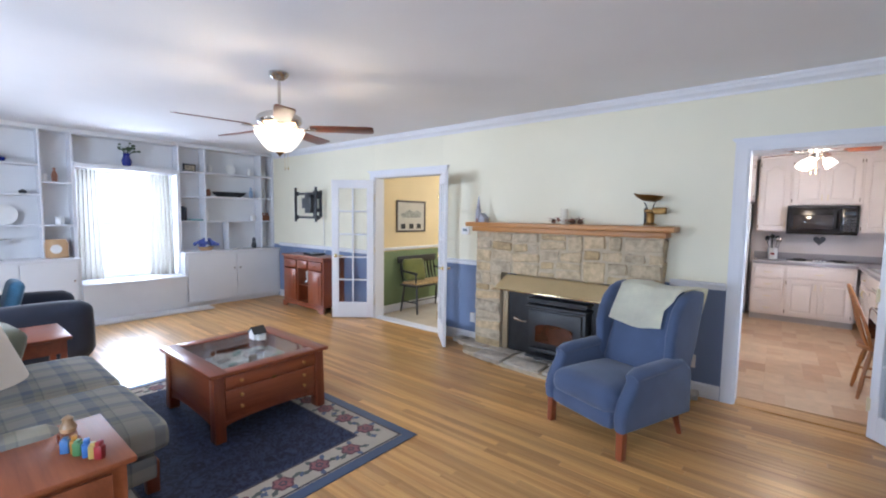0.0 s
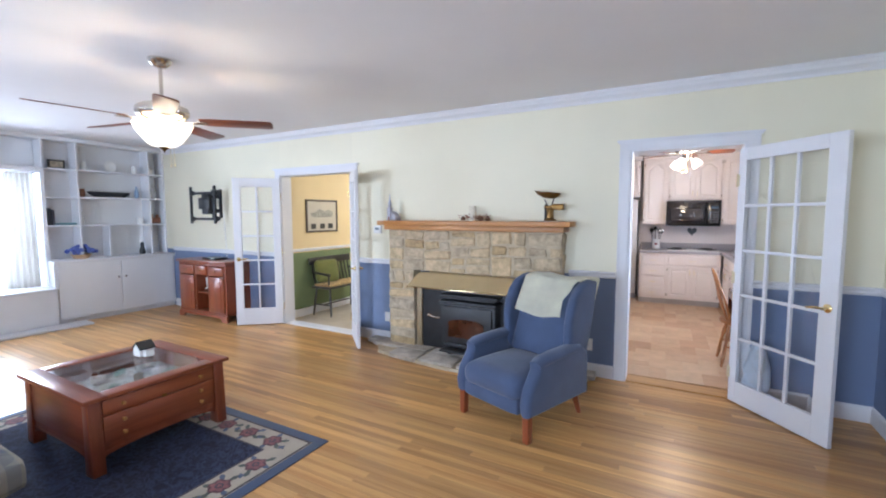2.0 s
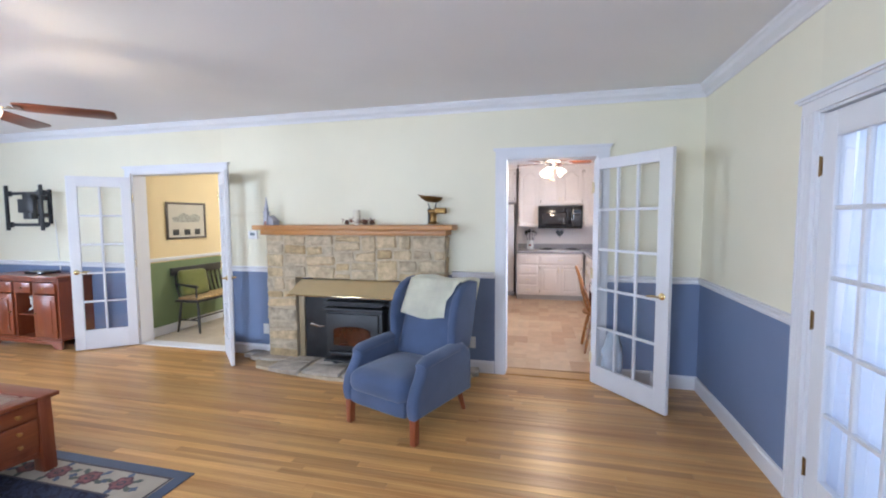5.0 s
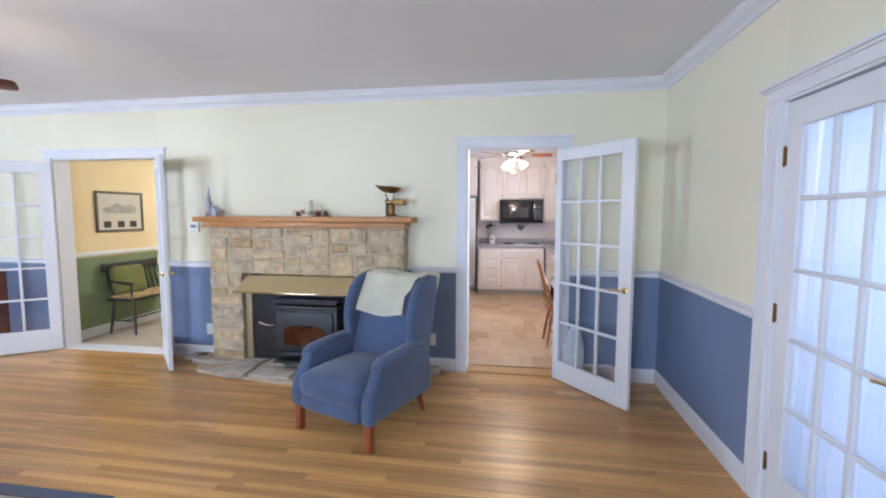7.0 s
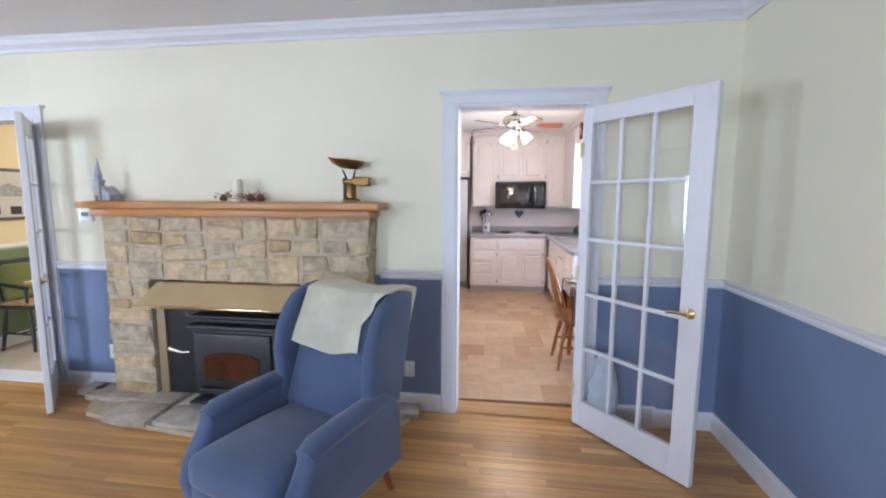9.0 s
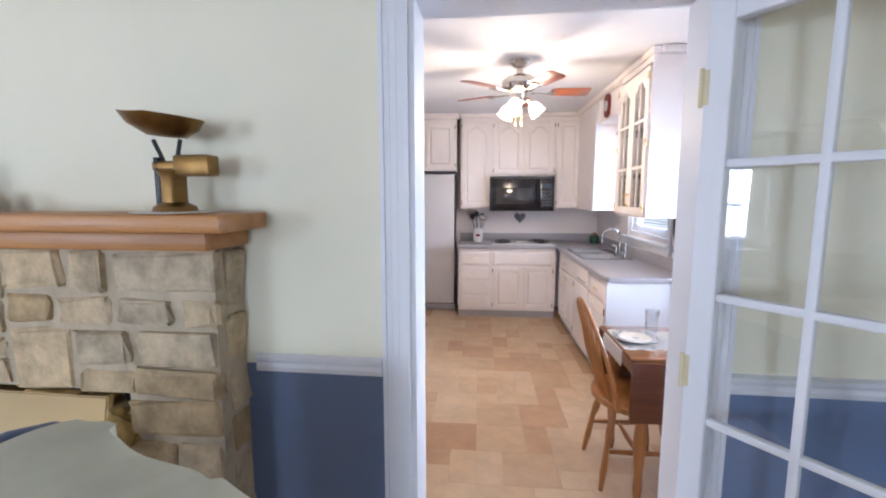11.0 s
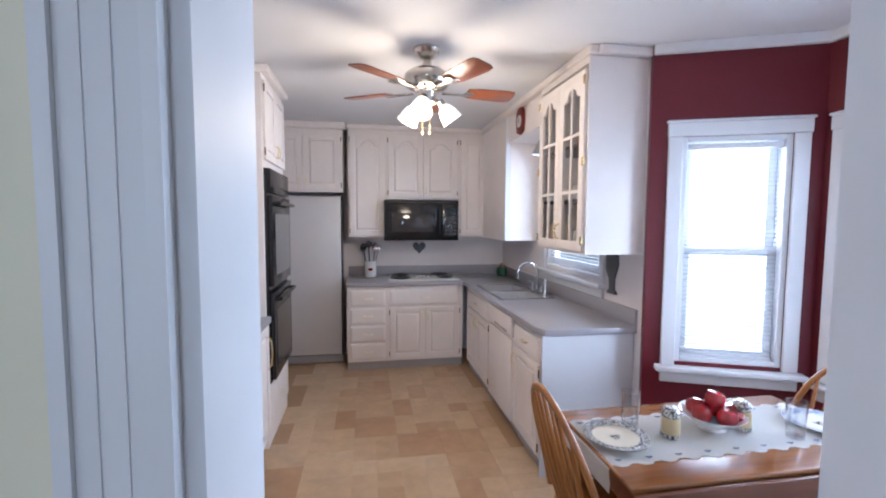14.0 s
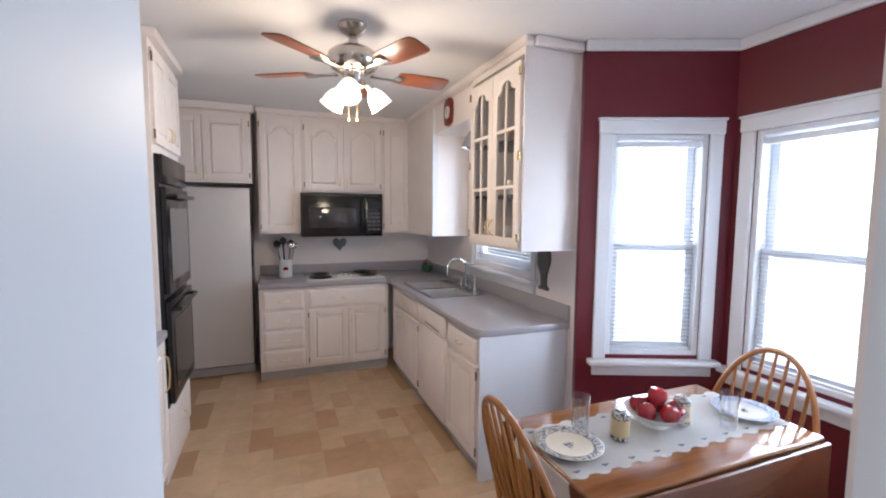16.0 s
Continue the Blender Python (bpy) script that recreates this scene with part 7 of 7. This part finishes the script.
rn = bmesh.new()
RX, RY = 52, 16
gr = {}
for i in range(RX + 1):
    for j in range(RY + 1):
        x = 0.90 + 1.16 * i / RX
        y = 4.975 + 0.325 * j / RY
        if j in (0, RY):
            y += (0.008 if i % 4 < 2 else -0.006) * (1 if j else -1)
        z = 0.7525 + 0.002 * noise.noise((x * 6, y * 6, 0))
        over = max(0, TX0 - x, x - TX1)
        gr[i, j] = rn.verts.new((x if over == 0 else (TX0 - 0.004 - over * 0.1 if x < TX0 else TX1 + 0.004 + over * 0.1), y, z - over * 1.6))
for i in range(RX):
    for j in range(RY):
        rn.faces.new((gr[i, j], gr[i + 1, j], gr[i + 1, j + 1], gr[i, j + 1]))
bmesh.ops.solidify(rn, geom=rn.faces[:], thickness=0.0015)
run = tagged(part("table_runner", rn, LINEN, None, "", None), "white embroidered table runner with a scalloped edge", "table runner")
SPRIG = plain("grey_blue_thread", (0.22, 0.25, 0.33), 0.8)
for k in range(9):
    x = 1.0 + 0.115 * k
    for y in (5.004, 5.272):
        part("sprig", extrude(petals(x, y, 0.007, 2.2, 0.3, 3), 0.0010, "z", 0.7541), SPRIG, run)


def sponged(name, ground, ink, scale=150):
    """Glazed cream ware with sponged dabs of colour."""
    m, nt, n, l, b = nodes_of(name)
    v = coords(nt)
    l.new(ramp(nt, noise_tex(nt, v, scale, 2, 0.5), [(0.47, ink), (0.53, ground)]), b.inputs["Base Color"])
    b.inputs["Roughness"].default_value, b.inputs["Coat Weight"].default_value = 0.25, 0.3
    return m


BRIM = sponged("sponged_dark_rim", (0.62, 0.60, 0.54), (0.05, 0.06, 0.10))
CREAMW = plain("cream_stoneware", (0.72, 0.67, 0.56), 0.2, 0.0, 0.03, 6, bump=0, coat=0.3)
for x, y, mt_, lab in ((1.07, 5.135, BRIM, "cream plate with a dark sponged rim"), (1.93, 5.10, sponged("sponged_blue_rim", (0.70, 0.72, 0.76), (0.16, 0.23, 0.42)), "blue and white patterned plate")):
    pl = thing("dinner_plate", pose(x, y, 0.755), lab + " on the runner", "plate")
    part("plate", lathe([(0, 0), (0.07, 0), (0.082, 0.006), (0.118, 0.015), (0.12, 0.018), (0.08, 0.010), (0, 0.006)], 36), CREAMW if mt_ is BRIM else CHINA, pl)
    part("rim_band", lathe([(0.083, 0.0125), (0.117, 0.0195), (0.118, 0.0192), (0.083, 0.0115)], 36), mt_, pl)
    part("centre_motif", extrude(petals(0, 0, 0.022, 1, 0.4, 3), 0.001, "z", 0.0065), BRIM, pl)
for x, y in ((1.18, 5.215), (1.745, 5.035)):
    solo("drinking_glass", lathe([(0, 0), (0.030, 0), (0.036, 0.14), (0.034, 0.14), (0.029, 0.008), (0, 0.008)], 24), TUMBLER, pose(x, y, 0.7555), "clear straight drinking glass on the table", "glass", "drinking glasses")
for x, y in ((1.285, 5.12), (1.60, 5.125)):
    sk = thing("shaker", pose(x, y, 0.7555), "cream stoneware shaker with dark speckled bands", "shaker", "shakers")
    part("shaker_body", lathe([(0, 0), (0.031, 0), (0.033, 0.015), (0.032, 0.085), (0.028, 0.095), (0, 0.098)], 20), plain("cream_glaze", (0.55, 0.44, 0.25), 0.35), sk)
    part("band", lathe([(0.0335, 0.0), (0.0338, 0.016), (0.0325, 0.016), (0.0322, 0.0)], 20), BRIM, sk)
    part("cap", lathe([(0.0335, 0.078), (0.032, 0.098), (0.02, 0.112), (0, 0.115)], 20), BRIM, sk)
bw = thing("fruit_bowl", pose(1.495, 5.155, 0.7555), "white lattice-edged bowl on the runner", "bowl")
part("bowl", lathe([(0, 0), (0.05, 0), (0.045, 0.012), (0.08, 0.03), (0.115, 0.058), (0.118, 0.062), (0.108, 0.058), (0.07, 0.034), (0, 0.02)], 36), CHINA, bw)
APPLE = plain("red_apple_skin", (0.32, 0.012, 0.02), 0.18, 0, 0.35, 18, bump=0, coat=0.4)
for x, y, z in ((-0.055, -0.02, 0.063), (0.005, -0.055, 0.062), (0.06, -0.01, 0.063), (0.03, 0.05, 0.063), (-0.035, 0.045, 0.063), (0.0, 0.0, 0.112)):
    ap = thing("apple", pose(1.495 + x, 5.155 + y, 0.7555 + z - 0.033, 10 * x * 60, 15, 0), "glossy red apple in the bowl", "fruit", "apples in the bowl")
    part("flesh", lathe([(0, 0.004), (0.016, 0.0), (0.033, 0.018), (0.037, 0.038), (0.030, 0.060), (0.014, 0.066), (0.004, 0.058), (0, 0.057)], 18), APPLE, ap)
    part("stem", sweep([(0, 0, 0.056), (0.004, 0, 0.075)], 0.0018, 5), LEAFG, ap)

# ---- on the counters and walls ----
ck = thing("utensil_crock", pose(0.20, 8.58, 0.9155) @ Matrix.Scale(1.22, 4), "white crock with a red apple motif holding utensils", "crock")
part("crock", lathe([(0, 0), (0.05, 0), (0.055, 0.01), (0.055, 0.14), (0.058, 0.15), (0.05, 0.15), (0.048, 0.02), (0, 0.02)], 24), CHINA, ck)
part("motif", extrude(petals(0, 0.075, 0.022, 1, 0, 2), 0.002, "y", -0.0575), APPLE, ck)
rnd = random.Random(4)
for k in range(7):
    a = 2 * math.pi * k / 7
    tip = (0.07 * math.cos(a), 0.05 * math.sin(a), 0.24 + 0.02 * (k % 3))
    ut = part("utensil", sweep([(0.02 * math.cos(a), 0.02 * math.sin(a), 0.03), tip], 0.006, 6), BLACKP if k % 2 else STEEL, ck)
    part("utensil_head", lathe([(0, -0.035), (0.026, -0.012), (0.028, 0.012), (0, 0.035)], 12, squash=0.4), BLACKP if k % 3 else STEEL, ut, "", pose(tip[0], tip[1], tip[2] + 0.02))
jr = thing("green_jar", pose(1.70, 8.50, 0.9155), "green glazed jar with a brown lid", "jar")
part("jar", lathe([(0, 0), (0.05, 0), (0.062, 0.04), (0.058, 0.085), (0.04, 0.105), (0, 0.105)], 20), plain("green_glaze", (0.03, 0.10, 0.06), 0.2, var=0.2, scale=15, coat=0.3), jr)
part("lid", lathe([(0, 0.105), (0.042, 0.106), (0.036, 0.125), (0.012, 0.13), (0.012, 0.145), (0, 0.147)], 20), TERRA, jr)
hpts = [(0.075 * 0.0625 * 16 * math.sin(a) ** 3, 0.005 * (13 * math.cos(a) - 5 * math.cos(2 * a) - 2 * math.cos(3 * a) - math.cos(4 * a))) for a in [2 * math.pi * k / 32 for k in range(32)]]
solo("heart_trivet", extrude(hpts, 0.012, "y", -0.013, 0.002), plain("pewter", (0.12, 0.13, 0.14), 0.5, 0.5), pose(0.765, KB, 1.235), "dark pewter heart hanging under the microwave", "wall ornament")
ro = [(0, 0), (0.05, 0.0), (0.06, 0.015), (0.03, 0.03), (0.035, 0.10), (0.075, 0.16), (0.07, 0.26), (0.03, 0.30), (-0.03, 0.28), (-0.06, 0.30), (-0.07, 0.20), (-0.03, 0.10), (-0.03, 0.03), (-0.06, 0.015), (-0.05, 0)]
solo("rooster_plaque", extrude(ro, 0.012, "x", -0.013, 0.002), plain("pewter_dark", (0.13, 0.13, 0.13), 0.5, 0.4), pose(KE, 6.35, 1.07), "grey metal rooster shape on the wall", "wall ornament")
wc = thing("wall_clock", pose(1.46, 7.25, 2.27 + 0.12), "red wooden wall clock with a white round dial", "clock")
part("clock_body", extrude([(0.0, -0.11), (0.065, -0.09), (0.085, 0.0), (0.075, 0.08), (0.04, 0.11), (0.03, 0.13), (-0.03, 0.13), (-0.04, 0.11), (-0.075, 0.08), (-0.085, 0.0), (-0.065, -0.09)], 0.025, "x", -0.026, 0.004), plain("barn_red", (0.15, 0.018, 0.015), 0.5), wc)
part("dial", lathe([(0, 0), (0.05, 0), (0.05, 0.003), (0, 0.003)], 24), CHINA, wc, "white dial", Matrix.Translation((-0.026, 0, 0)) @ pose(0, 0, 0, 0, -90, 0))
part("clock_hand", boxes((-0.031, -0.029, -0.002, 0.002, 0, 0.035), (-0.031, -0.029, 0, 0.028, -0.002, 0.002)), IRON, wc)


def blind(name, at, wide, z0, z1, tilt, label):
    """A slatted blind hanging in a window: z is given from the sill."""
    bl = thing(name, at, label, "blind")
    part("head_rail", boxes((0.035, wide - 0.035, 0.012, 0.045, z1 - 0.03, z1), bevel=0.003), WHITE, bl)
    k = 0
    z = z1 - 0.045
    while z > z0:
        bm = boxes((0.04, wide - 0.04, -0.011, 0.011, -0.0006, 0.0006))
        part("slat", bm, BLIND, bl, "", Matrix.Translation((0, 0.029, z)) @ pose(0, 0, 0, tilt, 0, 0), False)
        z -= 0.024
    part("bottom_rail", boxes((0.04, wide - 0.04, 0.018, 0.04, z0 - 0.02, z0 - 0.006), bevel=0.002), WHITE, bl)
    for x in (0.10, wide - 0.10):
        part("cord", sweep([(x, 0.029, z0), (x, 0.029, z1)], 0.0012, 4), WHITE, bl)
    return bl


BASE[0] = BAY
blind("window_blind", Matrix.Translation((BAYW[0], 0, BAYW[2])), BAYW[1] - BAYW[0], 0.05, 1.25, 10, "white slatted blind lowered in the window")
BASE[0] = Matrix.Identity(4)
blind("window_blind", Matrix.Translation((KSE, SIDEW[1], SIDEW[2])) @ pose(0, 0, 0, 0, 0, -90), SIDEW[1] - SIDEW[0], 0.05, 1.27, 8, "white slatted blind lowered in the window")
blind("window_blind", Matrix.Translation((KE, SINKW[1], SINKW[2])) @ pose(0, 0, 0, 0, 0, -90), SINKW[1] - SINKW[0], 0.10, 1.03, 8, "white slatted blind in the sink window")

# ---- small things behind the open door ----
BASE[0] = TURNED
bag = cushion(0.915, 1.09, 3.965, 4.07, 0.0, 0.50, 0.05, 0.02, 12)
for v in bag.verts:
    k = max(0.0, v.co.z - 0.33) / 0.17
    v.co.x += (1.0 - v.co.x) * 0.55 * k + 0.03 * noise.noise(v.co * 11)
    v.co.y += 0.018 * noise.noise(v.co * 13 + Vector((3, 1, 0)))
    v.co.y = min(v.co.y, 4.092)
    v.co.z = max(0.0, v.co.z + 0.02 * noise.noise(v.co * 9))
solo("plastic_bag", bag, plain("pale_plastic_film", (0.50, 0.58, 0.68), 0.3, var=0.2, scale=9, fine=30, bump=0.3, dist=0.01), O, "pale bluish plastic bag standing behind the open door", "bag")
reg = thing("wall_register", pose(1.22, N - 0.02, 0.0), "small white metal heating register on the baseboard", "vent")
part("register_frame", boxes((-0.13, -0.11, -0.02, 0, 0.0, 0.15), (0.11, 0.13, -0.02, 0, 0.0, 0.15), (-0.11, 0.11, -0.02, 0, 0.13, 0.15), (-0.11, 0.11, -0.02, 0, 0.0, 0.02), bevel=0.003), WHITE, reg)
for k in range(5):
    part("louvre", boxes((-0.11, 0.11, -0.012, -0.008, 0.026 + 0.021 * k, 0.04 + 0.021 * k)), APPLW, reg)
# ---- floor pieces ----
def piece_mesh(name, sx, sy, sz, mat, chamfer=0.0015):
    me = bpy.data.meshes.new(name)
    bm = boxes((-sx / 2, sx / 2, -sy / 2, sy / 2, -sz, 0))
    if chamfer:
        bmesh.ops.bevel(bm, geom=[e for e in bm.edges if e.verts[0].co.z > -1e-6 and e.verts[1].co.z > -1e-6], offset=chamfer, segments=1, affect="EDGES")
    bmesh.ops.recalc_face_normals(bm, faces=bm.faces[:])
    bm.to_mesh(me)
    bm.free()
    me.materials.append(mat)
    return me


BASE[0] = TURNED
STRIP = 0.057
LENGTHS = (0.7, 0.95, 1.2, 1.5, 1.85, 2.2)
planks = [piece_mesh("plank", L - 0.0012, STRIP - 0.001, 0.012, OAKF, 0.001) for L in LENGTHS]
rnd = random.Random(77)
near, rest = [], []
y = S + STRIP / 2
while y < N:
    x = W - rnd.uniform(0, 1)
    while x < E_:
        k = rnd.randrange(len(LENGTHS))
        cx = x + LENGTHS[k] / 2
        (near if (-1.9 < cx and x + LENGTHS[k] < E_ and 1.0 < y < 3.9) else rest).append((k, cx, y))
        x += LENGTHS[k]
    y += STRIP
rnd.shuffle(near)
rest += near[300:]
for k, cx, cy in near[:300]:
    ob = new("plank", planks[k])
    ob.parent = floor
    ob.matrix_parent_inverse = floor.matrix_world.inverted()
    ob.matrix_basis = TURNED @ pose(cx, cy, 0)
vs, fs = [], []
for k, cx, cy in rest:
    a, b_ = LENGTHS[k] / 2 - 0.0006, STRIP / 2 - 0.0005
    i = len(vs)
    x0, x1 = max(cx - a, W), min(cx + a, E_)
    vs += [(x0, cy - b_, 0), (x1, cy - b_, 0), (x1, cy + b_, 0), (x0, cy + b_, 0), (x0, cy - b_, -0.008), (x1, cy - b_, -0.008), (x1, cy + b_, -0.008), (x0, cy + b_, -0.008)]
    fs += [(i, i + 1, i + 2, i + 3), (i, i + 4, i + 5, i + 1), (i + 1, i + 5, i + 6, i + 2), (i + 2, i + 6, i + 7, i + 3), (i + 3, i + 7, i + 4, i)]
me = bpy.data.meshes.new("planks")
me.from_pydata(vs, [], fs)
me.materials.append(OAKF)
ob = new("planks", me)
ob.parent = floor
ob.matrix_parent_inverse = floor.matrix_world.inverted()
ob.matrix_basis = TURNED
tagged(ob, kind="stuff")

# hall tiles
tile = piece_mesh("tile", 0.328, 0.328, 0.004, HALLF)
for i in range(7):
    for j in range(9):
        ob = new("tile", tile)
        ob.parent = hall_floor
        ob.matrix_parent_inverse = hall_floor.matrix_world.inverted()
        ob.matrix_basis = TURNED @ pose(-4.45 + 0.331 * i, N + 0.31 + 0.331 * j, 0)

# the kitchen's patchwork of vinyl squares
BASE[0] = Matrix.Identity(4)
U = 0.152
nx, ny = 25, 29
taken = set()
shapes = {}
rnd = random.Random(31)
for j in range(ny):
    for i in range(nx):
        if (i, j) in taken:
            continue
        for w, h in rnd.sample([(2, 2), (2, 2), (2, 1), (1, 2), (2, 2), (1, 1)], 6) + [(1, 1)]:
            cells = {(i + a, j + c) for a in range(w) for c in range(h)}
            if not cells & taken and i + w <= nx and j + h <= ny:
                break
        taken |= cells
        cx, cy = KL + (i + w / 2) * U, 4.33 + (j + h / 2) * U
        if cx > 2.5 or (cx > 1.2 and cy > 6.1) or (cx < -0.5 and cy > 5.5):
            continue
        if (w, h) not in shapes:
            shapes[w, h] = piece_mesh("vinyl_square", w * U - 0.0008, h * U - 0.0008, 0.004, VINYL, 0.0)
        ob = new("vinyl_square", shapes[w, h])
        ob.parent = kfloor
        ob.location = (cx, cy, 0)
